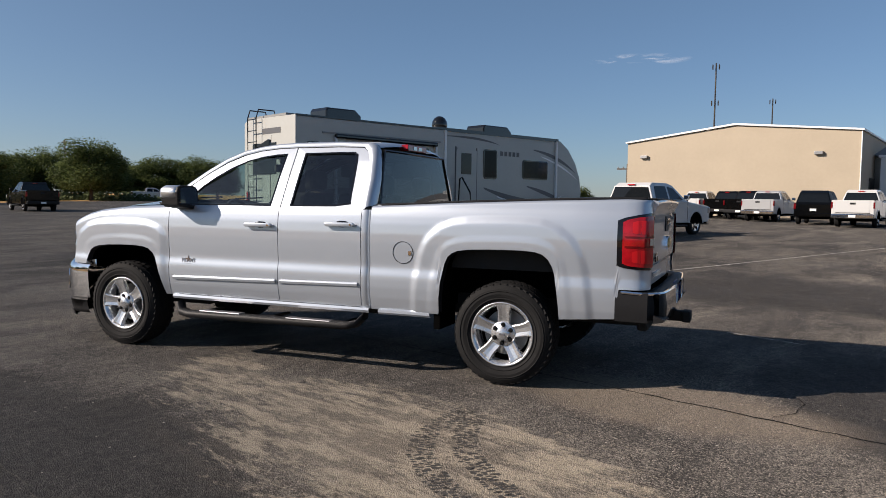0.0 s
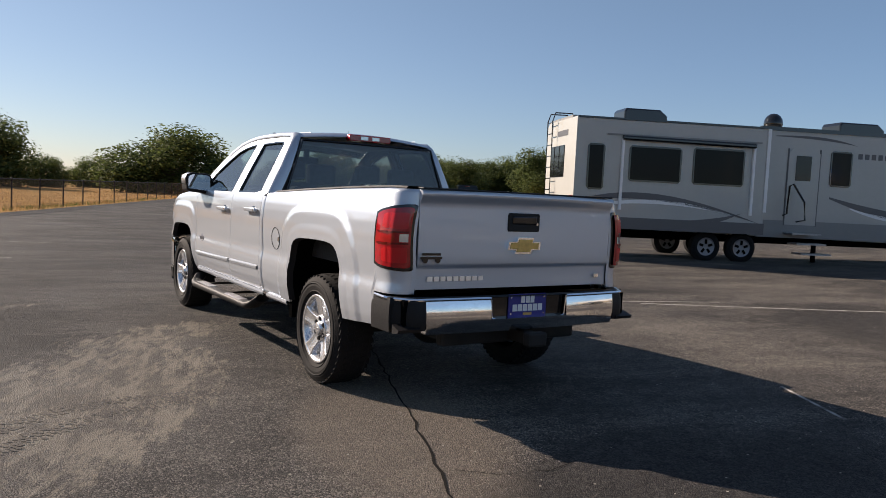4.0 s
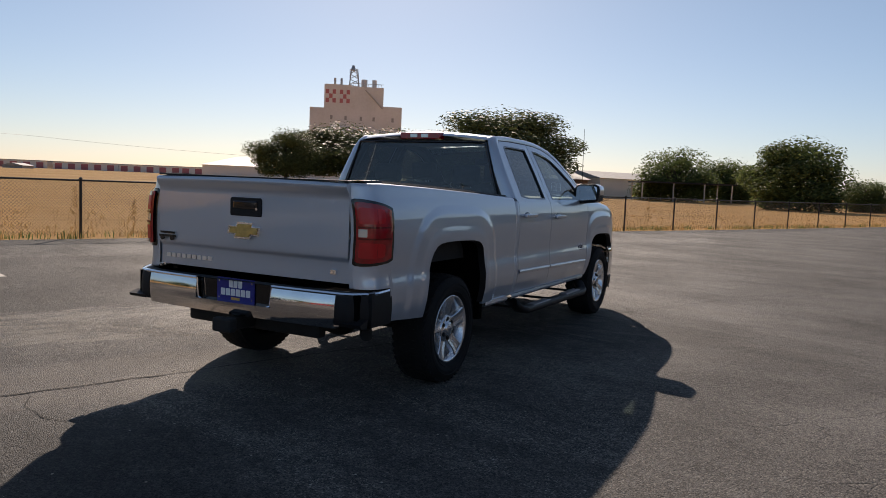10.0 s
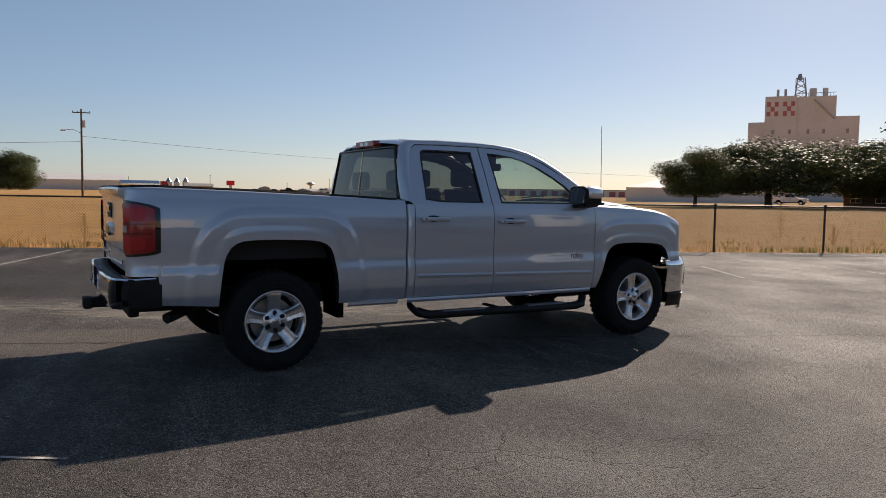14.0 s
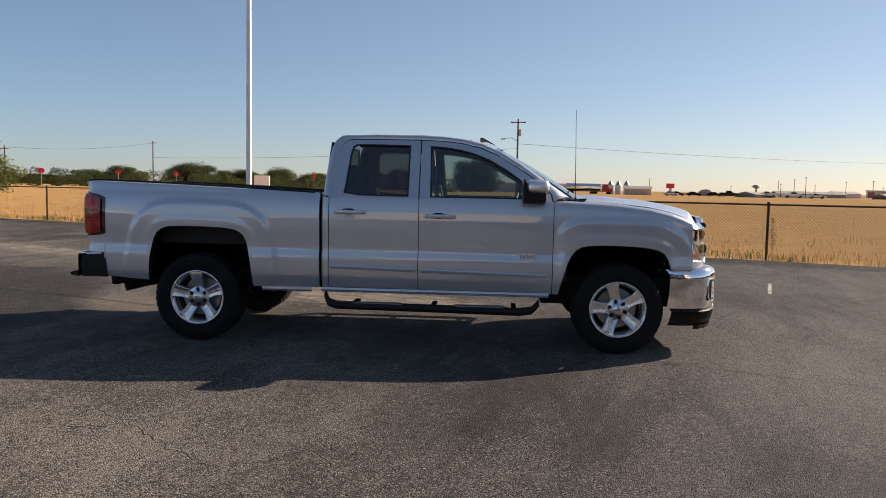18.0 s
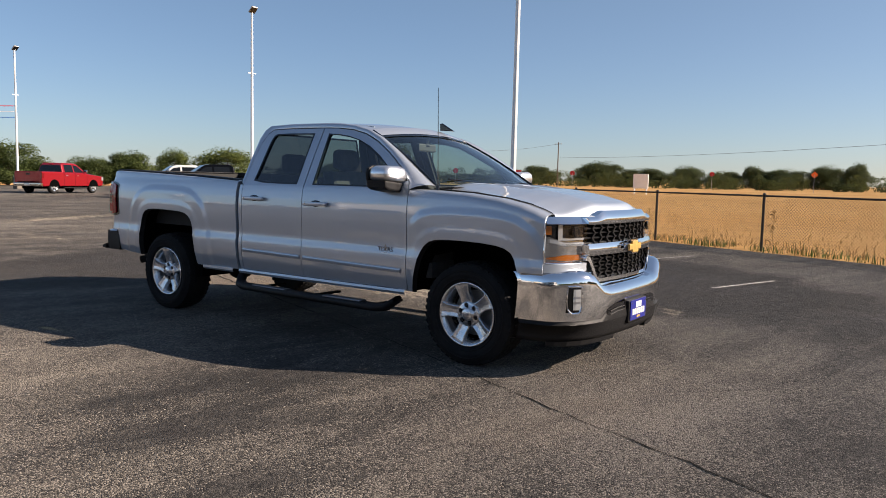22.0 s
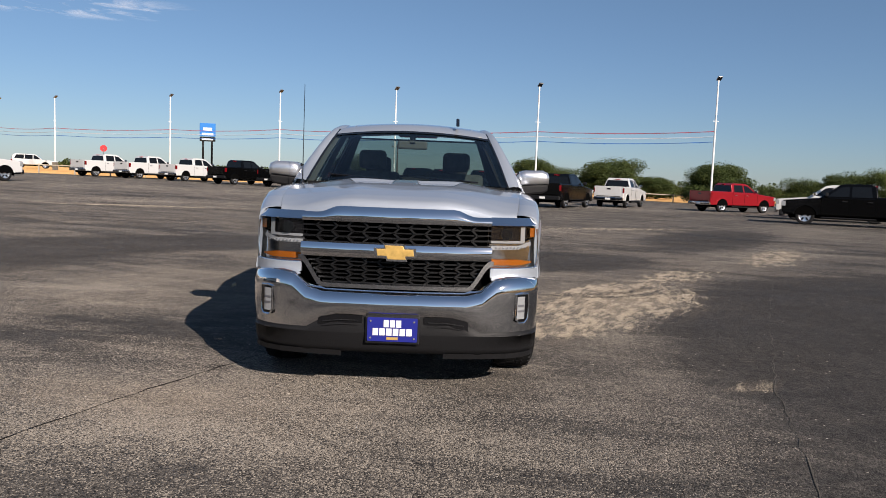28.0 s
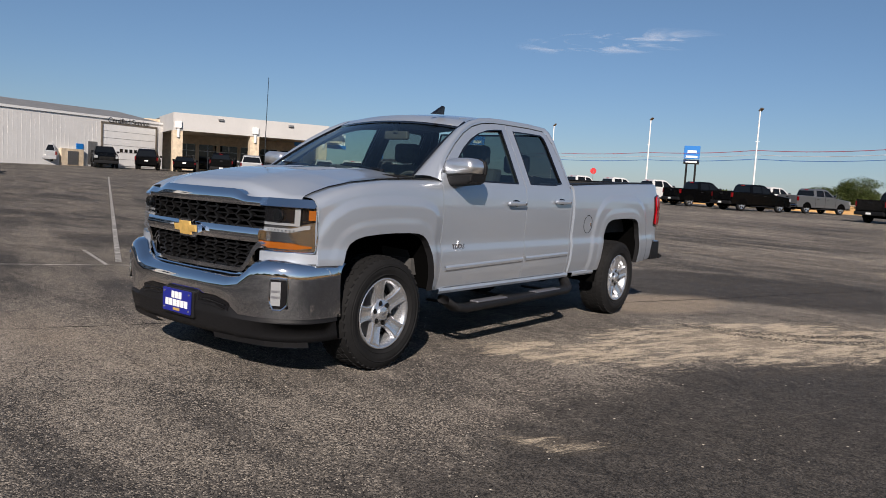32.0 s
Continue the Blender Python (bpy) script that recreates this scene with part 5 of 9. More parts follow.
bmesh.ops.create_uvsphere(bm, u_segments=16, v_segments=10, radius=0.17, matrix=Matrix.Translation((0, -1.83, 0.39)))
part("differential", bm, UNDER, truck, smooth=True)
for x in (-0.5, 0.5):
    part("frame_rail", boxbm(x - 0.05, x + 0.05, -2.75, 2.4, 0.46, 0.62), UNDER, truck)
part("drive_shaft", cylbm((0, -1.7, 0.42), (0, 1.2, 0.5), 0.045, seg=10), UNDER, truck)
part("fuel_tank", boxbm(-0.46, -0.05, -0.9, 0.6, 0.38, 0.56, bevel=0.04), UNDER, truck)
part("underbody", boxbm(-0.8, 0.8, -0.9, 1.2, 0.5, 0.6), UNDER, truck)
part("engine_tray", boxbm(-0.5, 0.5, 1.2, 2.45, 0.36, 0.6), UNDER, truck)
part("firewall", boxbm(-0.76, 0.76, 1.25, 1.33, 0.5, 1.26), LINER, truck)
for sx in (1, -1):
    part("mud_shield", boxbm(min(sx * 0.6, sx * 0.93), max(sx * 0.6, sx * 0.93), -1.32, -1.27, 0.38, 0.6), LINER, truck)
    part("bed_under", boxbm(min(sx * 0.5, sx * 0.9), max(sx * 0.5, sx * 0.9), -2.6, -2.28, 0.56, 0.8), LINER, truck)

# front end
GRX = 0.595


def fr_y(x):
    return 2.655 - 0.055 * (abs(x) / 0.6) ** 2


def fr_rows(x0, x1, z0, z1, off, n=20, nz=3, puff=0.0, lean=0.0):
    return [[(x, fr_y(x) + off + puff * math.sin(math.pi * k / nz) - lean * (k / nz) ** 1.5, (z0(x) if callable(z0) else z0) + ((z1(x) if callable(z1) else z1) - (z0(x) if callable(z0) else z0)) * k / nz) for x in spread(x0, x1, n)] for k in range(nz + 1)]


grille = part("grille", grid_bm(fr_rows(-0.6, 0.6, 0.66, 1.11, -0.09)), LINER, truck, "black honeycomb grille with chrome bars")


def hexbars(z0, z1, rows_n, half):
    """Zigzag upright ribs with slats between them, as in a pressed honeycomb grille."""
    bm = bmesh.new()
    h = (z1 - z0) / rows_n
    w = 0.098

    def bar(p, q, thick, deep, back):
        p, q = Vector((p[0], fr_y(p[0]) - back, p[1])), Vector((q[0], fr_y(q[0]) - back, q[1]))
        m = Matrix.Translation((p + q) / 2) @ (q - p).to_track_quat("X", "Y").to_matrix().to_4x4() @ Matrix.Diagonal(((q - p).length * 1.06, thick, deep, 1))
        bmesh.ops.create_cube(bm, size=1, matrix=m)
    for k in range(-6, 7):
        zig = 0.019 if k % 2 else -0.019
        pts = [(k * w + (zig if i % 2 else -zig), z0 + i * h / 2) for i in range(2 * rows_n + 1)]
        for a, b in zip(pts, pts[1:]):
            if max(abs(a[0]), abs(b[0])) < min(half(a[1]), half(b[1])):
                bar(a, b, 0.011, 0.04, 0.035)
    for i in range(2 * rows_n + 1):
        z = z0 + i * h / 2
        x1 = half(z)
        n = 12
        for k in range(n):
            a, b = -x1 + 2 * x1 * k / n, -x1 + 2 * x1 * (k + 1) / n
            bar((a, z), (b, z), 0.01 if i % 2 else 0.007, 0.03, 0.042)
    return bm


part("upper_mesh", hexbars(0.942, 1.078, 2, lambda z: GRX), GRILLEBLACK, grille)
part("lower_mesh", hexbars(0.688, 0.848, 3, lambda z: 0.47 + 0.12 * min(1, max(0, (z - 0.688) / 0.15))), GRILLEBLACK, grille)
part("upper_bar", grid_bm(fr_rows(-0.6, 0.6, 1.074, lambda x: 1.128 + 0.042 * (1 - sstep(0.36, 0.5, abs(x))), 0.006, 40, 8, 0.012, 0.02), -0.05, (0, 0, 1)), CHROME, grille, "chrome top grille bar", smooth=True)
part("middle_bar", grid_bm(fr_rows(-0.605, 0.605, 0.852, 0.938, 0.012, 30, 8, 0.013), -0.06, (0, 0, 1)), CHROME, grille, "chrome middle grille bar", smooth=True)


def low_in(x):
    return 0.683 + 0.17 * sstep(0.45, 0.6, abs(x))


part("lower_frame", grid_bm([[(x, fr_y(x) + 0.015, (0.658 + 0.165 * sstep(0.465, 0.615, abs(x))) + (low_in(x) - (0.658 + 0.165 * sstep(0.465, 0.615, abs(x)))) * k / 2) for x in spread(-0.62, 0.62, 60)] for k in range(3)], -0.05, (0, 0, 1)), CHROME, grille, "chrome lower grille frame", smooth=True)
o, i = bowtie(2.69, 2.722, 0.897, 0.135, 0.055, 1)
emb = part("emblem", o, CHROME, grille, "gold emblem with chrome rim")
part("emblem_face", i, GOLD, emb)

FBY = ((0, 2.755), (0.3, 2.748), (0.55, 2.72), (0.72, 2.672), (0.82, 2.612), (0.89, 2.535), (0.925, 2.46), (0.943, 2.36), (0.946, 2.27))
FBX = [-x for x in (0.946, 0.943, 0.935, 0.925, 0.91, 0.89, 0.86, 0.82, 0.77, 0.72, 0.64, 0.55, 0.45, 0.35, 0.25, 0.12)] + [0] + [0.12, 0.25, 0.35, 0.45, 0.55, 0.64, 0.72, 0.77, 0.82, 0.86, 0.89, 0.91, 0.925, 0.935, 0.943, 0.946]


def fb_top(x):
    return 0.64 + 0.115 * sstep(0.5, 0.68, abs(x)) - 0.02 * sstep(0.8, 0.95, abs(x))


def fb_low(x):
    a = abs(x)
    return 0.50 - 0.085 * sstep(0.38, 0.56, a) - 0.005 * a


def fb_row(f, off, xs=FBX):
    return [(x * (1 + off * 0.3), lerp_list(FBY, abs(x)) + off, f(x)) for x in xs]


rows = [fb_row(lambda x: fb_top(x) + 0.012, -0.09), fb_row(lambda x: fb_top(x) + 0.004, -0.045), fb_row(lambda x: fb_top(x) - 0.012, -0.02), fb_row(lambda x: fb_top(x) - 0.036, -0.002), fb_row(lambda x: fb_top(x) - 0.065, 0.007)]
for k in range(1, 9):
    rows.append(fb_row(lambda x, k=k: fb_top(x) - 0.065 + (fb_low(x) - fb_top(x) + 0.065) * k / 8, 0.007 - 0.02 * (k / 8) ** 2))
fbump = part("front_bumper", grid_bm(rows, -0.03, (0, 0, 0.6)), CHROME, truck, "chrome front bumper with fog lamps", smooth=True)
rows = [fb_row(lambda x: fb_low(x) + 0.004, -0.014), fb_row(lambda x: fb_low(x) - 0.02, -0.012), fb_row(lambda x: 0.40 - 0.02 * abs(x), 0.0), fb_row(lambda x: 0.385, -0.002), fb_row(lambda x: 0.30, -0.02), fb_row(lambda x: 0.265, -0.035), fb_row(lambda x: 0.262, -0.12)]
part("lower_valance", grid_bm(rows), BLACKPL, fbump, "black plastic lower valance", smooth=True)
for sx in (1, -1):
    part("air_dam", grid_bm([[(sx * x, lerp_list(FBY, x) - 0.03 - d, z) for x in (0.32, 0.45, 0.6, 0.72, 0.82, 0.88, 0.91)] for z, d in ((0.27, 0), (0.235, 0.01), (0.23, 0.06))]), BLACKPL, fbump)
    rows = [[(sx * x, lerp_list(FBY, x) - 0.008, z) for x, z in ((0.19, 0.485 - dz), (0.26, 0.488 - dz * 1.1), (0.36, 0.485 - dz * 1.5), (0.47, 0.462 - dz * 1.2))] for dz in (-0.012, 0.025, 0.058)]
    part("lower_vent", grid_bm(rows), GLOSSBLACK, fbump, "dark lower vent")
    for dz in (0.012, 0.032):
        part("vent_slat", tube(bmesh.new(), [(sx * x, lerp_list(FBY, x) - 0.002, z - dz * 1.3) for x, z in ((0.22, 0.484), (0.33, 0.484), (0.44, 0.468))], 0.004, 5), BLACKPL, fbump)
    fog = part("fog_lamp_bezel", grid_bm([[(sx * x, lerp_list(FBY, x) + 0.012, z) for x in (0.772, 0.79, 0.81, 0.83, 0.85)] for z in (0.475, 0.49, 0.56, 0.63, 0.65)], -0.02, (0, 0, 0)), GLOSSBLACK, fbump, "fog lamp in dark bezel")
    part("fog_lens", grid_bm([[(sx * x, lerp_list(FBY, x) + 0.016, z) for x in (0.778, 0.79, 0.80, 0.815, 0.828)] for z in (0.495, 0.53, 0.57, 0.61, 0.638)]), LENSCLEAR, fog, "clear fog lamp lens")
    for z in (0.54, 0.575):
        part("fog_rib", grid_bm([[(sx * x, lerp_list(FBY, x) + 0.0185, zz) for x in (0.782, 0.80, 0.815, 0.826)] for zz in (z, z + 0.012)]), ALLOYDARK, fog)
    part("fog_trim", tube(bmesh.new(), [(sx * 0.772, lerp_list(FBY, 0.772) + 0.014, 0.65), (sx * 0.772, lerp_list(FBY, 0.772) + 0.014, 0.49), (sx * 0.79, lerp_list(FBY, 0.79) + 0.014, 0.475), (sx * 0.85, lerp_list(FBY, 0.85) + 0.014, 0.475)], 0.004, 5), CHROME, fog)
    loop = [(0.768, 0.652), (0.81, 0.66), (0.85, 0.655), (0.856, 0.6), (0.852, 0.5), (0.83, 0.468), (0.79, 0.468), (0.768, 0.52)]
    part("bezel_rim", tube(bmesh.new(), [Vector((sx * x, lerp_list(FBY, x) + 0.012, z)) for x, z in loop], 0.006, 6, closed=True), CHROME, fog)
part("plate_mount", boxbm(-0.17, 0.17, 2.70, 2.765, 0.33, 0.50, bevel=0.008), BLACKPL, fbump)
plate(truck, 2.767, 1, 0.42)


# wheels
def wheel_set(sx, y, turn):
    w = part("wheel", bmesh.new(), ALLOY, truck, "five-spoke alloy wheel")
    w.matrix_basis = pose(sx * 0.95, y, 0.385, turn, 0, 0)
    # rim barrel and lip
    prof = [(-0.2, 0.21), (-0.03, 0.205), (-0.01, 0.222), (0.002, 0.236), (-0.006, 0.242), (-0.03, 0.236)]
    lathe(prof, 56, sx).to_mesh(w.data)
    w.data.polygons.foreach_set("use_smooth", [True] * len(w.data.polygons))
    tp = [(-0.04, 0.236), (-0.012, 0.242), (0.006, 0.262), (0.016, 0.30), (0.012, 0.335), (-0.004, 0.362), (-0.022, 0.376), (-0.06, 0.381), (-0.14, 0.383), (-0.22, 0.381), (-0.248, 0.37), (-0.26, 0.33), (-0.25, 0.26), (-0.23, 0.236)]
    bm = lathe(tp, 64, sx)
    n = 44
    for k in range(n):
        a = 2 * math.pi * k / n
        for x0, x1, da in ((-0.052, -0.008, 0.0), (-0.1, -0.058, 0.5), (-0.165, -0.11, 0.1), (-0.212, -0.172, 0.6), (-0.256, -0.218, 0.2)):
            ang = a + da * 2 * math.pi / n
            m = Matrix.Rotation(ang, 4, "X") @ Matrix.Translation((sx * (x0 + x1) / 2, 0, 0.376 if x1 < -0.03 and x0 > -0.23 else 0.366)) @ Matrix.Rotation(radians(18 if da else -14), 4, "Z") @ Matrix.Diagonal((abs(x1 - x0), 0.034, 0.02, 1))
            bmesh.ops.create_cube(bm, size=1, matrix=m)
    part("tyre", bm, RUBBER, w, "black all-terrain tyre")
    for r in (0.262, 0.318):
        part("tyre_bead", lathe([(0.006 if r < 0.3 else 0.0145, r), (0.012 if r < 0.3 else 0.019, r + 0.004), (0.008 if r < 0.3 else 0.0145, r + 0.009)], 48, sx), RUBBER, w)
    # brake disc behind the spokes
    part("brake_disc", lathe([(-0.12, 0.05), (-0.12, 0.17), (-0.135, 0.17)], 32, sx), GALV, w)
    part("barrel_back", lathe([(-0.15, 0.0), (-0.15, 0.205)], 32, sx), LINER, w)
    for k in range(5):
        a = 2 * math.pi * k / 5
        rm = Matrix.Rotation(a, 4, "X")
        bm = bmesh.new()
        rows = []
        for r, hw, x in ((0.055, 0.045, -0.035), (0.09, 0.046, -0.032), (0.13, 0.044, -0.024), (0.17, 0.047, -0.014), (0.205, 0.056, -0.006), (0.228, 0.066, -0.004)):
            rows.append([(sx * (x - 0.035), -hw * 1.12, r), (sx * (x - 0.004), -hw, r), (sx * x, -hw * 0.86, r), (sx * (x - 0.006), -hw * 0.3, r), (sx * (x - 0.006), hw * 0.3, r), (sx * x, hw * 0.86, r), (sx * (x - 0.004), hw, r), (sx * (x - 0.035), hw * 1.12, r)])
        bm = grid_bm(rows)
        bmesh.ops.transform(bm, matrix=rm, verts=bm.verts)
        part("spoke", bm, ALLOY, w)
    part("hub", lathe([(-0.05, 0.095), (-0.03, 0.093), (-0.026, 0.085), (-0.03, 0.05), (-0.012, 0.046), (-0.008, 0.04), (-0.006, 0.0)], 40, sx), ALLOY, w, smooth=True)
    part("hub_emblem", boxbm(min(sx * -0.006, sx * -0.004), max(sx * -0.006, sx * -0.004), -0.02, 0.02, -0.007, 0.007), ALLOYDARK, w)
    for k in range(6):
        a = 2 * math.pi * (k + 0.5) / 6
        p = Vector((0, 0.0698 * math.cos(a), 0.0698 * math.sin(a)))
        nut = part("lug_recess", cylbm(p + Vector((sx * -0.034, 0, 0)), p + Vector((sx * -0.0255, 0, 0)), 0.017, seg=14), LINER, w)
        part("lug_nut", cylbm(p + Vector((sx * -0.034, 0, 0)), p + Vector((sx * -0.016, 0, 0)), 0.012, 0.010, 6), LUGDARK, w)
    return w


for sx in (1, -1):
    wheel_set(sx, 1.8225, 14 * sx)
    wheel_set(sx, -1.8225, 3)


# ---- cracks, painted lines ----
def ground_strip(name, pts, width, lift, material, jitter=0.0, seed=1):
    rnd = random.Random(seed)
    bm = bmesh.new()
    prev = None
    fine = []
    for (x0, y0), (x1, y1) in zip(pts, pts[1:]):
        n = max(1, int(math.hypot(x1 - x0, y1 - y0) / (0.12 if jitter else 1.5)))
        fine += [(x0 + (x1 - x0) * k / n, y0 + (y1 - y0) * k / n) for k in range(n)]
    fine.append(pts[-1])
    for k, (x, y) in enumerate(fine):
        a, b = fine[max(0, k - 1)], fine[min(len(fine) - 1, k + 1)]
        d = Vector((b[0] - a[0], b[1] - a[1], 0)).normalized()
        s = Vector((-d.y, d.x, 0))
        o = s * rnd.uniform(-jitter, jitter)
        w = width * (rnd.uniform(0.45, 1.5) if jitter else 1)
        p = Vector((x, y, gz(x, y) + lift)) + o
        row = (bm.verts.new(p + s * w / 2), bm.verts.new(p - s * w / 2))
        if prev:
            bm.faces.new((prev[0], prev[1], row[1], row[0]))
        prev = row
    bmesh.ops.recalc_face_normals(bm, faces=bm.faces)
    for f in bm.faces:
        if f.normal.z < 0:
            f.normal_flip()
    return tagged(link_mesh(name, bm, material), kind="structure")


SEAMTONE = mat("sandy seam", (0.09, 0.08, 0.066), 0.95, vary=0.5, scale=3, tint=(0.02, 0.018, 0.016))
CRACK = mat("tar crack", (0.009, 0.0085, 0.008), 0.95, spec=0.1)
JOINT = [(7.2, 15.5), (4.6, 9.8), (2.59, 5.42), (1.85, 3.75), (1.49, 2.81), (1.17, 2.1), (0.82, 1.35), (0.1, -0.6)]
JOINT_REAR = [(0.1, -0.6), (-0.68, -2.66), (-0.99, -3.43), (-1.32, -4.25), (-1.8, -5.6), (-2.6, -7.6)]
SEAM = [(0.6, 9.6), (-0.99, 6.4), (-1.85, 4.54), (-2.3, 3.3), (-2.62, 2.3), (-3.28, 0.75), (-3.67, -0.24), (-4.6, -2.3), (-6.0, -5.4)]
FINE = [(-0.99, -3.66), (-0.83, -3.81), (-0.56, -3.87), (-0.39, -3.84)]
for k, (pts, w) in enumerate(((JOINT, 0.0095), (JOINT_REAR, 0.014), (SEAM, 0.006), (FINE, 0.006), ([(9, 12), (4, 8.4), (-2, 10.5), (-9, 9.3)], 0.01))):
    t = ground_strip("asphalt_crack", pts, w, 0.004, SEAMTONE if pts is SEAM else CRACK, 0.014, k)
    tagged(t, "dark jagged crack in the asphalt", "crack", kind="structure")
LINES = (((4.49, 0.42), (7.43, 5.57)), ((4.63, 0.74), (6.3, 0.2)), ((4.9, 0.45), (38, -17.2)), ((2.32, -3.31), (1.88, -4.05)), ((-3.41, 4.61), (-4.71, 5.06)), ((-2.26, 7.41), (-4.18, 8.47)), ((-1.45, 10.5), (-3.17, 11.19)), ((-4.8, 2.02), (-6.3, 2.5)), ((-6.05, -0.7), (-9.2, 0.4)), ((-3.4, 14.6), (-5.6, 14.3)), ((-8.9, -3.9), (-12.0, -2.6)), ((-10.9, -8.6), (-13.8, -7.4)))
for a, b in LINES:
    t = ground_strip("painted_line", [a, b], 0.03 if a[0] == 2.32 else 0.05 if abs(a[0]) < 4.7 else 0.075, 0.005, STRIPE)
    tagged(t, "worn white parking line on asphalt", "line", kind="structure")
# tyre marks swept through the sand
TYREMARK = mat("tyre mark", (0.055, 0.05, 0.045), 0.9, vary=0.4, scale=30)
for k, pts in enumerate(([(-1.63, -1.82), (-1.96, -1.78), (-2.29, -1.78), (-2.56, -1.88), (-2.87, -2.1), (-3.07, -2.3), (-3.3, -2.6), (-3.5, -2.95)], [(-1.71, -1.92), (-2.05, -1.96), (-2.31, -2.04), (-2.56, -2.18), (-2.8, -2.38), (-3.01, -2.62), (-3.2, -2.95)])):
    rnd = random.Random(70 + k)
    bm = bmesh.new()
    for (x0, y0), (x1, y1) in zip(pts, pts[1:]):
        d = Vector((x1 - x0, y1 - y0, 0))
        n = max(1, int(d.length / 0.028))
        u = d.normalized()
        w = Vector((-u.y, u.x, 0))
        for i in range(n):
            for j in range(5):
                if rnd.random() < 0.3:
                    continue
                c = Vector((x0, y0, 0)) + d * (i + 0.5 * (j % 2)) / n + w * ((j - 2) * 0.03 + rnd.uniform(-0.008, 0.008)) + u * rnd.uniform(-0.012, 0.012)
                c.z = gz(c.x, c.y) + 0.003
                bm.faces.new([bm.verts.new(c + u * a * 0.007 + w * b * 0.013) for a, b in ((-1, -1), (1, -1), (1, 1), (-1, 1))])
    bmesh.ops.recalc_face_normals(bm, faces=bm.faces)
    tagged(link_mesh("tyre_mark", bm, TYREMARK), "dark tread print swept through pale sand", "tyre mark", kind="stuff")


# ---- chain-link fence ----
def fence():
    fen = thing("chain_link_fence", "dark chain-link fence along the dry field", "fence")
    p0 = Vector((-11.9, 1.06, 0))
    posts = [p0 + FDIR * (3.05 * k) for k in range(-17, 24)]
    for p in posts:
        p.x = FX + FK * p.y
        p.z = gz(p.x, p.y)
    bm = bmesh.new()
    cyl(bm, (0, 0, -0.05), (0, 0, 1.2), 0.03, seg=10)
    bmesh.ops.create_uvsphere(bm, u_segments=10, v_segments=6, radius=0.038, matrix=Matrix.Translation((0, 0, 1.2)))
    first = part("post", bm, FENCEMETAL, fen)
    first.location = posts[0]
    for p in posts[1:]:
        share("post", first, Matrix.Translation(p), fen)
    for a, b in zip(posts, posts[1:]):
        part("top_rail", cylbm(a + Vector((0, 0, 1.17)), b + Vector((0, 0, 1.17)), 0.021, seg=8, caps=False), FENCEMETAL, fen)
    # woven wire: two families of slanting strands
    bm = bmesh.new()
    side = FNOR
    for i, (a, b) in enumerate(zip(posts, posts[1:])):
        near = -6 + 17 <= i <= 10 + 17
        n = 44 if near else 22
        h, step = 1.14, 3.05 / n
        th = 0.0032 if near else 0.004
        nrm = Vector((FNOR.x, FNOR.y, 0))
        for fam in (1, -1):
            for k in range(-int(h / step) - 1, n + int(h / step) + 1):
                s0, s1 = k * step, k * step + fam * h
                z0, z1 = 0.03, 0.03 + h
                lo, hi = 0.0, 3.05
                # clip to the bay
                t0, t1 = 0.0, 1.0
                if s1 != s0:
                    ta, tb = (lo - s0) / (s1 - s0), (hi - s0) / (s1 - s0)
                    t0, t1 = max(t0, min(ta, tb)), min(t1, max(ta, tb))
                if t1 - t0 < 0.02:
                    continue
                pa = a.lerp(b, (s0 + (s1 - s0) * t0) / 3.05) + Vector((0, 0, z0 + (z1 - z0) * t0))
                pb = a.lerp(b, (s0 + (s1 - s0) * t1) / 3.05) + Vector((0, 0, z0 + (z1 - z0) * t1))
                d = (pb - pa).normalized()
                w = d.cross(nrm).normalized() * th
                o = nrm * th * 0.8
                vs = [bm.verts.new(q) for q in (pa - w, pa + o, pa + w, pb - w, pb + o, pb + w)]
                bm.faces.new((vs[0], vs[1], vs[4], vs[3]))
                bm.faces.new((vs[1], vs[2], vs[5], vs[4]))
    mesh = part("chain_link_mesh", bm, MESHWIRE, fen)
    tagged(mesh, "woven wire mesh", kind="stuff")
    return fen


fence()


# ---- weeds along the fence, dry grass in the field ----
def weeds(name, label, spots, seed, hmin, hmax, material, blades=14, spread_r=0.25, wid=0.008):
    rnd = random.Random(seed)
    verts, faces = [], []
    for x, y in spots:
        for _ in range(blades):
            bx, by = x + rnd.gauss(0, spread_r), y + rnd.gauss(0, spread_r)
            h = rnd.uniform(hmin, hmax)
            a = rnd.uniform(0, 6.28)
            lean = rnd.uniform(0, 0.5) * h
            z = gz(bx, by) - 0.05
            w = wid * rnd.uniform(0.7, 1.6)
            dx, dy = math.cos(a) * w, math.sin(a) * w
            lx, ly = math.cos(a + 1.3) * lean, math.sin(a + 1.3) * lean
            n = len(verts)
            verts += [(bx - dx, by - dy, z), (bx + dx, by + dy, z), (bx + lx * 0.4 + dx * 0.8, by + ly * 0.4 + dy * 0.8, z + h * 0.6), (bx + lx * 0.4 - dx * 0.8, by + ly * 0.4 - dy * 0.8, z + h * 0.6), (bx + lx, by + ly, z + h)]
            faces += [(n, n + 1, n + 2, n + 3), (n + 3, n + 2, n + 4)]
    me = bpy.data.meshes.new(name)
    me.from_pydata(verts, [], faces)
    me.materials.append(material)
    return tagged(new(name, me), label, "grass", kind="stuff")


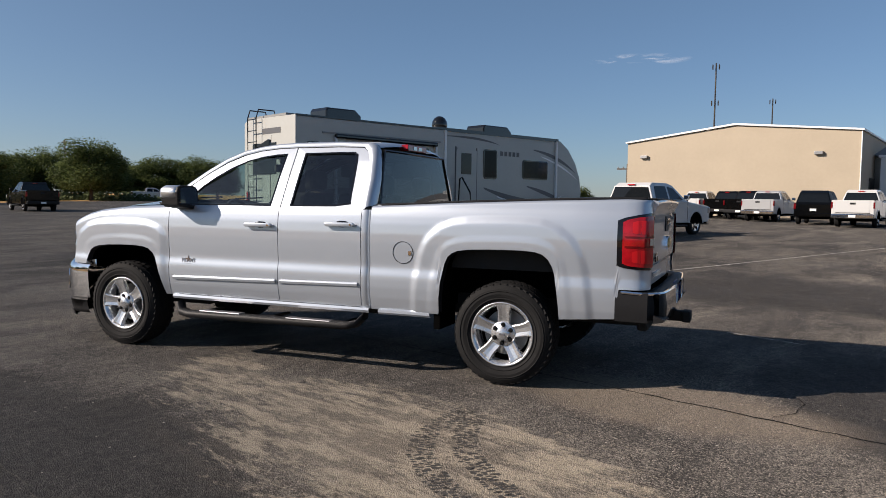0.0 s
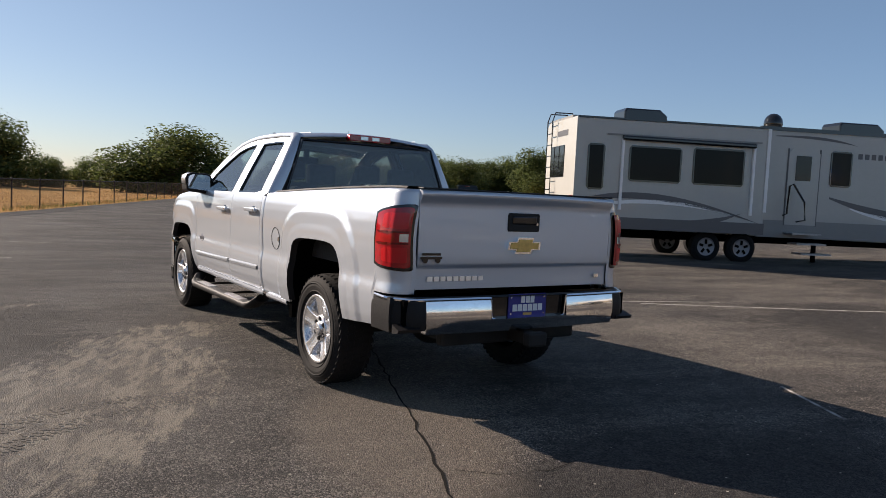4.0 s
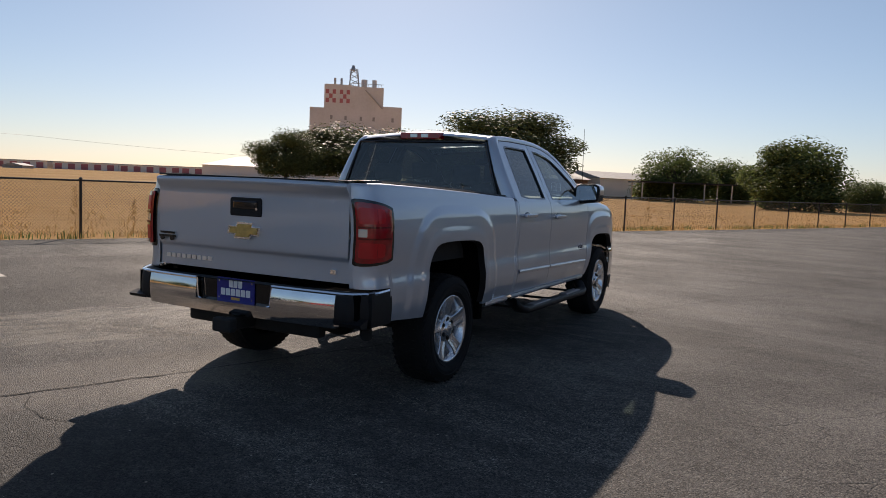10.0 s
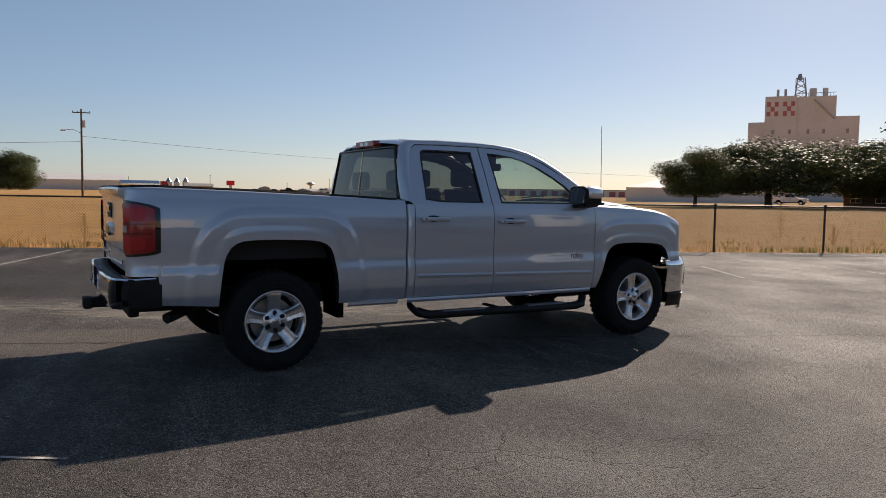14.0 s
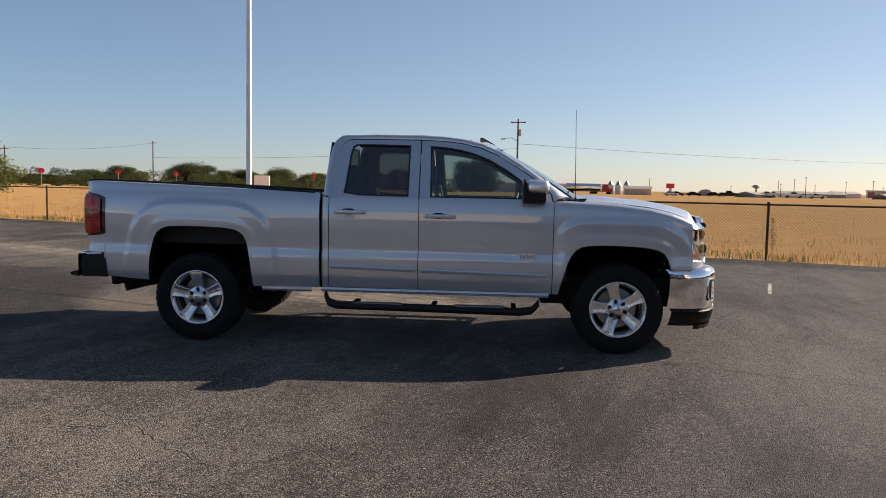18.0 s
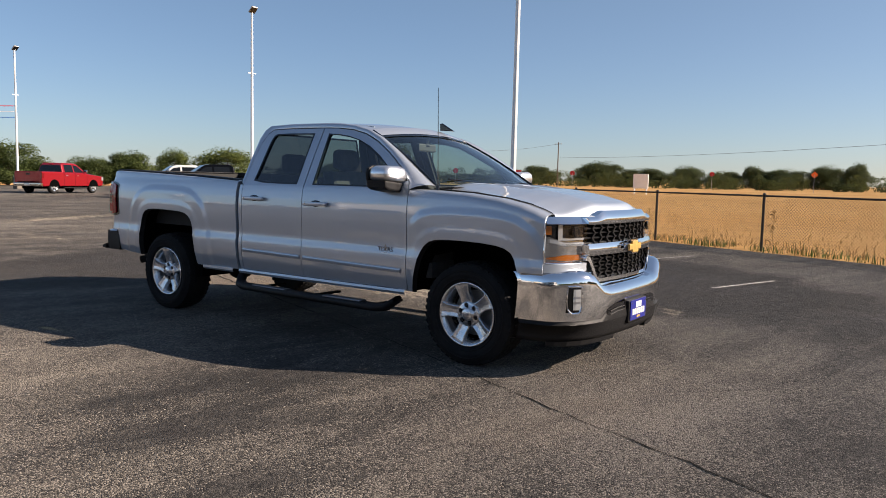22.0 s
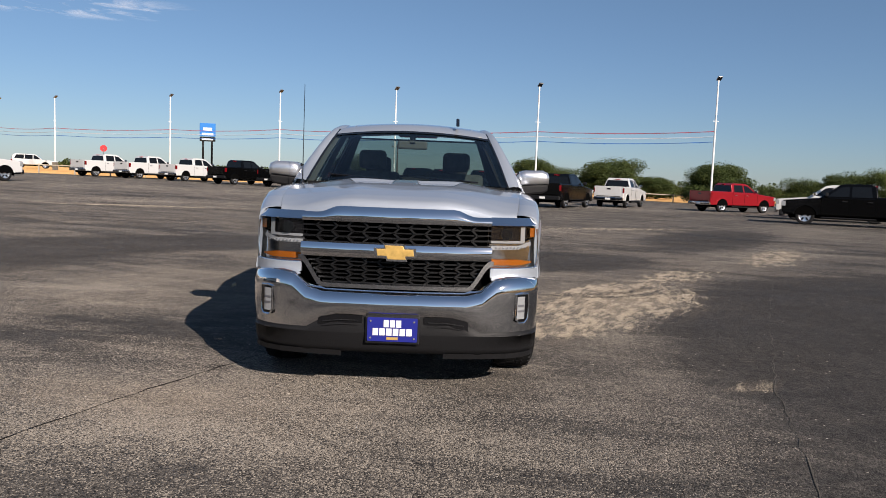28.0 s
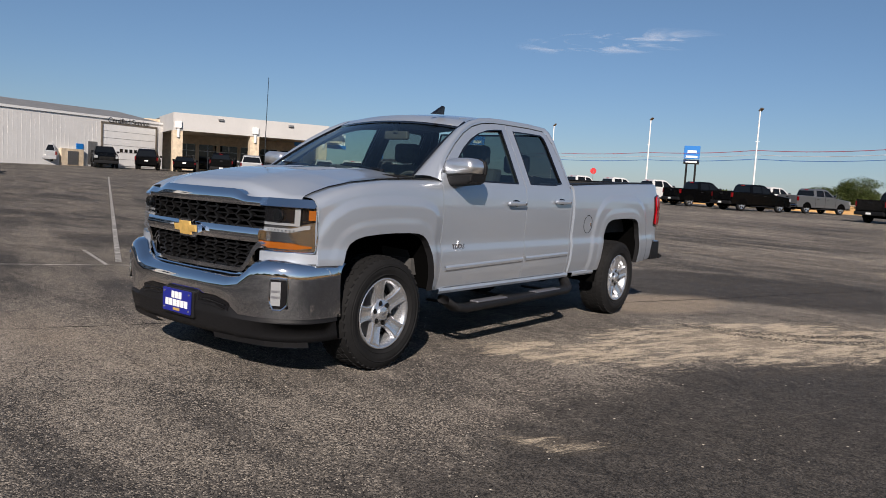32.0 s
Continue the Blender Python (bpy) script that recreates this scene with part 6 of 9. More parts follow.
rnd = random.Random(5)
spots = []
for k in range(520):
    s = rnd.uniform(-48, 70)
    d = rnd.gauss(-0.25, 0.32)
    p = Vector((FX, 0, 0)) + FDIR * s + FNOR * d
    spots.append((p.x, p.y))
weeds("fence_weeds", "dry straw-coloured grass tufts along the fence foot", spots, 7, 0.04, 0.2, LEAF_DRY, 12, 0.2)
spots = []
for k in range(420):
    s = rnd.uniform(-45, 60)
    p = Vector((FX, 0, 0)) + FDIR * s + FNOR * rnd.gauss(-0.2, 0.25)
    spots.append((p.x, p.y))
weeds("green_weeds", "low green weeds at the edge of the asphalt", spots, 9, 0.04, 0.2, LEAF_MID, 12, 0.15)
spots = []
for k in range(2600):
    s, d = rnd.uniform(-60, 80), -0.5 - rnd.random() ** 2 * 45
    p = Vector((FX, 0, 0)) + FDIR * s + FNOR * d
    spots.append((p.x, p.y))
weeds("field_grass", "tufts of dry grass standing in the field", spots, 11, 0.04, 0.13, LEAF_DRY, 9, 0.5, 0.012)


def tall_weed(x, y, h, seed):
    rnd = random.Random(seed)
    w = thing("tall_weed", "tall dry branching weed by the fence", "weed", "weeds by the fence", at=Matrix.Translation((x, y, gz(x, y) - 0.04)))
    bm = bmesh.new()
    tube(bm, [(0, 0, 0), (0.03, 0.01, h * 0.5), (0.02, 0.03, h)], [0.008, 0.005, 0.002], 5)
    for k in range(16):
        z = h * rnd.uniform(0.25, 0.95)
        a = rnd.uniform(0, 6.28)
        r = 0.22 * (1.1 - z / h)
        part("branch", tube(bmesh.new(), [(0.02, 0.01, z), (math.cos(a) * r, math.sin(a) * r, z + r * 1.2)], [0.004, 0.001], 4), LEAF_DRY, w)
    part("stem", bm, LEAF_DRY, w)
    verts = bmesh.new()
    for k in range(90):
        z = h * rnd.uniform(0.2, 1.0)
        a, r = rnd.uniform(0, 6.28), 0.25 * rnd.random() * (1.15 - z / h)
        m = Matrix.Translation((math.cos(a) * r, math.sin(a) * r, z)) @ Euler((rnd.uniform(0, 3), rnd.uniform(0, 3), 0)).to_matrix().to_4x4() @ Matrix.Diagonal((0.02, 0.04, 1, 1))
        bmesh.ops.create_grid(verts, x_segments=1, y_segments=1, size=0.5, matrix=m)
    tagged(part("seed_heads", verts, LEAF_DRY, w), kind="stuff")


for k, (s, d, h) in enumerate(((4.2, -0.5, 1.1), (7.3, -0.7, 0.9), (9.6, -0.4, 1.2), (12.6, -0.8, 0.8), (15.5, -0.6, 1.35), (17.0, -0.5, 0.7), (1.0, -0.6, 0.9), (-2.6, -0.5, 0.8), (20.5, -0.7, 1.1), (-8, -0.5, 0.8), (25, -0.8, 1.2), (-5, -0.9, 1.0), (5.6, -1.1, 0.8), (11.2, -0.5, 0.7))):
    p = Vector((FX, 0, 0)) + FDIR * s + FNOR * d
    tall_weed(p.x, p.y, h, 30 + k)


# ---- trees ----
def crown_mesh(name, seed, leaf, n, flat, material, gaps=0.5, nl=24):
    """Leaves in many small clumps about a unit crown (radius 1, height from 0 to 2)."""
    rnd = random.Random(seed)
    verts, faces = [], []
    lobes = []
    for _ in range(nl):
        a, r, z = rnd.uniform(0, 6.28), rnd.uniform(0.3, 0.82), rnd.uniform(0.2, 1.5)
        r *= 1.0 if z < 1.0 else 0.75
        lobes.append((math.cos(a) * r, math.sin(a) * r, z, rnd.uniform(0.24, 0.38)))
    lobes += [(0.42 * math.cos(k * 1.05), 0.42 * math.sin(k * 1.05), 0.2, 0.3) for k in range(6)]
    lobes += [(0, 0, 1.0, 0.6), (0.1, 0, 1.5, 0.45), (-0.2, 0.1, 0.5, 0.5)]
    for _ in range(n):
        cx, cy, cz, cr = rnd.choice(lobes)
        d = Vector((rnd.gauss(0, 1), rnd.gauss(0, 1), rnd.gauss(0, 1))).normalized()
        q = cr * (1 - rnd.random() ** 2 * gaps) * rnd.uniform(0.85, 1.12)
        p = Vector((cx, cy, cz)) + Vector((d.x, d.y, d.z * flat)) * q
        a = rnd.uniform(0, 6.28)
        up = (d + Vector((rnd.gauss(0, 0.6), rnd.gauss(0, 0.6), rnd.gauss(0, 0.6) + 0.3))).normalized()
        t1 = up.orthogonal().normalized()
        t2 = up.cross(t1)
        s = leaf * rnd.uniform(0.6, 1.5)
        e1 = (t1 * math.cos(a) + t2 * math.sin(a)) * s
        e2 = (t2 * math.cos(a) - t1 * math.sin(a)) * s * 0.6
        k = len(verts)
        verts += [p - e1, p + e2 * 0.9 + up * s * 0.15, p + e1, p - e2 * 0.9 + up * s * 0.1]
        faces.append((k, k + 1, k + 2, k + 3))
    me = bpy.data.meshes.new(name)
    me.from_pydata([tuple(v) for v in verts], [], faces)
    me.materials.append(material)
    return me


def trunk_mesh(name, seed, bare):
    rnd = random.Random(seed)
    bm = bmesh.new()
    tube(bm, [(0, 0, -0.1), (0.02, 0.01, bare * 0.5), (0.0, 0.03, bare + 0.3), (0.02, 0.0, bare + 0.7)], [0.1, 0.075, 0.06, 0.03], 8)
    for _ in range(9):
        a, r = rnd.uniform(0, 6.28), rnd.uniform(0.4, 0.85)
        z0, z1 = bare * rnd.uniform(0.55, 1.2) + 0.1, bare + rnd.uniform(0.25, 0.85)
        tube(bm, [(0, 0, z0), (math.cos(a) * r * 0.45, math.sin(a) * r * 0.45, z0 + (z1 - z0) * 0.45), (math.cos(a + 0.2) * r, math.sin(a + 0.2) * r, z1)], [0.045, 0.03, 0.012], 6)
    me = bpy.data.meshes.new(name)
    bm.to_mesh(me)
    bm.free()
    me.materials.append(BARK)
    return me


CROWNS = {"dark": [crown_mesh("oak_crown", 1 + k, 0.023, 42000, 1.0, LEAF_DARK, 0.6, 46) for k in range(3)], "mid": [crown_mesh("elm_crown", 11 + k, 0.029, 24000, 1.0, LEAF_MID, 0.62, 38) for k in range(4)], "light": [crown_mesh("mesquite_crown", 21 + k, 0.028, 14000, 0.95, LEAF_LIGHT, 0.85, 30) for k in range(2)]}
TRUNKS = [trunk_mesh("tree_trunk", 40 + k, 0.55) for k in range(3)]
NTREE = [0]


def tree(x, y, top, width, kind="mid", bare=0.22, label=""):
    k = NTREE[0]
    NTREE[0] += 1
    base = gz(x, y) - 0.05
    h = max(1.2, top - base)
    rnd = random.Random(100 + k)
    what = {"dark": "broad dark-leaved oak tree behind the field", "mid": "leafy green roadside tree", "light": "light green feathery mesquite tree"}[kind]
    t = thing("tree", label or what, "tree", "trees round the lot", at=pose(x, y, base, 0, 0, rnd.uniform(0, 360)))
    ch = h * (1 - bare)
    c = new("crown", CROWNS[kind][k % len(CROWNS[kind])])
    c.parent = t
    c.location = (0, 0, h * bare)
    c.scale = (width / 1.5, width / 1.5, ch / 1.85)
    tr = new("trunk", TRUNKS[k % 3])
    tr.parent = t
    tr.scale = (width / 2 * 0.8, width / 2 * 0.8, h / 1.75)


OAKS = ((-60.8, 70.5, 7.9, 7.2), (-60.0, 83.6, 9.6, 15.0), (-56.0, 97.9, 9.5, 9.0), (-43.5, 98.5, 13.0, 18.5), (-49, 96, 9.0, 10.0))
for x, y, z, w in OAKS:
    tree(x, y, z, w * 1.1, "dark", 0.2)
for x, y, z, w in ((-19.3, 111.1, 8.3, 9.1), (-12.6, 122.2, 7.4, 8.8), (-0.6, 83.0, 7.9, 8.8), (5.8, 93.0, 3.9, 4.5), (12.8, 102.5, 4.3, 5.8), (16.4, 76.8, 7.4, 10.9), (32.7, 86.8, 5.2, 5.3), (32.4, 70.7, 5.8, 5.1), (48.1, 91.0, 5.6, 6.6), (41.2, 66.4, 6.3, 6.4), (58.4, 85.2, 7.0, 8.3), (73.9, 98.9, 7.9, 6.9), (78.0, 95.6, 8.8, 7.9), (71.9, 80.9, 9.3, 8.2), (93.6, 94.7, 7.4, 8.5), (96.8, 91.4, 8.5, 7.3), (100.5, 87.2, 8.7, 7.3), (102.9, 84.3, 8.1, 7.3), (25.0, 84.6, 5.0, 4.8), (47.1, 91.3, 5.8, 5.0), (54, 96, 5.5, 7), (64, 92, 6.4, 7), (68, 100, 6.8, 8), (84, 92, 7.8, 7), (88, 98, 8.2, 7), (39, 93, 5.2, 6), (20, 96, 5.6, 6)):
    tree(x, y, z, w * 1.1, "mid", 0.2 if x > 70 else 0.02)
for x, y, z, w in ((-98.5, -104.0, 4.5, 6.8), (-139.2, -133.9, 4.9, 9.1), (-242.8, -163.6, 4.0, 13.6), (-286.2, -62.1, 8.3, 9.1), (-288.3, -51.3, 7.4, 13.6), (-290.4, -38.5, 8.6, 13.6), (-271.7, -26.8, 8.9, 8.5), (-253.1, -7.2, 11.1, 14.7), (-18.2, -142.1, 6.6, 10.2), (-23.3, -141.3, 4.9, 6.8), (-30.6, -129.4, 6.8, 11.6), (-38.4, -127.2, 3.6, 6.3), (-48.2, -123.7, 6.4, 7.4), (-260.2, -136.2, 7.3, 13.6), (-270.5, -115.1, 9.0, 20.4), (-248.4, -156.2, 4.0, 20.4), (-13.3, -101.9, 5.2, 5.0), (-16.6, -101.5, 4.1, 4.2), (-24.3, -100.0, 5.4, 7.9), (-27.7, -88.8, 2.9, 4.9), (-27.8, -67.8, 4.2, 5.4), (-47.9, -102.8, 2.5, 3.6), (-39.3, -73.8, 3.2, 4.8), (-42.8, -72.0, 3.9, 4.8), (20.9, -121.5, 3.9, 3.9), (15.8, -122.3, 5.5, 5.9), (62.6, 11.1, 3.0, 2.6), (-262, -150, 6, 16), (-275, -100, 7, 16), (-280, -85, 8, 14), (-284, -72, 6.5, 12), (-230, -172, 5, 14), (-215, -180, 5.5, 12), (-200, -175, 5, 12), (-180, -160, 5, 10), (-160, -150, 5.5, 10)):
    tree(x, y, z * (1.15 if x < -150 else 1), w, "dark" if x < -150 else "mid", 0.03 if x < -150 else 0.08)
for x, y, z, w in ((-38.7, -50.3, 3.9, 5.8), (-60.7, -49.8, 5.8, 7.4), (-35.3, -53.3, 3.7, 3.2), (27, 78, 3.0, 2.2)):
    tree(x, y, z, w, "light", 0.05)


def far_woods(name, label, az0, az1, r, hmin, hmax, n, seed, material):
    """A distant belt of trees: many leafy clumps along an arc."""
    rnd = random.Random(seed)
    verts, faces = [], []
    for _ in range(n):
        az = radians(rnd.uniform(az0, az1))
        rr = r * rnd.uniform(0.92, 1.1)
        cx, cy = math.sin(az) * rr, math.cos(az) * rr
        g = gz(cx, cy) - 0.3
        h, w = rnd.uniform(hmin, hmax), rnd.uniform(1.4, 3.6)
        for _ in range(330):
            d = Vector((rnd.gauss(0, 1), rnd.gauss(0, 1), rnd.gauss(0, 1))).normalized() * rnd.uniform(0.7, 1.08)
            p = Vector((cx + d.x * w, cy + d.y * w, g + h * 0.52 + d.z * h * 0.5 + rnd.uniform(-0.2, 0.2)))
            u = Vector((rnd.gauss(0, 1), rnd.gauss(0, 1), rnd.gauss(0, 1))).normalized() * 0.24
            v = u.orthogonal().normalized() * 0.17
            k = len(verts)
            verts += [tuple(p - u), tuple(p + v), tuple(p + u), tuple(p - v)]
            faces.append((k, k + 1, k + 2, k + 3))
    me = bpy.data.meshes.new(name)
    me.from_pydata(verts, [], faces)
    me.materials.append(material)
    return tagged(new(name, me), label, "trees", kind="stuff")


far_woods("far_woods", "distant belt of green trees beyond the field", -136, -93, 205, 1.6, 5.2, 75, 201, LEAF_DARK)
far_woods("far_woods", "distant belt of green trees behind the parked trucks", -178, -139, 150, 1.6, 3.6, 70, 202, LEAF_MID)
far_woods("far_woods", "distant belt of green trees behind the lot", 12, 46, 118, 0.7, 1.8, 90, 203, LEAF_DARK)
far_woods("far_woods", "distant low trees behind the parked trucks", 150, 178, 190, 1.2, 2.6, 40, 204, LEAF_MID)


# ---- lamp posts and bunting ----
def lamp_post(x, y, top, base=True, arm=0.0):
    z0 = gz(x, y)
    lp = thing("lamp_post", "tall white lamp post on a concrete footing", "lamp post", "lamp posts of the lot", at=pose(x, y, z0, 0, 0, arm))
    h = top - z0
    part("footing", boxbm(-0.24, 0.24, -0.24, 0.24, -0.05, 0.92, bevel=0.02), CONCRETE, lp, "tan concrete footing")
    part("base_cover", boxbm(-0.2, 0.2, -0.2, 0.2, 0.92, 1.0, bevel=0.02), WHITE, lp)
    part("pole", cylbm((0, 0, 0.95), (0, 0, h), 0.085, 0.06, 12), WHITE, lp)
    bm = boxbm(-0.2, 0.2, -0.12, 0.32, -0.05, 0.05, bevel=0.03)
    bmesh.ops.transform(bm, matrix=pose(0, 0.05, h + 0.08, 40, 0, 0), verts=bm.verts)
    head = part("lamp_head", bm, GALV, lp, "grey floodlight head")
    bm = boxbm(-0.17, 0.17, -0.09, 0.29, -0.065, -0.05)
    bmesh.ops.transform(bm, matrix=pose(0, 0.05, h + 0.08, 40, 0, 0), verts=bm.verts)
    part("lens", bm, GLOSSBLACK, head)
    part("arm", boxbm(-0.25, 0.25, -0.02, 0.02, h * 0.68, h * 0.68 + 0.05), WHITE, lp)
    return Vector((x, y, z0 + h * 0.7))


LAMPS = ((-13.88, -6.39, 10.2), (-22.8, -28.4, 10.35), (-22.1, -53.8, 10.26), (-8.4, -59.1, 9.9), (4.4, -64.0, 9.7), (16.8, -71.0, 9.8), (30.5, -77.5, 9.6), (46.5, -83.5, 9.5), (60.0, -95.0, 10.0))
tops = [lamp_post(x, y, z, arm=-20 + 15 * k) for k, (x, y, z) in enumerate(LAMPS)]
PENNANT = {"red": mat("red pennant", (0.4, 0.02, 0.03), 0.6), "silver": mat("silver pennant", (0.6, 0.6, 0.62), 0.4), "blue": mat("blue pennant", (0.02, 0.13, 0.45), 0.5)}


def bunting(a, b, dz, col, seed):
    rnd = random.Random(seed)
    bt = thing("bunting", col + " bunting strung between lamp posts", "bunting", "bunting over the lot")
    pts = []
    for k in range(25):
        t = k / 24
        p = a.lerp(b, t)
        pts.append(p + Vector((0, 0, dz - 0.35 * 4 * t * (1 - t) * 0.5)))
    part("cord", tube(bmesh.new(), pts, 0.022, 4), PENNANT[col], bt)
    bm = bmesh.new()
    n = int((b - a).length / 0.22)
    for k in range(n):
        t = (k + rnd.random() * 0.5) / n
        i = min(23, int(t * 24))
        p = pts[i].lerp(pts[i + 1], t * 24 - i)
        d = (b - a).normalized() * 0.06
        w = Vector((rnd.uniform(-0.06, 0.06), rnd.uniform(-0.06, 0.06), -rnd.uniform(0.04, 0.1)))
        vs = [bm.verts.new(p - d), bm.verts.new(p + d), bm.verts.new(p + w)]
        bm.faces.new(vs)
    f = part("fringe", bm, PENNANT[col], bt)
    tagged(f, kind="stuff")


for k in range(2, 8):
    a, b = tops[k], tops[k + 1]
    for j, col in enumerate(("red", "silver", "blue")):
        bunting(a, b, -1.0 - 0.42 * j, col, k * 3 + j)


# ---- utility poles and cables ----
def utility_pole(x, y, top, turn, lamp=False):
    z0 = gz(x, y)
    u = thing("utility_pole", "weathered wooden utility pole with crossarm", "utility pole", "utility poles by the road", at=pose(x, y, z0, 0, 0, turn))
    h = top - z0
    part("pole", cylbm((0, 0, -0.1), (0, 0, h), 0.16, 0.11, 8), WOODPOLE, u)
    arm = part("crossarm", boxbm(-1.1, 1.1, -0.06, 0.06, h - 0.55, h - 0.42), WOODPOLE, u)
    for xx in (-1.0, -0.45, 0.45, 1.0):
        part("insulator", cylbm((xx, 0, h - 0.42), (xx, 0, h - 0.25), 0.05, seg=6), GALV, arm)
    if lamp:
        part("transformer", cylbm((0.3, 0, h - 2.4), (0.3, 0, h - 1.5), 0.22, seg=10), GALV, u)
        part("street_light_arm", tube(bmesh.new(), [(0, 0, h - 3.2), (-1.0, 0, h - 2.7), (-2.0, 0, h - 2.8)], 0.04, 6), GALV, u)
        part("street_light", boxbm(-2.5, -1.9, -0.12, 0.12, h - 2.95, h - 2.78, bevel=0.04), GALV, u)
    return Vector((x, y, top - 0.25))


UP = [utility_pole(-103.3, 3.3, 11.9, 80, True), utility_pole(-164, -80.4, 11.6, 70), utility_pole(-116.0, -83.9, 7.6, 70), utility_pole(-28, 140, 7.2, 0), utility_pole(95, 112, 11.5, 20), utility_pole(8.5, -135, 8.0, 0), utility_pole(72.0, 8.0, 5.4, 80)]


def cable(a, b, sag, name="overhead_cable"):
    pts = [a.lerp(b, k / 20) + Vector((0, 0, -sag * 4 * (k / 20) * (1 - k / 20))) for k in range(21)]
    c = link_mesh(name, tube(bmesh.new(), pts, 0.022, 4), WIRE)
    tagged(c, "thin black overhead cable between utility poles", "cable", "overhead cables")


cable(UP[0] + Vector((0, 0, -4.0)), UP[1] + Vector((0, 0, -3.6)), 0.6)
cable(UP[1] + Vector((0, 0, -0.2)), UP[2], 0.8)
cable(UP[0] + Vector((0, 0, -3.3)), Vector((-160, 100, 8.75)), 0.6)
cable(Vector((-160, 100, 8.75)), Vector((-150, 330, 14)), 3.0)


# ---- parked vehicles ----
def arc(cx, r, z, y0, n=8):
    """Points over a wheel opening, front to back."""
    return [(cx + r * math.cos(a), z + r * math.sin(a)) for a in spread(0.12, math.pi - 0.12, n)]


def car_wheel(w, sx, y, r):
    wh = part("wheel", lathe([(-0.2, r * 0.62), (-0.02, r * 0.62), (0.0, r * 0.66), (0.005, r * 0.9), (-0.03, r), (-0.2, r), (-0.22, r * 0.8)], 24, sx), RUBBER, w)
    wh.location = (sx * 0.96, y, r)
    part("rim", lathe([(-0.02, 0.0), (-0.015, r * 0.18), (-0.03, r * 0.2), (-0.012, r * 0.6), (-0.004, r * 0.64)], 20, sx), ALLOY, wh)
    for k in range(5):
        bm = boxbm(min(0, -sx * 0.014), max(0, -sx * 0.014), -0.03, 0.03, r * 0.22, r * 0.58)
        bmesh.ops.transform(bm, matrix=Matrix.Rotation(2 * math.pi * k / 5, 4, "X"), verts=bm.verts)
        part("spoke_gap", bm, LINER, wh)


def side_glass(w, pts, hw0, z0, hw1, z1):
    for sx in (1, -1):
        bm = bmesh.new()
        f = bm.faces.new([bm.verts.new((sx * (hw0 + (hw1 - hw0) * (z - z0) / (z1 - z0) + 0.006), y, z)) for y, z in pts])
        bmesh.ops.triangulate(bm, faces=[f])
        part("window", bm, CARGLASS, w, "dark side window")


def taper(bm, z0, z1, k):
    for v in bm.verts:
        if v.co.z > z0:
            v.co.x *= 1 - k * (v.co.z - z0) / (z1 - z0)
    return bm


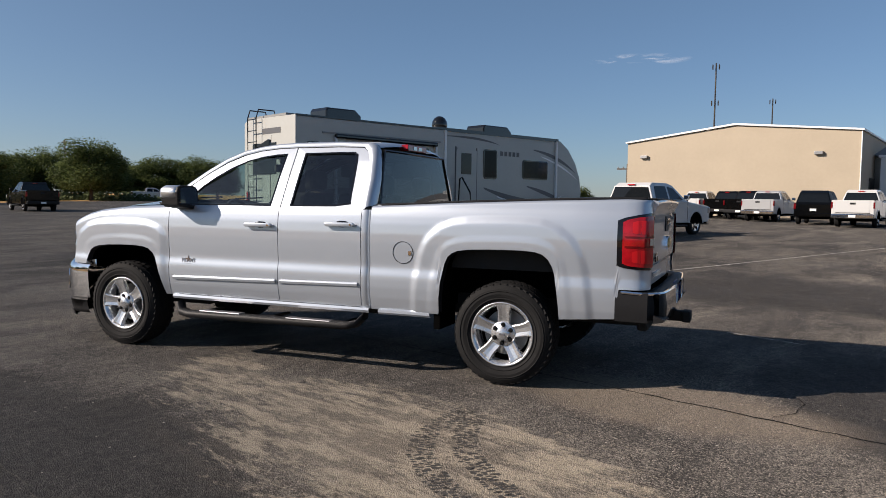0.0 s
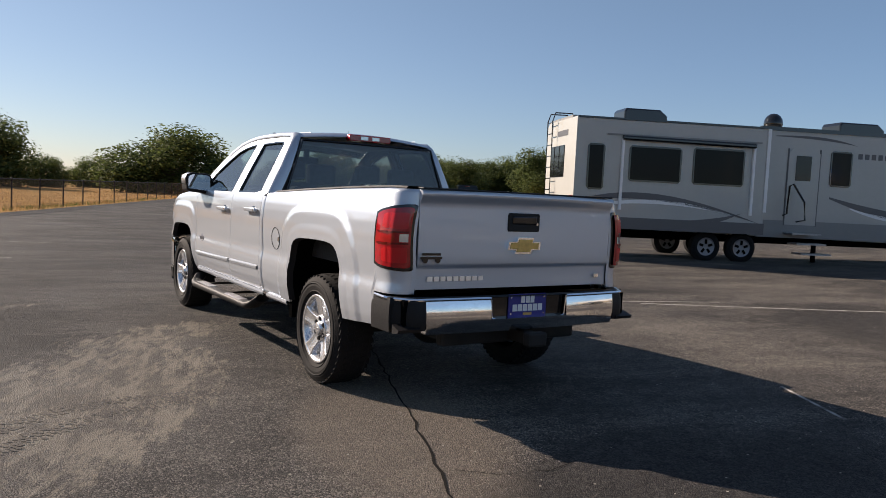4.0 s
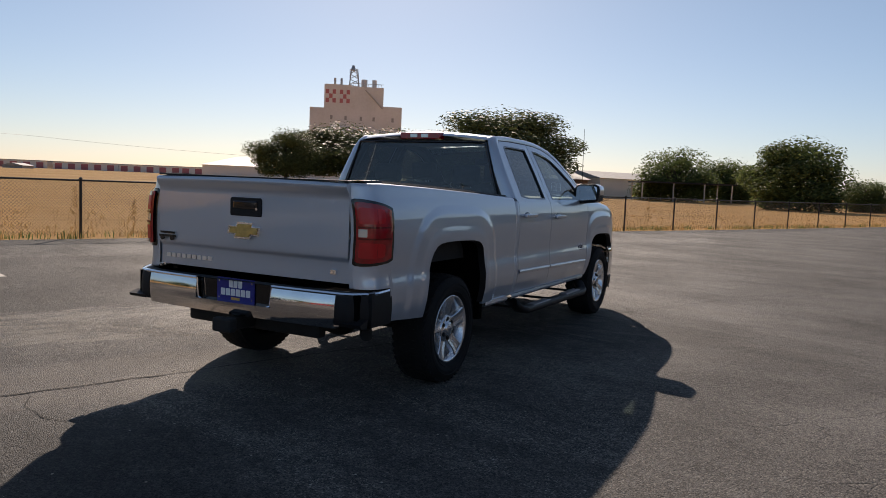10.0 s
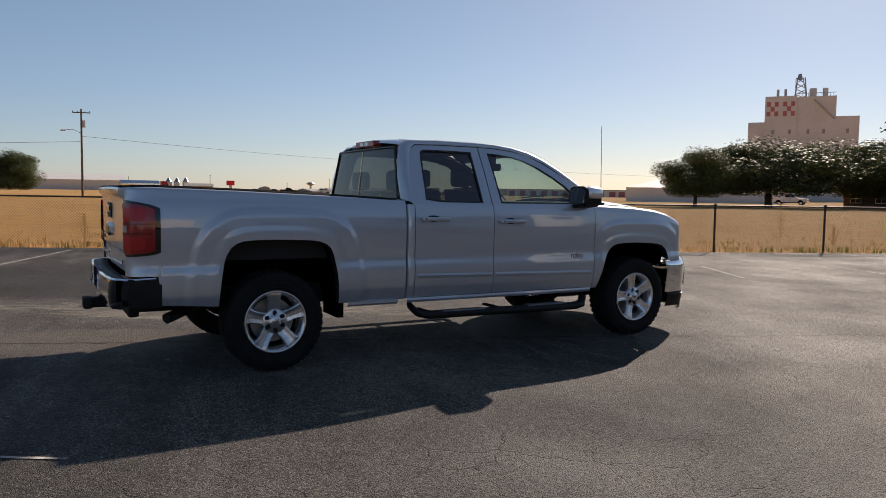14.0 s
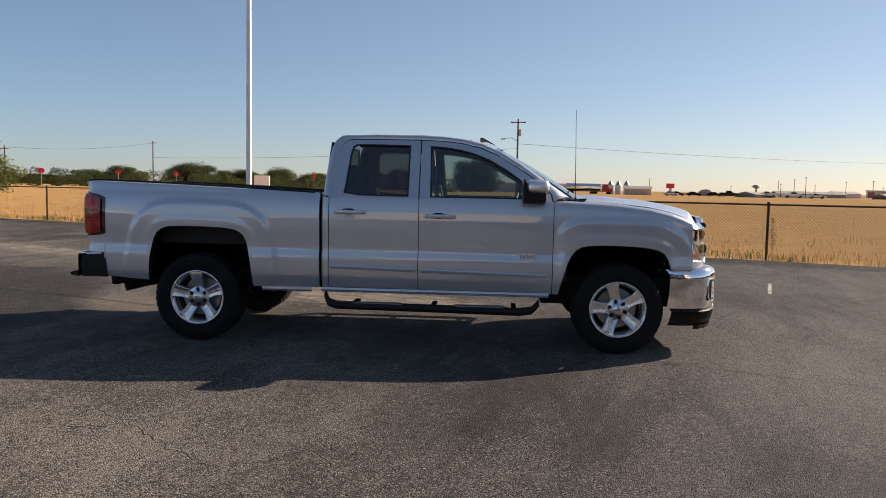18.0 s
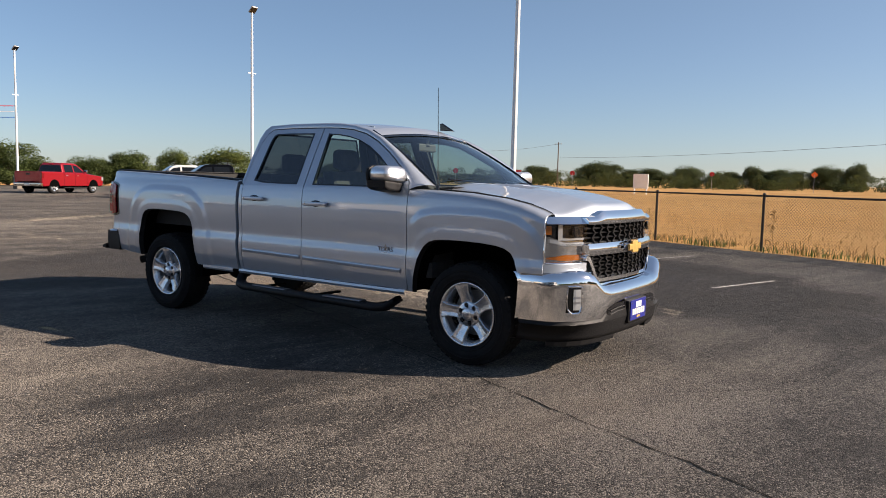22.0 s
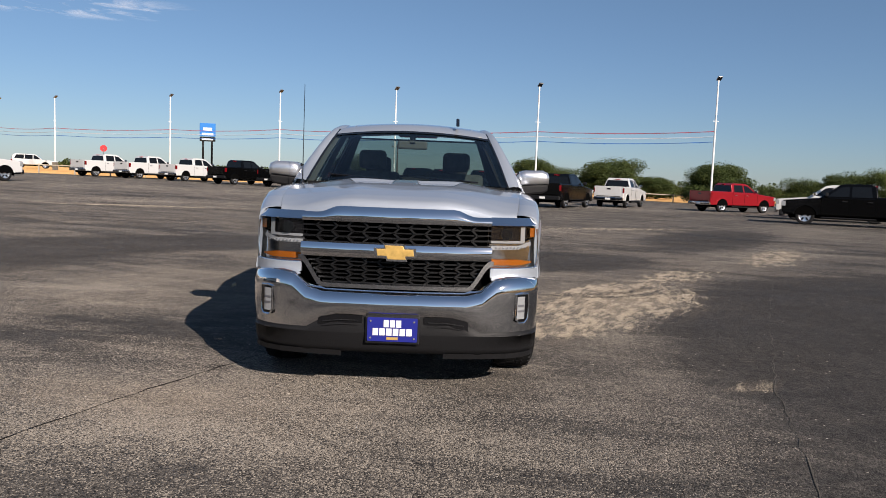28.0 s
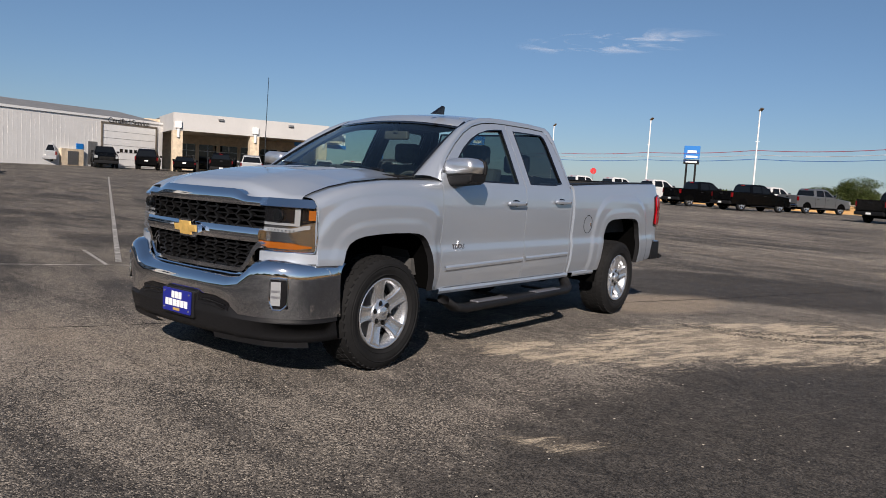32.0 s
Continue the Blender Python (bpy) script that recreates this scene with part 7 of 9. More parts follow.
def far_vehicle(kind, paint, name, label, m, dual=False):
    cat = {"pickup": "truck", "suv": "car", "sedan": "car"}[kind]
    w = thing(name, label, cat, "parked vehicles on the lot", at=m)
    r = 0.4 if kind != "sedan" else 0.34
    if kind == "pickup":
        yf, yr, L0, L1, deck, top = 1.85, -1.85, -2.9, 2.85, 1.3, 1.92
        low = [(L1, 0.5), (L1, 0.9), (L1 - 0.06, 1.1), (1.35, 1.25), (1.2, deck), (-0.95, deck), (-1.0, 1.36), (L0, 1.36), (L0, 0.62), (L0 + 0.05, 0.5)]
        cab = [(1.28, 1.28), (0.5, 1.86), (0.2, top), (-0.75, top), (-0.95, 1.8), (-1.02, 1.28)]
        wins = ([(0.98, 1.33), (0.5, 1.74), (0.12, 1.8), (0.12, 1.33)], [(0.02, 1.33), (0.02, 1.8), (-0.72, 1.8), (-0.8, 1.33)])
    elif kind == "suv":
        yf, yr, L0, L1, deck, top = 1.5, -1.5, -2.5, 2.45, 1.15, 1.88
        low = [(L1, 0.45), (L1, 0.95), (L1 - 0.1, 1.08), (1.15, 1.18), (-2.4, 1.2), (L0, 1.1), (L0, 0.55), (L0 + 0.05, 0.45)]
        cab = [(1.2, 1.14), (0.45, 1.76), (0.1, top - 0.02), (-2.0, top), (-2.3, 1.75), (-2.46, 1.14)]
        wins = ([(0.95, 1.2), (0.45, 1.66), (0.1, 1.76), (0.1, 1.2)], [(0.02, 1.2), (0.02, 1.76), (-0.9, 1.77), (-0.95, 1.2)], [(-1.03, 1.2), (-1.0, 1.77), (-1.9, 1.75), (-2.15, 1.25)])
    else:
        yf, yr, L0, L1, deck, top = 1.4, -1.35, -2.35, 2.35, 0.95, 1.43
        low = [(L1, 0.35), (L1, 0.65), (L1 - 0.15, 0.8), (1.0, 0.95), (-1.6, 0.98), (L0 + 0.1, 1.0), (L0, 0.9), (L0, 0.45), (L0 + 0.05, 0.35)]
        cab = [(1.1, 0.93), (0.3, 1.38), (0.0, top), (-0.9, top), (-1.2, 1.36), (-1.85, 0.95)]
        wins = ([(0.8, 0.98), (0.25, 1.31), (-0.05, 1.36), (-0.08, 0.98)], [(-0.16, 0.98), (-0.13, 1.36), (-0.9, 1.35), (-1.3, 1.0)])
    chrome = DULLCHROME if paint is not CARBLACK else BLACKPL
    part("body", prismbm(low + [(L0 + 0.12, 0.45)] + [(y, max(0.42, z)) for y, z in reversed(arc(yr, r + 0.08, r, 0))] + [(y, max(0.42, z)) for y, z in reversed(arc(yf, r + 0.08, r, 0))], "x", -0.97, 0.97, 0.05), paint, w)
    for sx in (1, -1):
        if kind == "pickup":
            for y, z0, z1 in ((1.22, 0.55, 1.3), (0.07, 0.5, 1.3), (-0.97, 0.5, 1.34)):
                part("door_seam", boxbm(*sorted((sx * 0.966, sx * 0.974)), y - 0.008, y + 0.008, z0, z1), LINER, w)
            for y in (0.28, -0.72):
                part("door_handle", boxbm(*sorted((sx * 0.96, sx * 1.0)), y - 0.11, y + 0.11, 1.1, 1.14, bevel=0.008), chrome, w)
            part("running_board", boxbm(*sorted((sx * 0.88, sx * 1.02)), -1.0, 1.2, 0.34, 0.4, bevel=0.02), BLACKPL, w)
        for yc in (yf, yr):
            part("wheel_well", prismbm(arc(yc, r + 0.078, r, 0, 12), "x", sx * 0.55, sx * 0.969), LINER, w)
            part("arch_flare", prismbm(arc(yc, r + 0.15, r, 0, 12) + list(reversed(arc(yc, r + 0.08, r, 0, 12))), "x", sx * 0.96, sx * 0.99, 0.008), paint, w)
    if kind == "pickup":
        part("tailgate", boxbm(-0.76, 0.76, L0 - 0.012, L0 + 0.01, 0.74, 1.33, bevel=0.01), paint, w)
        part("tailgate_handle", boxbm(-0.13, 0.13, L0 - 0.02, L0, 1.14, 1.24, bevel=0.01), BLACKPL, w)
        part("tailgate_seam", boxbm(-0.78, 0.78, L0 - 0.004, L0 + 0.01, 0.70, 0.735), LINER, w)
        part("step_pad", boxbm(-0.9, 0.9, L0 - 0.11, L0 + 0.05, 0.655, 0.675), BLACKPL, w)
        part("cargo_lamp", boxbm(-0.14, 0.14, -0.99, -0.9, 1.82, 1.86), REDLENS, w)
    part("cab", taper(prismbm(cab, "x", -0.9, 0.9, 0.04), deck, top, 0.24), paint, w)
    part("floor", boxbm(-0.7, 0.7, L0 + 0.3, L1 - 0.3, 0.3, 0.8), LINER, w)
    for pts in wins:
        side_glass(w, pts, 0.9, deck, 0.9 * 0.76, top)
    fx = [(cab[0], cab[1]), (cab[-1], cab[-2])]
    for i, (lo, hi) in enumerate(fx):
        s = 1 if i == 0 else -1
        t0, t1 = 0.12, 0.92
        a = (lo[0] + (hi[0] - lo[0]) * t0 + s * 0.012, lo[1] + (hi[1] - lo[1]) * t0 + 0.008)
        b = (lo[0] + (hi[0] - lo[0]) * t1 + s * 0.012, lo[1] + (hi[1] - lo[1]) * t1 + 0.008)
        wa, wb = 0.9 * (1 - 0.24 * (a[1] - deck) / (top - deck)) - 0.07, 0.9 * (1 - 0.24 * (b[1] - deck) / (top - deck)) - 0.07
        part("windscreen" if i == 0 else "rear_window", grid_bm([[(-wa, *a), (wa, *a)], [(-wb, *b), (wb, *b)]]), CARGLASS, w)
    part("rear_bumper", boxbm(-0.96, 0.96, L0 - 0.12, L0 + 0.1, 0.45, 0.66 if kind != "sedan" else 0.6, bevel=0.04), chrome if kind == "pickup" else paint, w)
    part("front_bumper", boxbm(-0.96, 0.96, L1 - 0.1, L1 + 0.1, 0.38, 0.66, bevel=0.05), chrome if kind == "pickup" else paint, w)
    part("grille", boxbm(-0.6, 0.6, L1 - 0.05, L1 + 0.03, 0.68, 0.98 if kind != "sedan" else 0.76), GLOSSBLACK, w)
    tz0, tz1 = (0.95, 1.26) if kind == "pickup" else (0.85, 1.15) if kind == "suv" else (0.7, 0.88)
    for sx in (1, -1):
        a, b = sorted((sx * (0.905 if kind == "pickup" else 0.86), sx * 0.982))
        part("tail_lamp", boxbm(a, b, L0 - 0.015, L0 + 0.16, tz0, tz1, bevel=0.015), DARKRED, w, "red tail lamp")
        a, b = sorted((sx * 0.7, sx * 0.985))
        part("headlamp", boxbm(a, b, L1 - 0.16, L1 + 0.02, tz0 - 0.12, tz1 - 0.2 if kind != "sedan" else tz1 - 0.08, bevel=0.015), LENSCLEAR, w, "clear headlamp")
        a, b = sorted((sx * 0.93, sx * 1.14))
        part("mirror", boxbm(a, b, (cab[0][0] - 0.32), (cab[0][0] - 0.2), deck + 0.03, deck + 0.2, bevel=0.03), paint if kind != "pickup" else chrome, w)
        for y in (yf, yr):
            car_wheel(w, sx, y, r)
        if dual:
            part("fender_flare", prismbm(arc(yr, r + 0.2, r, 0, 10) + list(reversed(arc(yr, r + 0.08, r, 0, 10))), "x", sx * 0.95, sx * 1.14, 0.02), paint, w)
    part("rear_plate", boxbm(-0.16, 0.16, L0 - (0.13 if kind == "pickup" else 0.02), L0 - (0.12 if kind == "pickup" else 0.01), 0.5 if kind == "pickup" else 0.75, 0.62 if kind == "pickup" else 0.88), WHITE, w)
    return w


MADE = {}
LABELS = {"pickup": "pickup truck parked on the lot", "suv": "sport utility car parked on the lot", "sedan": "low car parked on the lot"}


def park(kind, colour, x, y, hx, hy, label=""):
    paint = {"white": CARWHITE, "black": CARBLACK, "red": CARRED, "grey": CARGREY, "silver": CARSILVER, "yellow": CARYELLOW}[colour]
    m = pose(x, y, gz(x, y), 0, 0, math.degrees(math.atan2(-hx, hy)))
    name = {"pickup": "parked_pickup", "suv": "parked_suv", "sedan": "parked_car"}[kind]
    lab = label or colour + " " + LABELS[kind]
    if (kind, colour) in MADE:
        o = copy_thing(MADE[kind, colour], m)
        o["label"] = lab
    else:
        o = MADE[kind, colour] = far_vehicle(kind, paint, name, lab, m)
    return o


H = (-0.48, -0.87)
for kind, colour, x, y, hx, hy in (
        ("pickup", "white", 29.0, -58.4, *H), ("pickup", "white", 25.1, -57.9, *H), ("pickup", "white", 20.7, -56.3, *H), ("pickup", "black", 15.9, -53.5, *H), ("pickup", "black", 11.6, -52.0, *H),
        ("pickup", "black", -7.2, -36.4, *H), ("pickup", "white", -12.3, -43.3, *H), ("pickup", "red", -19.9, -43.4, -0.9, -0.4), ("pickup", "black", -19.0, -27.0, 0.86, -0.45), ("pickup", "white", -21.3, -32.85, 0.86, -0.42), ("pickup", "black", -24.2, -36.9, 0.86, -0.42),
        ("pickup", "grey", 8.8, -59.0, *H), ("pickup", "white", 14.0, -67.0, *H), ("pickup", "black", 1.4, -46.8, *H), ("pickup", "black", -3.1, -40.0, *H), ("pickup", "black", -0.6, -47.2, *H), ("pickup", "white", -6.0, -48.8, *H),
        ("suv", "white", 54.7, -93.7, -0.9, -0.4), ("pickup", "white", 39.6, -38.8, 0.68, -0.73), ("pickup", "white", 37.6, -41.0, 0.68, -0.73),
        ("pickup", "white", 54.0, -0.2, 0.95, -0.3), ("pickup", "black", 51.8, -2.4, 0.95, -0.3), ("pickup", "silver", 46.2, -4.9, 0.95, -0.3), ("suv", "black", 41.9, -7.3, 0.97, -0.2), ("pickup", "white", 38.9, -9.2, 0.95, -0.3), ("pickup", "black", 30.5, 41.5, 0.45, 0.9), ("pickup", "white", 81.2, 78.8, 0.75, -0.65), ("sedan", "yellow", 30.8, 61.6, 0.35, 0.93), ("pickup", "black", 49.0, -3.8, 0.95, -0.3),
        ("suv", "black", 60.5, -33.1, 0.8, -0.55), ("sedan", "black", 57.8, -35.2, 0.8, -0.55), ("pickup", "black", 54.6, -36.8, 0.8, -0.55), ("suv", "silver", 53.4, -39.2, 0.8, -0.55), ("suv", "black", 51.4, -41.7, 0.8, -0.55), ("suv", "white", 49.3, -44.3, 0.8, -0.55), ("suv", "silver", 67.0, -22.9, 0.9, -0.4), ("suv", "silver", 65.6, -26.0, 0.9, -0.4), ("pickup", "black", 61.3, -29.3, -0.9, 0.4),
        ("pickup", "white", -81.4, 117.5, 0.9, 0.4)):
    park(kind, colour, x, y, hx, hy)
ram = far_vehicle("pickup", CARWHITE, "dual_wheel_pickup", "white dual-wheel pickup truck hitched to the trailer", pose(23.9, 0.2, gz(23.9, 0.2), 0, 0, -113.5), True)
ram.scale = (1.06, 1.13, 1.05)
ram = far_vehicle("pickup", CARWHITE, "dual_wheel_pickup", "white heavy pickup truck towing a flatbed trailer", pose(26.6, -34.4, gz(26.6, -34.4), 0, 0, 155), True)
ram.scale = (1.05, 1.1, 1.04)

# flatbed trailer with a generator box behind the heavy pickup
tx, ty = 30.5, -29.2
fb = thing("flatbed_trailer", "black flatbed trailer behind a white truck", "trailer", at=pose(tx, ty, gz(tx, ty), 0, 0, 155))
part("deck", boxbm(-1.1, 1.1, -3.4, 2.6, 0.72, 0.86), BLACKPL, fb)
part("drawbar", prismbm([(-1.0, 2.6), (1.0, 2.6), (0.1, 4.2), (-0.1, 4.2)], "z", 0.6, 0.75), BLACKPL, fb)
for sx in (1, -1):
    for y in (-0.6, 0.5):
        car_wheel(fb, sx, y, 0.38)
    part("mudguard", boxbm(min(sx * 0.75, sx * 1.08), max(sx * 0.75, sx * 1.08), -1.15, 1.05, 0.8, 0.87, bevel=0.03), WHITE, fb)
for sx in (-0.4, 0.4):
    part("gooseneck_rail", tube(bmesh.new(), [(sx, 2.1, 0.8), (sx, 2.25, 1.75), (sx, 2.6, 2.05), (sx, 3.9, 2.0), (sx * 0.6, 4.7, 1.6), (sx * 0.4, 4.95, 1.3)], 0.09, 6), CARGREY, fb, "dark gooseneck arch")
part("gooseneck_plate", boxbm(-0.4, 0.4, 2.2, 2.9, 1.0, 1.9, bevel=0.03), BLACKPL, fb)
part("side_rail", boxbm(-1.12, -1.06, -3.4, 2.6, 0.86, 1.0), CARGREY, fb)
part("side_rail", boxbm(1.06, 1.12, -3.4, 2.6, 0.86, 1.0), CARGREY, fb)
gen = thing("equipment_box", "dark grey equipment box on the trailer end", "box", at=pose(33.2, -31.2, gz(33.2, -31.2), 0, 0, 155))
part("housing", boxbm(-0.75, 0.75, -0.55, 0.55, 0.0, 1.55, bevel=0.05), CARGREY, gen)
part("vent", boxbm(-0.5, 0.5, -0.58, -0.54, 0.7, 1.3), GLOSSBLACK, gen)


# ---- travel trailer ----
rv = thing("travel_trailer", "grey travel trailer with dark windows and swoosh stripes", "trailer", at=pose(9.4, 6.7, gz(9.4, 6.7), 0, 0, -25.5))
# main shell, its nose rounded off
shell = [(0.02, 0.75), (11.35, 0.62), (11.72, 1.1), (11.8, 1.7), (11.7, 2.2), (11.45, 2.7), (11.05, 3.15), (10.6, 3.42), (10.3, 3.46), (0.02, 3.4)]
body = part("shell", prismbm(shell, "y", 0.42, 2.55, 0.03), RVWHITE, rv, "off-white trailer shell")
part("slide_out", boxbm(0.0, 4.88, 0.0, 0.5, 0.74, 3.36, bevel=0.02), RVWHITE, rv, "slide-out room side")
part("slide_top", boxbm(-0.02, 4.9, -0.02, 0.5, 3.36, 3.4), GLOSSBLACK, rv)
part("slide_trim", boxbm(4.84, 4.92, -0.025, 0.44, 1.3, 3.36), WHITE, rv)
part("slide_face_frame", boxbm(0.72, 4.7, -0.022, 0.0, 2.98, 3.02), RVGREY, rv)
part("lower_skirt", boxbm(4.95, 11.3, 0.405, 0.44, 0.68, 1.12), RVGREY, rv, "grey lower skirt")
part("roof_edge", boxbm(4.9, 10.45, 0.39, 0.5, 3.38, 3.48), GLOSSBLACK, rv, "rolled black awning")
part("roof_cap", boxbm(0.0, 10.3, 0.5, 2.5, 3.4, 3.46), RVGREY, rv)


def rv_window(x0, x1, z0, z1, y):
    fr = part("window", prismbm([(x0 + 0.06, z0), (x1 - 0.06, z0), (x1, z0 + 0.06), (x1, z1 - 0.06), (x1 - 0.06, z1), (x0 + 0.06, z1), (x0, z1 - 0.06), (x0, z0 + 0.06)], "y", y - 0.02, y + 0.01), GLOSSBLACK, rv, "dark framed window")
    part("pane", boxbm(x0 + 0.04, x1 - 0.04, y - 0.024, y - 0.018, z0 + 0.04, z1 - 0.04), RVGLASS, fr)


rv_window(0.26, 0.68, 1.66, 2.76, 0.0)
rv_window(1.3, 2.63, 1.9, 2.76, 0.0)
rv_window(2.93, 4.27, 1.9, 2.8, 0.0)
rv_window(6.86, 7.46, 2.04, 2.95, 0.42)
rv_window(8.66, 9.92, 2.08, 2.7, 0.42)
part("slide_awning", cylbm((1.1, -0.06, 2.93), (4.5, -0.06, 2.91), 0.06, seg=10), GLOSSBLACK, rv)
for x in (1.12, 4.5):
    part("awning_arm", boxbm(x - 0.03, x + 0.03, -0.06, 0.0, 1.2, 2.9), WHITE, rv)
for x in (4.98, 10.35):
    part("awning_arm", boxbm(x - 0.04, x + 0.04, 0.36, 0.42, 1.3, 3.4), WHITE, rv)
door = part("entry_door", prismbm([(5.7, 1.02), (6.55, 1.02), (6.55, 2.85), (6.47, 2.95), (5.78, 2.95), (5.7, 2.85)], "y", 0.395, 0.425), RVWHITE, rv, "entry door with dark window")
part("door_seam", boxbm(5.67, 5.7, 0.4, 0.425, 1.0, 2.96), RVDARK, door)
part("door_seam", boxbm(6.55, 6.58, 0.4, 0.425, 1.0, 2.96), RVDARK, door)
part("door_window", boxbm(5.9, 6.32, 0.385, 0.4, 2.15, 2.78, bevel=0.005), CARGLASS, door)
part("grab_rail", tube(bmesh.new(), [(5.62, 0.36, 1.25), (5.62, 0.2, 1.3), (5.62, 0.15, 2.0), (5.75, 0.2, 2.05), (6.05, 0.15, 1.6), (6.1, 0.15, 1.15), (5.95, 0.3, 1.1)], 0.025, 6), GLOSSBLACK, rv, "black folding grab rail")
for k in range(3):
    part("entry_step", boxbm(5.7, 6.5, 0.02 - 0.22 * k, 0.4 - 0.2 * k, 0.78 - 0.24 * k, 0.82 - 0.24 * k), GALV, rv)


def swoosh(pts, y, th, material):
    """A curved tapering stripe lying on the side."""
    top, low = [], []
    n = len(pts)
    for i, (x, z) in enumerate(pts):
        w = th * math.sin(math.pi * (0.08 + 0.92 * i / (n - 1)))
        top.append((x, z + w / 2))
        low.append((x, z - w / 2))
    part("stripe", prismbm(top + low[::-1], "y", y - 0.006, y), material, rv, "dark curved stripe")


def curve_pts(p0, p1, p2, n=14):
    return [((1 - t) ** 2 * p0[0] + 2 * t * (1 - t) * p1[0] + t * t * p2[0], (1 - t) ** 2 * p0[1] + 2 * t * (1 - t) * p1[1] + t * t * p2[1]) for t in spread(0, 1, n)]


part("lower_band", boxbm(0.0, 4.9, -0.012, 0.0, 0.74, 1.02), RVDARK, rv, "dark grey lower skirt")
swoosh(curve_pts((0.0, 1.35), (1.8, 1.9), (4.8, 1.0)), 0.0, 0.16, RVDARK)
swoosh(curve_pts((0.3, 1.25), (2.2, 1.65), (4.2, 1.15)), 0.0, 0.1, WHITE)
swoosh(curve_pts((1.3, 0.95), (3.0, 0.75), (4.3, 1.25)), 0.0, 0.18, RVDARK)
swoosh(curve_pts((6.9, 1.75), (9.0, 1.15), (10.4, 1.35)), 0.42, 0.2, RVDARK)
swoosh(curve_pts((7.5, 1.5), (9.3, 0.95), (10.8, 1.6)), 0.42, 0.12, WHITE)
swoosh(curve_pts((8.9, 1.85), (10.2, 1.6), (11.4, 1.15)), 0.42, 0.14, RVDARK)
swoosh(curve_pts((9.2, 3.05), (10.6, 2.9), (11.45, 2.35)), 0.42, 0.12, RVDARK)
swoosh(curve_pts((9.6, 2.85), (10.8, 2.6), (11.6, 2.1)), 0.42, 0.07, WHITE)
swoosh(curve_pts((5.3, 3.25), (6.8, 3.3), (7.6, 3.1)), 0.42, 0.07, RVDARK)
for k in range(5):
    part("name_letter", boxbm(7.62 + k * 0.19, 7.74 + k * 0.19, 0.412, 0.42, 2.78, 2.92), RVDARK, rv)
# rear wall
part("rear_wall", prismbm([(0.0, 0.74), (2.55, 0.74), (2.55, 3.3), (2.4, 3.4), (0.0, 3.38)], "x", -0.04, 0.02), RVWHITE, rv, "cream rear wall")
rw = part("rear_window", boxbm(-0.055, -0.035, 0.9, 2.1, 1.95, 2.75, bevel=0.006), CARGLASS, rv)
part("rear_letters", boxbm(-0.048, -0.038, 0.7, 1.6, 2.98, 3.12), RVDARK, rv)
for y in (0.15, 2.35):
    part("tail_lamp", boxbm(-0.07, -0.03, y - 0.06, y + 0.06, 1.2, 1.5), REDLENS, rv)
lad = part("ladder", tube(bmesh.new(), [(-0.15, 1.7, 0.85), (-0.17, 1.7, 3.4), (-0.1, 1.7, 3.62), (0.35, 1.7, 3.62), (0.4, 1.7, 3.45)], 0.018, 6), GLOSSBLACK, rv, "black roof ladder")
part("ladder_side", tube(bmesh.new(), [(-0.15, 2.15, 0.85), (-0.17, 2.15, 3.4), (-0.1, 2.15, 3.62), (0.35, 2.15, 3.62), (0.4, 2.15, 3.45)], 0.018, 6), GLOSSBLACK, lad)
for k in range(9):
    part("rung", cylbm((-0.16, 1.7, 1.05 + 0.29 * k), (-0.16, 2.15, 1.05 + 0.29 * k), 0.014, seg=6), GLOSSBLACK, lad)
for x0, x1 in ((1.5, 2.65), (7.45, 8.75)):
    part("air_conditioner", prismbm([(x0, 3.44), (x1, 3.44), (x1, 3.62), (x1 - 0.2, 3.78), (x0 + 0.05, 3.78), (x0, 3.7)], "y", 1.0, 1.8, 0.04), GLOSSBLACK, rv, "black roof air conditioner")
bm = bmesh.new()
bmesh.ops.create_uvsphere(bm, u_segments=16, v_segments=8, radius=0.24, matrix=Matrix.Translation((5.55, 1.0, 3.62)) @ Matrix.Diagonal((1, 1, 1.1, 1)))
part("antenna_dome", bm, GLOSSBLACK, rv, "black antenna dome", smooth=True)
for sy in (0.15, 2.4):
    for x in (3.55, 4.5):
        wh = part("wheel", lathe([(-0.2, 0.22), (0, 0.23), (0.01, 0.3), (-0.03, 0.38), (-0.2, 0.38)], 24, 1), RUBBER, rv)
        wh.matrix_basis = pose(x, sy + 0.1, 0.38, 0, 0, -90)
        part("rim", lathe([(-0.02, 0.0), (-0.01, 0.2), (0.004, 0.23)], 18, 1), ALLOYDARK, wh)
        for k in range(5):
            bm = boxbm(-0.01, 0.002, -0.03, 0.03, 0.07, 0.18)
            bmesh.ops.transform(bm, matrix=Matrix.Rotation(2 * math.pi * k / 5, 4, "X"), verts=bm.verts)
            part("spoke_gap", bm, LINER, wh)
part("chassis", boxbm(0.3, 11.2, 0.7, 2.2, 0.5, 0.76), LINER, rv)
part("rear_box", boxbm(0.25, 0.95, 0.15, 0.9, 0.55, 0.76), GLOSSBLACK, rv)
part("tongue", prismbm([(11.2, 0.6), (11.2, 2.4), (12.9, 1.55), (12.9, 1.4)], "z", 0.52, 0.64), LINER, rv)
for x in (6.8, 9.6):
    part("stabiliser", boxbm(x - 0.04, x + 0.04, 0.7, 0.8, 0.05, 0.6), LINER, rv)


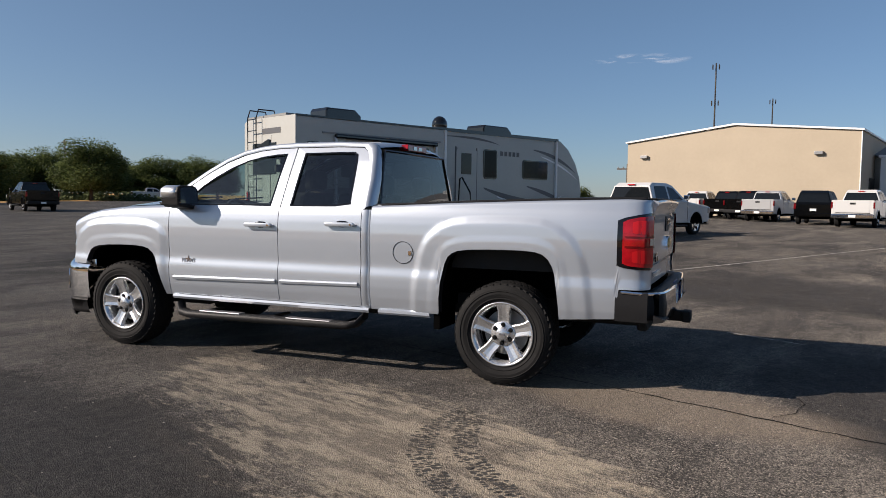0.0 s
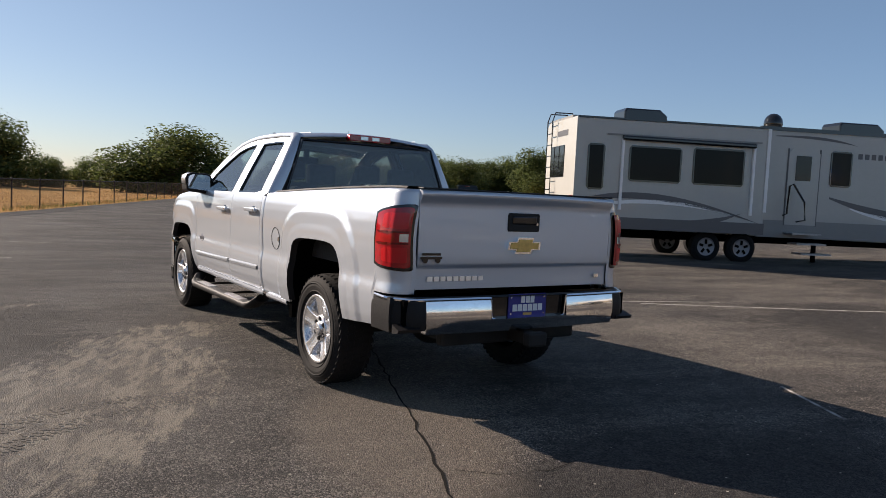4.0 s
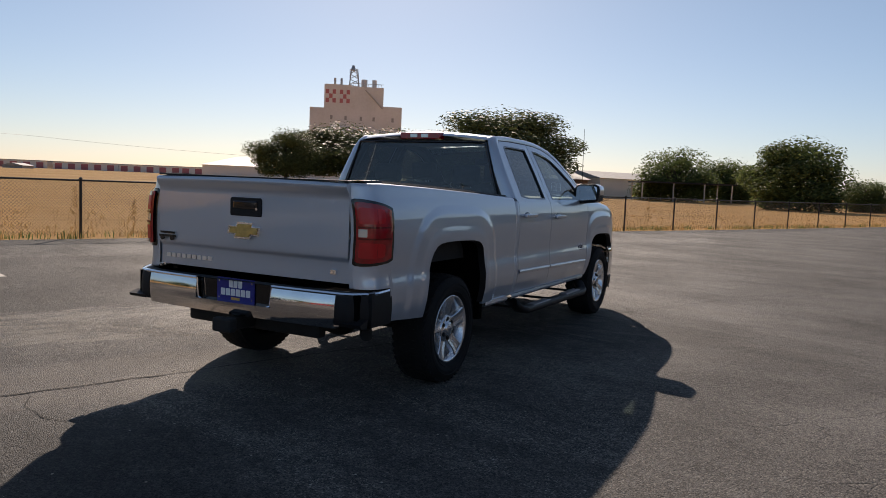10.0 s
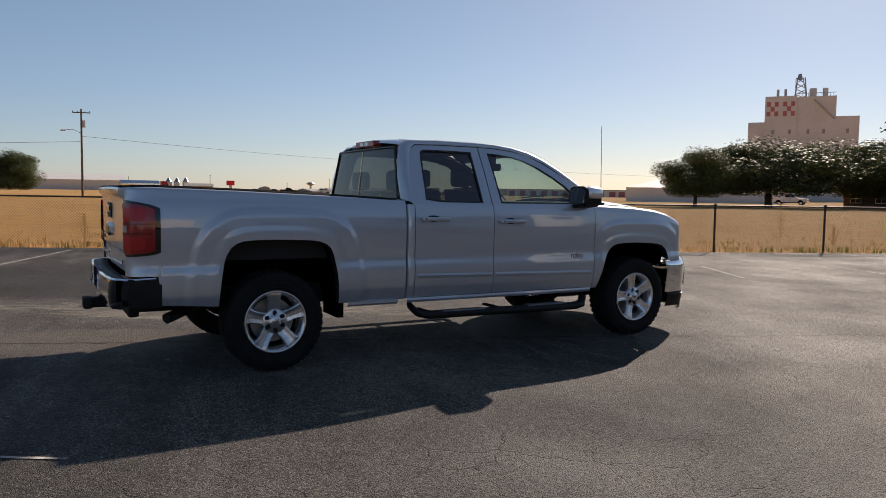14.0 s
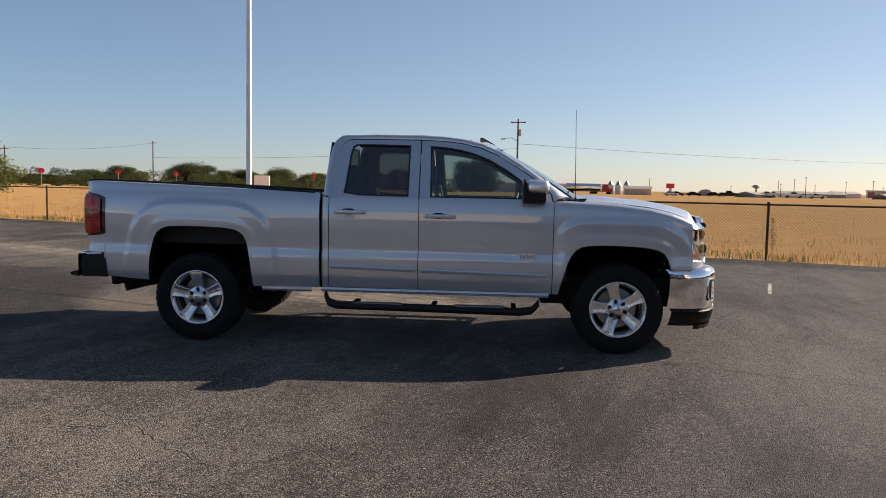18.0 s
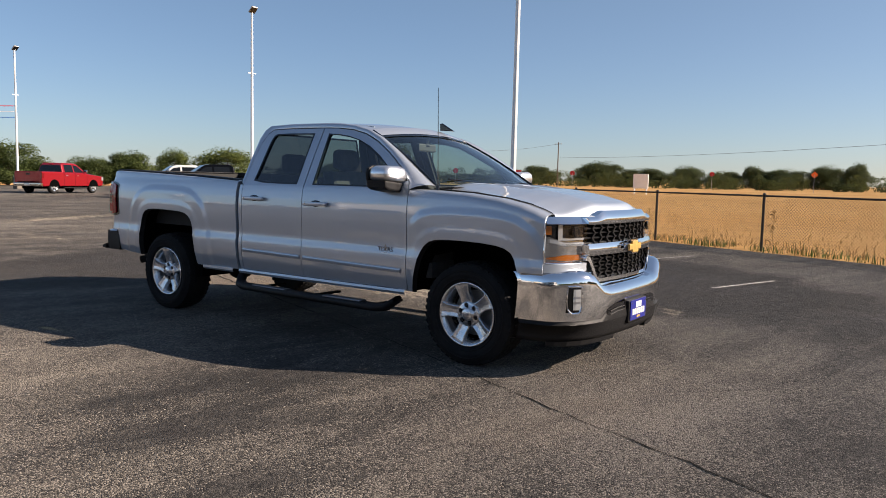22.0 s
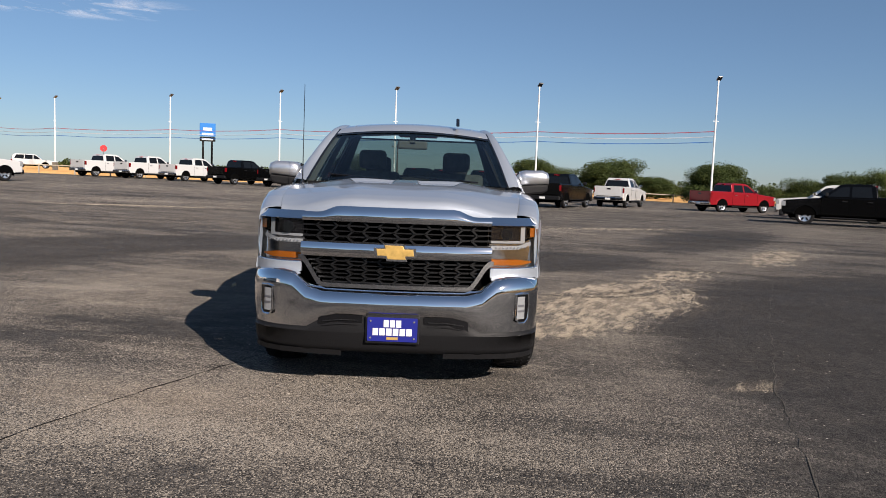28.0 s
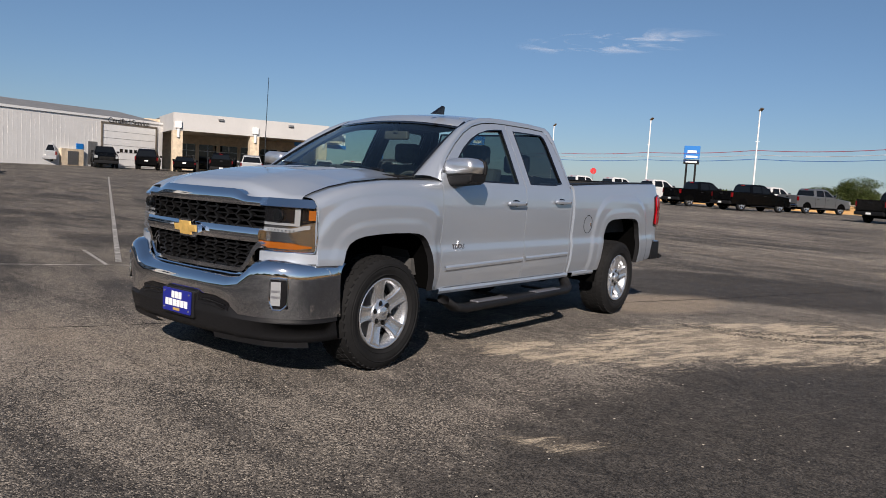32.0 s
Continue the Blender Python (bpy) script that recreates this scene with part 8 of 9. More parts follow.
# ---- buildings ----
def rect_wall(bm, p, q, z0, z1, th=0.25):
    """A wall slab from p to q, its face on the line."""
    p, q = Vector((*p, 0)), Vector((*q, 0))
    d = (q - p).normalized()
    n = Vector((-d.y, d.x, 0)) * th
    pts = [p, q, q + n, p + n]
    lo = [bm.verts.new((v.x, v.y, z0)) for v in pts]
    hi = [bm.verts.new((v.x, v.y, z1)) for v in pts]
    for k in range(4):
        bm.faces.new((lo[k], lo[(k + 1) % 4], hi[(k + 1) % 4], hi[k]))
    bm.faces.new(hi)
    bm.faces.new(lo[::-1])
    bmesh.ops.recalc_face_normals(bm, faces=bm.faces)
    return bm


# beige metal building: gable end seen from the lot
P, Q = Vector((59.6, 6.2)), Vector((55.2, -10.9))
ux = (Q - P).normalized()
ang = math.degrees(math.atan2(ux.y, ux.x))
zb = gz(57, -3) - 0.3
bb = thing("metal_warehouse", "beige metal warehouse with low gable roof", "building", at=pose(P.x, P.y, 0, 0, 0, ang))
L = (Q - P).length
part("gable_wall", prismbm([(0, zb), (L, zb), (L, 6.85), (L / 2, 7.6), (0, 6.5)], "y", 0, 0.3), BEIGE, bb, "beige gable wall")
part("side_wall", boxbm(L - 0.3, L, 0.3, 26, zb, 6.85), BEIGE, bb)
part("back_wall", boxbm(0, L, 26, 26.3, zb, 6.6), BEIGE, bb)
part("left_wall", boxbm(0, 0.3, 0.3, 26, zb, 6.4), BEIGE, bb)
part("roof", prismbm([(-0.15, 6.5), (L / 2, 7.65), (L + 0.15, 6.87), (L + 0.15, 7.0), (L / 2, 7.8), (-0.15, 6.63)], "y", -0.15, 26.4), WHITE, bb, "white roof edge")
part("corner_trim", boxbm(L - 0.02, L + 0.04, -0.05, 0.1, zb, 6.85), WHITE, bb)
part("roller_door", boxbm(L - 0.02, L + 0.05, 4.5, 9.5, zb, 3.6), GLOSSBLACK, bb, "dark roller door opening")
for x in (1.5, 14.9):
    part("wall_light", boxbm(x - 0.3, x + 0.3, -0.25, 0.0, 5.2, 5.45, bevel=0.03), GALV, bb)

# white service building
P, Q = Vector((61.2, -13.0)), Vector((65.5, -37.6))
ux = (Q - P).normalized()
ang = math.degrees(math.atan2(ux.y, ux.x))
L = (Q - P).length
zb = 0.2
sv = thing("service_building", "white corrugated service building with large door", "building", at=pose(P.x, P.y, 0, 0, 0, ang))
s0 = 8.23
part("wall", boxbm(0, L, 0, 0.3, zb, 5.25), LIFTEDWALL, sv, "white corrugated wall")
part("end_wall", boxbm(0, 0.3, 0.3, 14, zb, 5.25), LIFTEDWALL, sv)
part("roof", prismbm([(-0.06, 5.22), (7, 6.4), (14.3, 5.22), (14.3, 5.35), (7, 6.55), (-0.06, 5.4)], "x", -0.2, L + 0.2), GREYROOF, sv, "grey low-pitched roof")
part("eave_trim", boxbm(-0.2, L + 0.2, -0.1, -0.064, 5.24, 5.45), WHITE, sv)
part("roof_vent", boxbm(6, 9.5, 5.8, 6.2, 6.3, 6.7), WHITE, sv)
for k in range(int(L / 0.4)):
    part("wall_rib", boxbm(0.1 + k * 0.4, 0.16 + k * 0.4, -0.006, 0.0, zb, 5.2), LIFTEDWALL, sv)
gd = part("garage_door", boxbm(s0 + 9.7, s0 + 15.8, -0.06, 0.0, 0.9, 4.75), WHITE, sv, "white sectional garage door")
for k in range(5):
    part("panel_joint", boxbm(s0 + 9.75, s0 + 15.75, -0.067, -0.06, 1.5 + k * 0.65, 1.53 + k * 0.65), GALV, gd)
for k in range(4):
    part("door_light", boxbm(s0 + 11.6 + k * 0.55, s0 + 11.95 + k * 0.55, -0.068, -0.06, 2.2, 2.5), CARGLASS, gd)
for x in (s0 + 9.62, s0 + 15.88):
    part("door_frame", boxbm(x - 0.09, x + 0.09, -0.1, 0.0, 0.8, 4.9), CONCRETE, gd)
part("door_head", boxbm(s0 + 9.5, s0 + 16, -0.1, 0.0, 4.78, 4.95), CONCRETE, gd)
part("side_door", boxbm(s0 + 8.2, s0 + 9.1, -0.05, 0.0, 0.9, 3.0), GALV, sv)
part("wall_sign", boxbm(s0 + 7.0, s0 + 7.7, -0.06, 0.0, 2.2, 2.7), BLUE, sv)
cu = bpy.data.curves.new("sign_text", "FONT")
cu.body = "Certified Service"
cu.size, cu.extrude = 0.7, 0.008
txt = new("sign_text", cu)
cu.materials.append(GLOSSBLACK)
txt.parent = sv
txt.matrix_basis = Matrix.Translation((s0 + 10.2, -0.117, 4.9)) @ pose(0, 0, 0, 90, 0, 0)
bin_ = thing("trash_enclosure", "tan block enclosure beside the service building", "enclosure", at=pose(63.6, -27.5, gz(63.6, -27.5), 0, 0, ang))
part("wall", boxbm(-1.1, 1.1, -0.15, 0.15, 0, 1.5), TANSTONE, bin_)
part("gate", boxbm(-0.5, 0.5, -0.2, -0.15, 0.1, 1.3), GALV, bin_)

# showroom with deep canopy
P, Q = Vector((59.3, -34.9)), Vector((53.2, -48.9))
ux = (Q - P).normalized()
ang = math.degrees(math.atan2(ux.y, ux.x))
L = (Q - P).length
sh = thing("showroom", "showroom with white canopy fascia on tan columns", "building", at=pose(P.x, P.y, 0, 0, 0, ang))
part("fascia", boxbm(0, L, 0, 0.3, 4.55, 6.2), WHITEWALL, sh, "white canopy fascia")
part("fascia_end", boxbm(-0.02, 0.28, 0.3, 9, 4.55, 6.2), WHITEWALL, sh)
part("canopy_soffit", boxbm(0.0, L + 1.6, 0.3, 9, 4.55, 4.75), TANSTONE, sh)
part("canopy_roof", boxbm(0.0, L + 1.6, 0.3, 14, 5.9, 6.1), GREYROOF, sh)
part("return_wall", boxbm(L, L + 2.6, 2.0, 2.3, 4.4, 5.6), WHITE, sh)
part("blue_band", boxbm(L - 3, L + 2.7, 1.95, 2.0, 4.0, 4.4), BLUE, sh, "blue band under the roof edge")
part("back_wall", boxbm(-1.5, L + 3, 8.8, 9.1, 0.4, 5.9), TANSTONE, sh, "tan stone wall")
for k in range(6):
    win = part("shop_window", boxbm(1.8 + k * 2.2, 3.6 + k * 2.2, 8.72, 8.8, 1.0, 3.6), CARGLASS, sh, "dark shop window")
    part("mullion", boxbm(2.65 + k * 2.2, 2.75 + k * 2.2, 8.68, 8.72, 1.0, 3.6), GALV, win)
    part("transom", boxbm(1.8 + k * 2.2, 3.6 + k * 2.2, 8.68, 8.72, 2.9, 2.98), GALV, win)
for x in (0.4, 7.65, 14.7):
    col = part("column", boxbm(x - 0.45, x + 0.45, 0.05, 0.95, 0.4, 4.55, bevel=0.03), TANSTONE, sh, "tan stone column")
    part("column_cap", boxbm(x - 0.3, x + 0.3, -0.22, 0.0, 4.75, 5.4, bevel=0.05), WHITE, col)
    part("downpipe", boxbm(x - 0.1, x + 0.1, -0.12, 0.0, 3.9, 4.75), WHITE, col)
for x in (4.3, 11.2):
    part("flood_light", boxbm(x - 0.25, x + 0.25, -0.2, 0.0, 5.75, 5.95, bevel=0.03), GALV, sh)

# pylon sign
def pylon(x, y, z0, z1, w, turn):
    g = gz(x, y)
    s = thing("pylon_sign", "blue pylon sign on two dark posts", "sign", "pylon signs by the road", at=pose(x, y, g, 0, 0, turn))
    part("board", boxbm(-w / 2, w / 2, -0.2, 0.2, z0 - g + 0.7, z1 - g, bevel=0.04), BLUE, s, "blue sign board")
    part("name_board", boxbm(-w / 2, w / 2, -0.2, 0.2, z0 - g, z0 - g + 0.62, bevel=0.04), GLOSSBLACK, s)
    for f in (1, -1):
        part("name_bar", boxbm(-w * 0.35, w * 0.35, *sorted((f * 0.205, f * 0.215)), z0 - g + 0.2, z0 - g + 0.42), WHITE, s)
        part("logo_shape", boxbm(-w * 0.28, w * 0.28, *sorted((f * 0.205, f * 0.215)), z1 - g - 1.0, z1 - g - 0.62), WHITE, s)
        part("word_bar", boxbm(-w * 0.36, w * 0.36, *sorted((f * 0.205, f * 0.215)), z0 - g + 0.85, z0 - g + 1.15), WHITE, s)
    for xx in (-w * 0.28, w * 0.28):
        part("post", boxbm(xx - 0.14, xx + 0.14, -0.14, 0.14, 0, z0 - g), GLOSSBLACK, s)


pylon(32.6, -97.6, 5.6, 8.1, 2.1, 18)
pylon(97.8, -104.5, 4.2, 6.0, 2.2, 41)
pylon(56.5, -80.1, 5.4, 7.75, 2.0, 34)

# grain elevator far across the field
ge = thing("grain_elevator", "tall pale grain elevator with red chequer marks", "building", at=pose(-168, 240, gz(-168, 240), 0, 0, 0))
PALE = mat("pale concrete", (0.44, 0.435, 0.44), 0.85, vary=0.12, scale=0.1)
REDM = mat("faded red paint", (0.3, 0.1, 0.11), 0.7)
eu = (Vector((-158.5, 246.1)) - Vector((-177.4, 232.8))).normalized()
ge.matrix_basis = pose(-177.4, 232.8, gz(-177, 233), 0, 0, math.degrees(math.atan2(eu.y, eu.x)))
part("main_tower", boxbm(0, 10.5, 0, 16, -1, 37.6), PALE, ge, "tall pale tower")
part("right_tower", boxbm(10.5, 23.1, 0.6, 16, -1, 37.2), PALE, ge)
part("low_tower", boxbm(23.1, 30.5, 1, 15, -1, 30.0), PALE, ge)
part("left_block", boxbm(-5.5, 0, 1, 14, -1, 28.5), PALE, ge)
for x0 in (0.6, 6.0):
    for i in range(3):
        for j in range(3):
            if (i + j) % 2 == 0:
                part("red_check", boxbm(x0 + i * 1.3, x0 + (i + 1) * 1.3, -0.06, 0, 30.5 + j * 1.7, 32.2 + j * 1.7), REDM, ge)
bm = bmesh.new()
for sx, sy in ((0, 0), (4, 0), (4, 4), (0, 4)):
    tube(bm, [(9.5 + sx, 4 + sy, 37), (10.3 + sx * 0.6, 4.6 + sy * 0.6, 44.5)], 0.22, 5)
for z in (38.5, 40.5, 42.5, 44.4):
    k = 1 - (z - 37) / 20
    for a, b in (((0, 0), (4, 0)), ((4, 0), (4, 4)), ((4, 4), (0, 4)), ((0, 4), (0, 0))):
        tube(bm, [(9.7 + a[0] * k, 4.2 + a[1] * k, z), (9.7 + b[0] * k, 4.2 + b[1] * k, z - 1.6)], 0.14, 4)
part("lattice_head", bm, GALV, ge)
part("head_drum", cylbm((11, 5.5, 44), (11, 5.5, 46), 1.1, 0.5, 10), GALV, ge)
for x, r in ((15.5, 1.2), (19.5, 0.9)):
    part("dust_tank", cylbm((x, 5, 37.2), (x, 5, 40.5), r, seg=12), PALE, ge)
for x in (4, 6.5):
    part("vent_stack", cylbm((x, 4, 37.6), (x, 4, 40.5), 0.45, seg=8), GALV, ge)
part("rail", boxbm(10.6, 23, 0.65, 0.8, 38.3, 38.5), GALV, ge)
for k in range(12):
    part("rail_post", boxbm(11 + k, 11.12 + k, 0.65, 0.8, 37.2, 38.4), GALV, ge)
part("spout", tube(bmesh.new(), [(16, 0.4, 36), (22.8, 0.2, 29)], 0.3, 6), GALV, ge)
for x in (2.5, 8.0, 14, 19, 26.5):
    part("dark_opening", boxbm(x, x + 0.9, -0.05 + (0.6 if x > 10 else 0) + (0.4 if x > 23 else 0), 0.02 + (0.6 if x > 10 else 0) + (0.4 if x > 23 else 0), 24, 25.6), GREYROOF, ge)

# low brick house and sheds behind the field
def low_house(name, label, p, q, depth, wall_h, wallm, roofm, hip, wins=0, wz=(0.9, 2.2)):
    P, Q = Vector(p), Vector(q)
    ux = (Q - P).normalized()
    L = (Q - P).length
    g = min(gz(*p), gz(*q)) - 0.15
    b = thing(name, label, "building", at=pose(P.x, P.y, g, 0, 0, math.degrees(math.atan2(ux.y, ux.x))))
    part("wall", boxbm(0, L, 0, depth, 0, wall_h), wallm, b)
    bm = bmesh.new()
    e = 0.5
    lo = [bm.verts.new(v) for v in ((-e, -e, wall_h), (L + e, -e, wall_h), (L + e, depth + e, wall_h), (-e, depth + e, wall_h))]
    hi = [bm.verts.new((hip, depth / 2, wall_h + depth * 0.12)), bm.verts.new((L - hip, depth / 2, wall_h + depth * 0.12))]
    for f in ((lo[0], lo[1], hi[1], hi[0]), (lo[2], lo[3], hi[0], hi[1]), (lo[1], lo[2], hi[1]), (lo[3], lo[0], hi[0]), (lo[3], lo[2], lo[1], lo[0])):
        bm.faces.new(f)
    bmesh.ops.recalc_face_normals(bm, faces=bm.faces)
    part("roof", bm, roofm, b)
    for k in range(wins):
        x = L * (k + 0.5) / wins
        w = part("window", boxbm(x - 0.75, x + 0.75, -0.06, 0.02, *wz), WHITE, b, "white-framed window")
        for i in range(2):
            for j in range(2):
                part("pane", boxbm(x - 0.66 + i * 0.7, x - 0.04 + i * 0.7, -0.075, -0.055, wz[0] + 0.08 + j * 0.62, wz[0] + 0.62 + j * 0.62), CARGLASS, w)
    return b


low_house("brick_house", "low brown brick house under dark oaks", (-58.1, 96.9), (-31.0, 105.4), 12, 2.85, BRICKM, GREYROOF, 3, 9)
sd = low_house("white_shed", "long white metal shed behind the field", (-31, 112), (-17.5, 140), 10, 3.3, LIFTEDWALL, GREYROOF, 0.1)
cp = thing("open_carport", "low open carport with flat dark roof", "carport", at=pose(-22, 101, gz(-22, 101), 0, 0, 30))
part("roof", boxbm(0, 14, 0, 6, 2.6, 2.8), BLACKPL, cp)
for x in (0.5, 5, 9.5, 13.5):
    for y in (0.4, 5.6):
        part("post", boxbm(x - 0.08, x + 0.08, y - 0.08, y + 0.08, 0, 2.6), GALV, cp)
low_house("metal_barn", "pale metal barn far across the field", (-118, 112), (-92, 130), 18, 3.2, WHITEWALL, WHITEWALL, 6)
for k, (x, y, L) in enumerate(((-357, 206, 30), (-330, 224, 30), (-305, 241, 30), (-280, 256, 28), (-375, 180, 20))):
    st = thing("storage_building", "long low white storage building with red doors", "building", "storage buildings across the field", at=pose(x, y, gz(x, y), 0, 0, 34))
    part("wall", boxbm(0, L, 0, 12, -0.5, 3.3), WHITEWALL, st)
    for j in range(int(L / 6)):
        part("roller_door", boxbm(1 + j * 6, 4.2 + j * 6, -0.08, 0, 0, 2.7), REDM, st, "faded red roller door")
    part("roof", boxbm(-0.3, L + 0.3, -0.3, 12.3, 3.3, 3.6), GREYROOF, st)

# far side of the road: sheds, silos, tanker, signs
low_house("far_warehouse", "long white warehouse beyond the field", (-313, -2), (-313, 32), 20, 4.0, WHITEWALL, WHITEWALL, 0.1)
for k, (x, y, h, r) in enumerate(((-290, 44, 3.4, 1.2), (-290, 47, 3.4, 1.2), (-289, 50, 3.6, 1.2))):
    si = thing("silo", "pale steel silo in the distance", "silo", "silos beyond the field", at=pose(x, y, gz(x, y), 0, 0, 0))
    part("drum", cylbm((0, 0, -0.3), (0, 0, h), r, seg=18), WHITEWALL, si)
    part("cone", cylbm((0, 0, h), (0, 0, h + 1.6), r, 0.3, 18), GALV, si)
for k, (x, y, hh, c) in enumerate(((-262, 45, 2.4, BEIGE), (-270, 100, 1.7, WHITEWALL), (-285, 118, 1.6, GREYROOF), (-250, 128, 1.3, BRICKM), (-300, 134, 2.0, WHITEWALL), (-275, 150, 1.5, BEIGE), (-262, 165, 1.3, GREYROOF), (-232, 80, 1.2, GREYROOF))):
    b = thing("far_shed", "small shed in the distance beyond the field", "building", "far sheds", at=pose(x, y, gz(x, y) - 0.3, 0, 0, 80 + 7 * k))
    part("wall", boxbm(0, 9 + 2 * (k % 3), 0, 7, 0, hh), c, b)
    part("roof", prismbm([(-0.4, hh), (7.4, hh), (3.5, hh + 0.9)], "x", -0.3, 9.3 + 2 * (k % 3)), GREYROOF, b)
tk = thing("tanker_truck", "tanker lorry with polished tank in the distance", "truck", at=pose(-262, 31, gz(-262, 31), 0, 0, 8))
part("tank", cylbm((0, -7, 2.4), (0, 5.5, 2.4), 1.25, seg=18), DULLCHROME, tk, "polished steel tank")
part("chassis", boxbm(-1.1, 1.1, -7, 9, 0.8, 1.2), GLOSSBLACK, tk)
part("cab", prismbm([(6.3, 0.9), (9.6, 0.9), (9.6, 2.0), (8.3, 2.1), (8.0, 3.4), (6.3, 3.5)], "x", -1.2, 1.2, 0.05), CARRED, tk)
for y in (-6, -4.8, 2.5, 3.8, 8.6):
    for sx in (1, -1):
        part("wheel", cylbm((sx * 0.9, y, 0.5), (sx * 1.2, y, 0.5), 0.5, seg=14), RUBBER, tk)


def road_sign(x, y, h, kind):
    g = gz(x, y)
    lab = {"stop": "red octagonal road sign on a post", "orange": "orange diamond road sign on a post", "yield": "triangular road sign on a post"}[kind]
    s = thing("road_sign", lab, "road sign", "road signs by the road", at=pose(x, y, g, 0, 0, math.degrees(math.atan2(-x, y)) + 180))
    part("post", cylbm((0, 0.04, 0), (0, 0.04, h), 0.04, seg=6), GALV, s)
    n, r, off, mt = {"stop": (8, 0.45, math.pi / 8, SIGNRED), "orange": (4, 0.65, 0, ORANGE), "yield": (3, 0.6, -math.pi / 2, SIGNRED)}[kind]
    part("plate", prismbm([(r * math.cos(off + 2 * math.pi * k / n), h + r * math.sin(off + 2 * math.pi * k / n)) for k in range(n)], "y", -0.03, 0.0), mt, s)
    part("plate_bar", boxbm(-r * 0.55, r * 0.55, -0.04, -0.03, h - 0.1, h + 0.1), WHITE, s)


for x, y, h, k in ((-121.5, -56.0, 2.9, "stop"), (-140, -36, 3.2, "stop"), (-150, -20, 3.4, "orange"), (-98, -66, 2.8, "stop"), (-105, -58, 2.8, "yield"), (44.5, -92, 3.0, "stop")):
    road_sign(x, y, h, k)
bd = thing("notice_board", "white notice board beyond the fence", "sign", at=pose(-79.7, -27.2, gz(-79.7, -27.2), 0, 0, 70))
part("panel", boxbm(-1.1, 1.1, -0.05, 0.05, 0.7, 2.4), WHITE, bd)
for x in (-0.9, 0.9):
    part("leg", boxbm(x - 0.06, x + 0.06, -0.06, 0.06, 0, 0.7), WHITE, bd)

# pale pipe rail along the road side of the lot
rl = thing("pipe_rail_fence", "low cream pipe rail along the lot edge", "fence")
rp = [Vector((x, -66 + 0.16 * x, 0)) for x in range(-30, 72, 3)]
for p in rp:
    p.z = gz(p.x, p.y)
    part("post", boxbm(p.x - 0.05, p.x + 0.05, p.y - 0.05, p.y + 0.05, p.z - 0.1, p.z + 0.85), BEIGE, rl)
for a, b in zip(rp, rp[1:]):
    part("rail", tube(bmesh.new(), [a + Vector((0, 0, 0.75)), b + Vector((0, 0, 0.75))], 0.05, 6), BEIGE, rl)

# radio masts
for x, y, top in ((243.6, 7.1, 45.3), (293.7, -10.6, 40.3)):
    g = gz(x, y)
    ms = thing("radio_mast", "thin steel radio mast above the roofs", "mast", "radio masts", at=pose(x, y, g, 0, 0, 0))
    part("mast", cylbm((0, 0, 0), (0, 0, top - g), 0.3, 0.2, 8), FENCEMETAL, ms)
    for z in (top - g - 1.2, (top - g) * 0.72):
        for k in range(6):
            a = k * math.pi / 3
            part("antenna_panel", boxbm(1.1 * math.cos(a) - 0.15, 1.1 * math.cos(a) + 0.15, 1.1 * math.sin(a) - 0.15, 1.1 * math.sin(a) + 0.15, z - 0.7, z + 0.7), FENCEMETAL, ms)

# thin cloud streaks high up, far off
def cloud_mat():
    m = bpy.data.materials.new("thin cloud")
    m.use_nodes = True
    nt = m.node_tree
    nt.nodes.remove(nt.nodes["Principled BSDF"])
    tr, df, mx = nt.nodes.new("ShaderNodeBsdfTransparent"), nt.nodes.new("ShaderNodeBsdfTranslucent"), nt.nodes.new("ShaderNodeMixShader")
    tc = nt.nodes.new("ShaderNodeTexCoord")
    n = noise_node(nt, tc.outputs["Object"], 0.006, 8, 0.65, 0.8)
    f = math_node(nt, "MULTIPLY", ramp_node(nt, n, 0.5, 0.8), 0.75)
    g = nt.nodes.new("ShaderNodeTexGradient")
    g.gradient_type = "SPHERICAL"
    mp = nt.nodes.new("ShaderNodeMapping")
    mp.inputs["Location"].default_value, mp.inputs["Scale"].default_value = (-1, -1, 0), (2, 2, 0)
    nt.links.new(tc.outputs["Generated"], mp.inputs["Vector"])
    nt.links.new(mp.outputs[0], g.inputs[0])
    nt.links.new(math_node(nt, "MULTIPLY", f, ramp_node(nt, g.outputs[1], 0.0, 0.5)), mx.inputs[0])
    df.inputs[0].default_value = (0.9, 0.9, 0.9, 1)
    nt.links.new(tr.outputs[0], mx.inputs[1])
    nt.links.new(df.outputs[0], mx.inputs[2])
    nt.links.new(mx.outputs[0], nt.nodes["Material Output"].inputs[0])
    return m


CLOUD = cloud_mat()
for x, y, w, d in ((960, -2000, 320, 190), (2260, 305, 110, 150)):
    bm = bmesh.new()
    bmesh.ops.create_grid(bm, x_segments=1, y_segments=1, size=1, matrix=Matrix.Diagonal((w, d, 1, 1)))
    c = link_mesh("cloud", bm, CLOUD)
    c.location = (x, y, 420)
    c.visible_shadow = False
    tagged(c, "thin wisp of white cloud in the sky", "cloud", kind="structure")

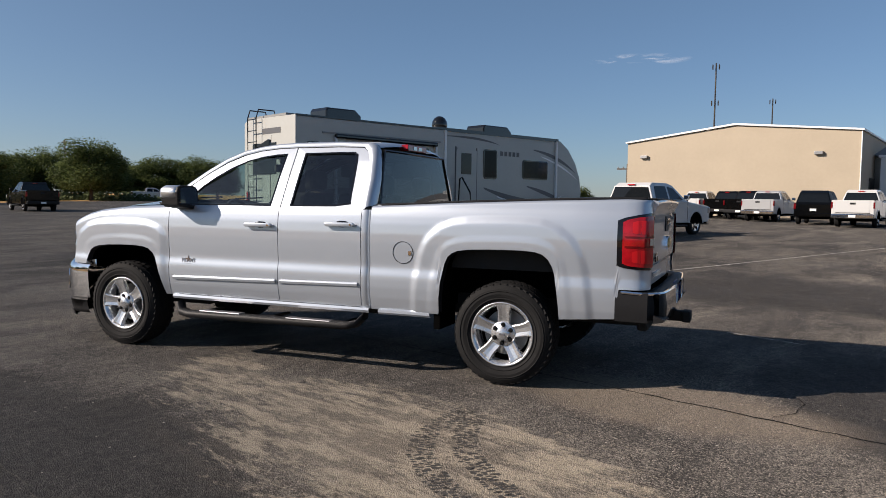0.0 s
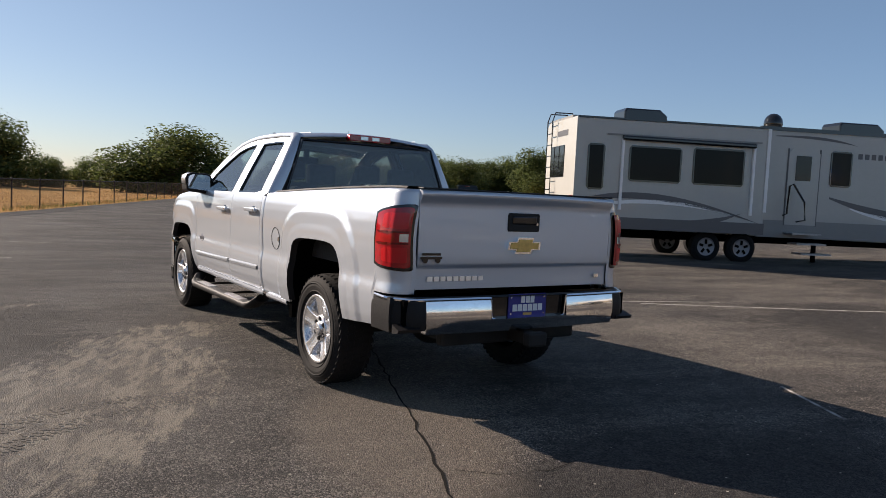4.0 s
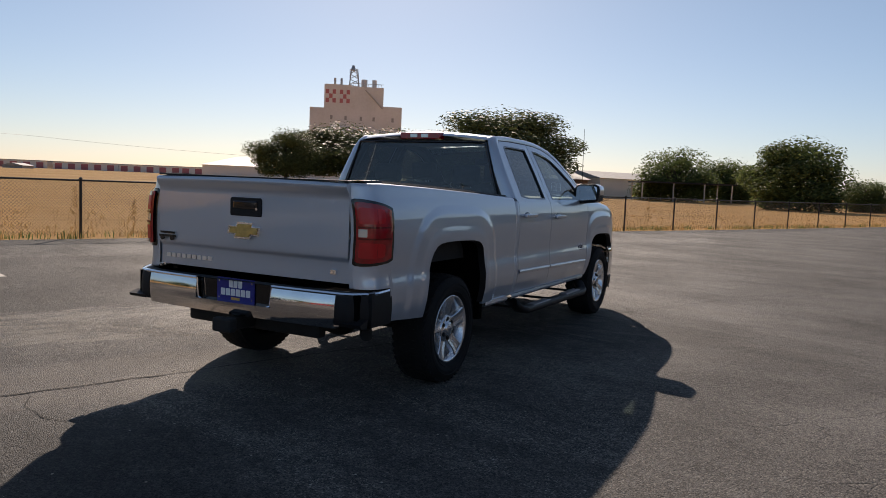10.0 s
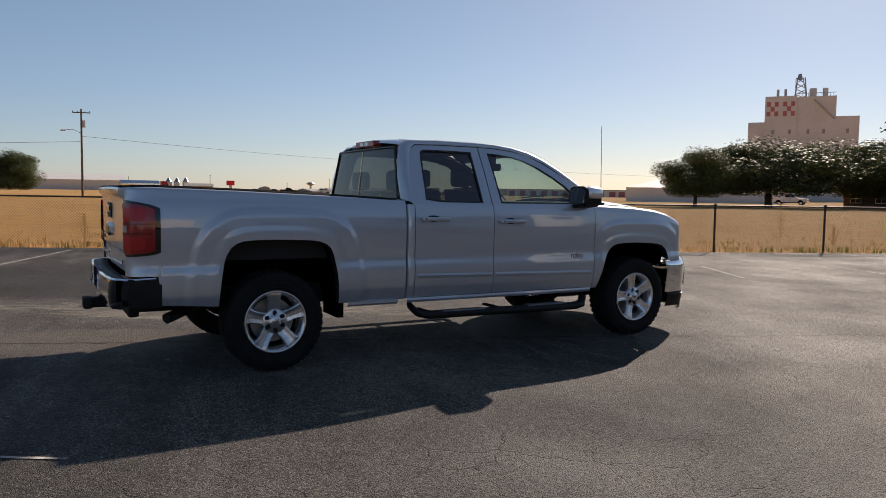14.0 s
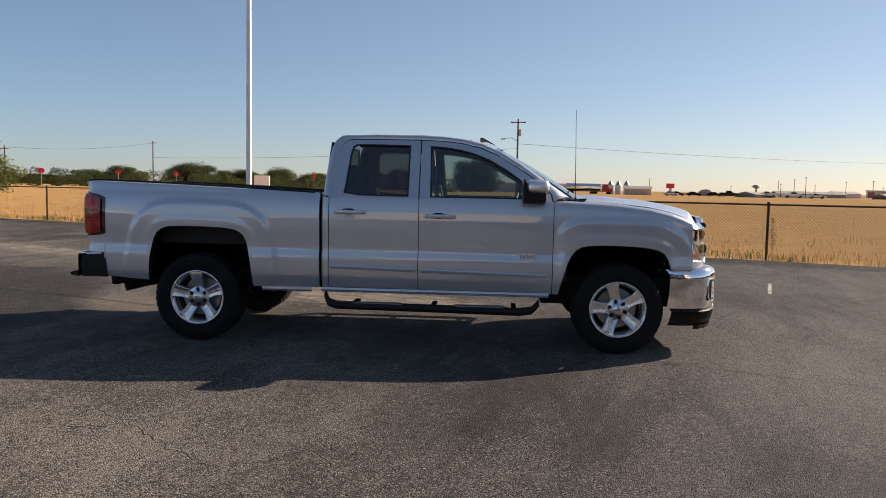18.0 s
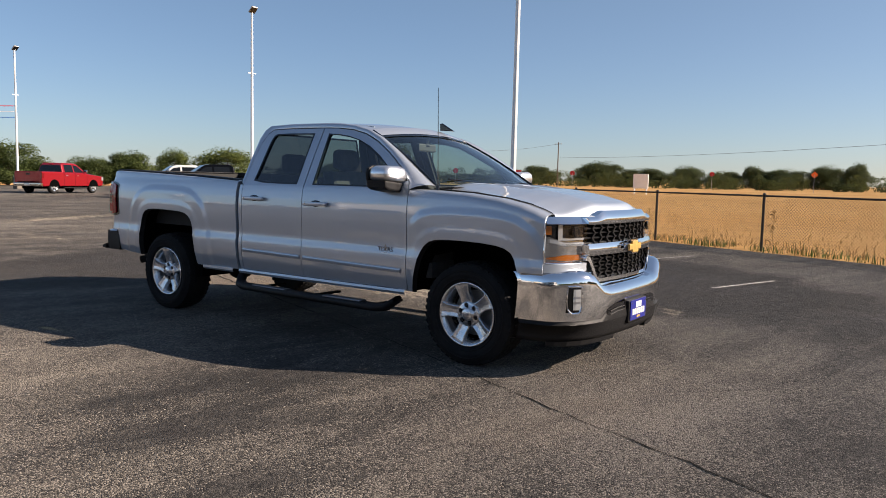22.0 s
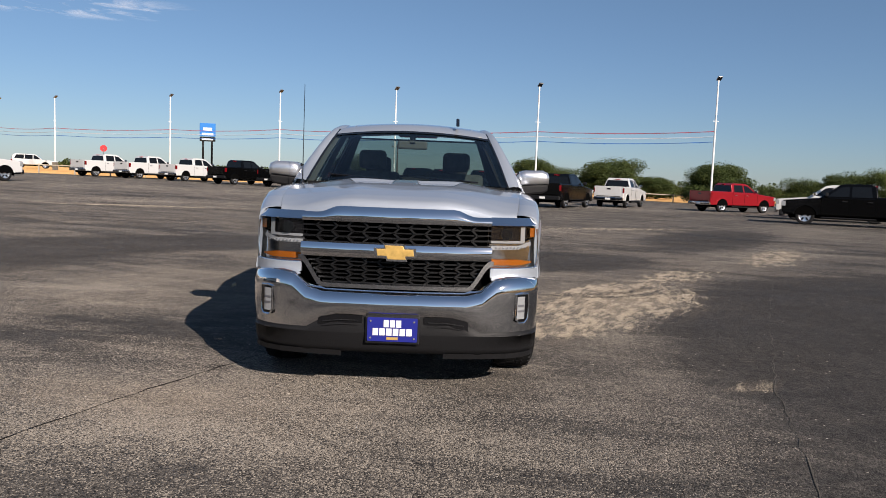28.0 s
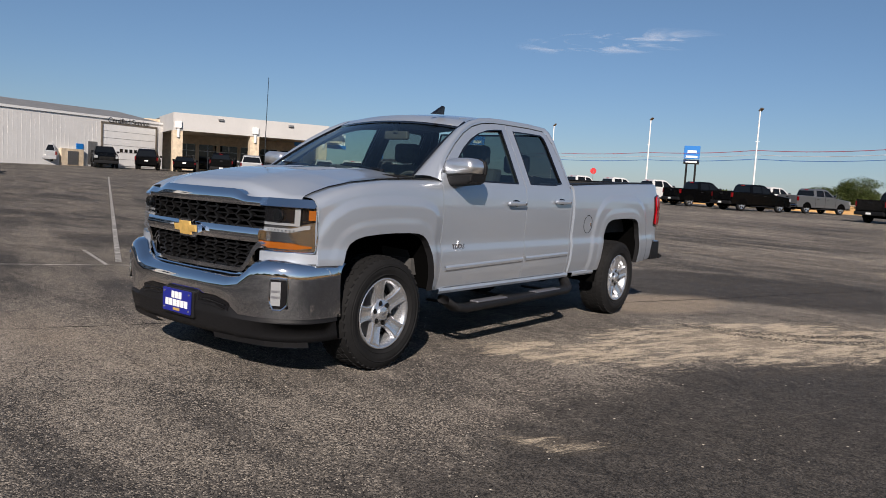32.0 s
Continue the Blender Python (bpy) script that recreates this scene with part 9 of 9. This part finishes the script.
# small landmarks on the far side of the field
wt = thing("water_tower", "mushroom-shaped water tower in the distance", "water tower", at=Matrix.Translation((-277, 95, gz(-277, 95))))
part("stem", cylbm((0, 0, -0.3), (0, 0, 3.4), 0.45, 0.4, 12), GALV, wt)
part("bowl", cylbm((0, 0, 3.0), (0, 0, 3.7), 0.5, 1.7, 18), GALV, wt)
part("cap", cylbm((0, 0, 3.7), (0, 0, 4.3), 1.7, 0.9, 18), GALV, wt)
rs = thing("tower_sign", "dark red sign on a tower in the distance", "sign", at=pose(-286, 66, gz(-286, 66), 0, 0, 78))
part("tower", boxbm(-0.5, 0.5, -0.4, 0.4, -0.3, 2.6), GALV, rs)
part("board", boxbm(-1.5, 1.5, -0.5, 0.5, 2.6, 4.4, bevel=0.1), SIGNRED, rs)
dm = thing("domed_shed", "dark arched shed in the distance", "building", at=pose(-282, 78, gz(-282, 78), 0, 0, 80))
part("shell", prismbm([(2.6 * math.cos(a), 2.6 * math.sin(a) - 0.2) for a in spread(0, math.pi, 14)], "y", -4, 4), GREYROOF, dm)
part("front", prismbm([(2.3 * math.cos(a), 2.3 * math.sin(a) - 0.2) for a in spread(0, math.pi, 14)], "y", 4, 4.05), GLOSSBLACK, dm)
rnd = random.Random(91)
for k in range(14):
    az = radians(-rnd.uniform(62, 84))
    r = rnd.uniform(250, 330)
    x, y = 6 + math.sin(az) * r, -2 + math.cos(az) * r
    h = rnd.uniform(3.0, 6.5)
    fp = thing("far_pole", "thin pole in the distance beyond the field", "pole", "far poles", at=Matrix.Translation((x, y, gz(x, y))))
    part("mast", cylbm((0, 0, -0.3), (0, 0, h), 0.12, 0.08, 6), WOODPOLE, fp)
    part("head", boxbm(-0.5, 0.5, -0.1, 0.1, h, h + 0.2), GALV, fp)
rnd = random.Random(92)
for k in range(9):
    az = radians(-rnd.uniform(66, 82))
    r = rnd.uniform(240, 262)
    x, y = 6 + math.sin(az) * r, -2 + math.cos(az) * r
    park(rnd.choice(("sedan", "suv", "pickup")), rnd.choice(("white", "silver", "black")), x, y, 0.25, 0.97)
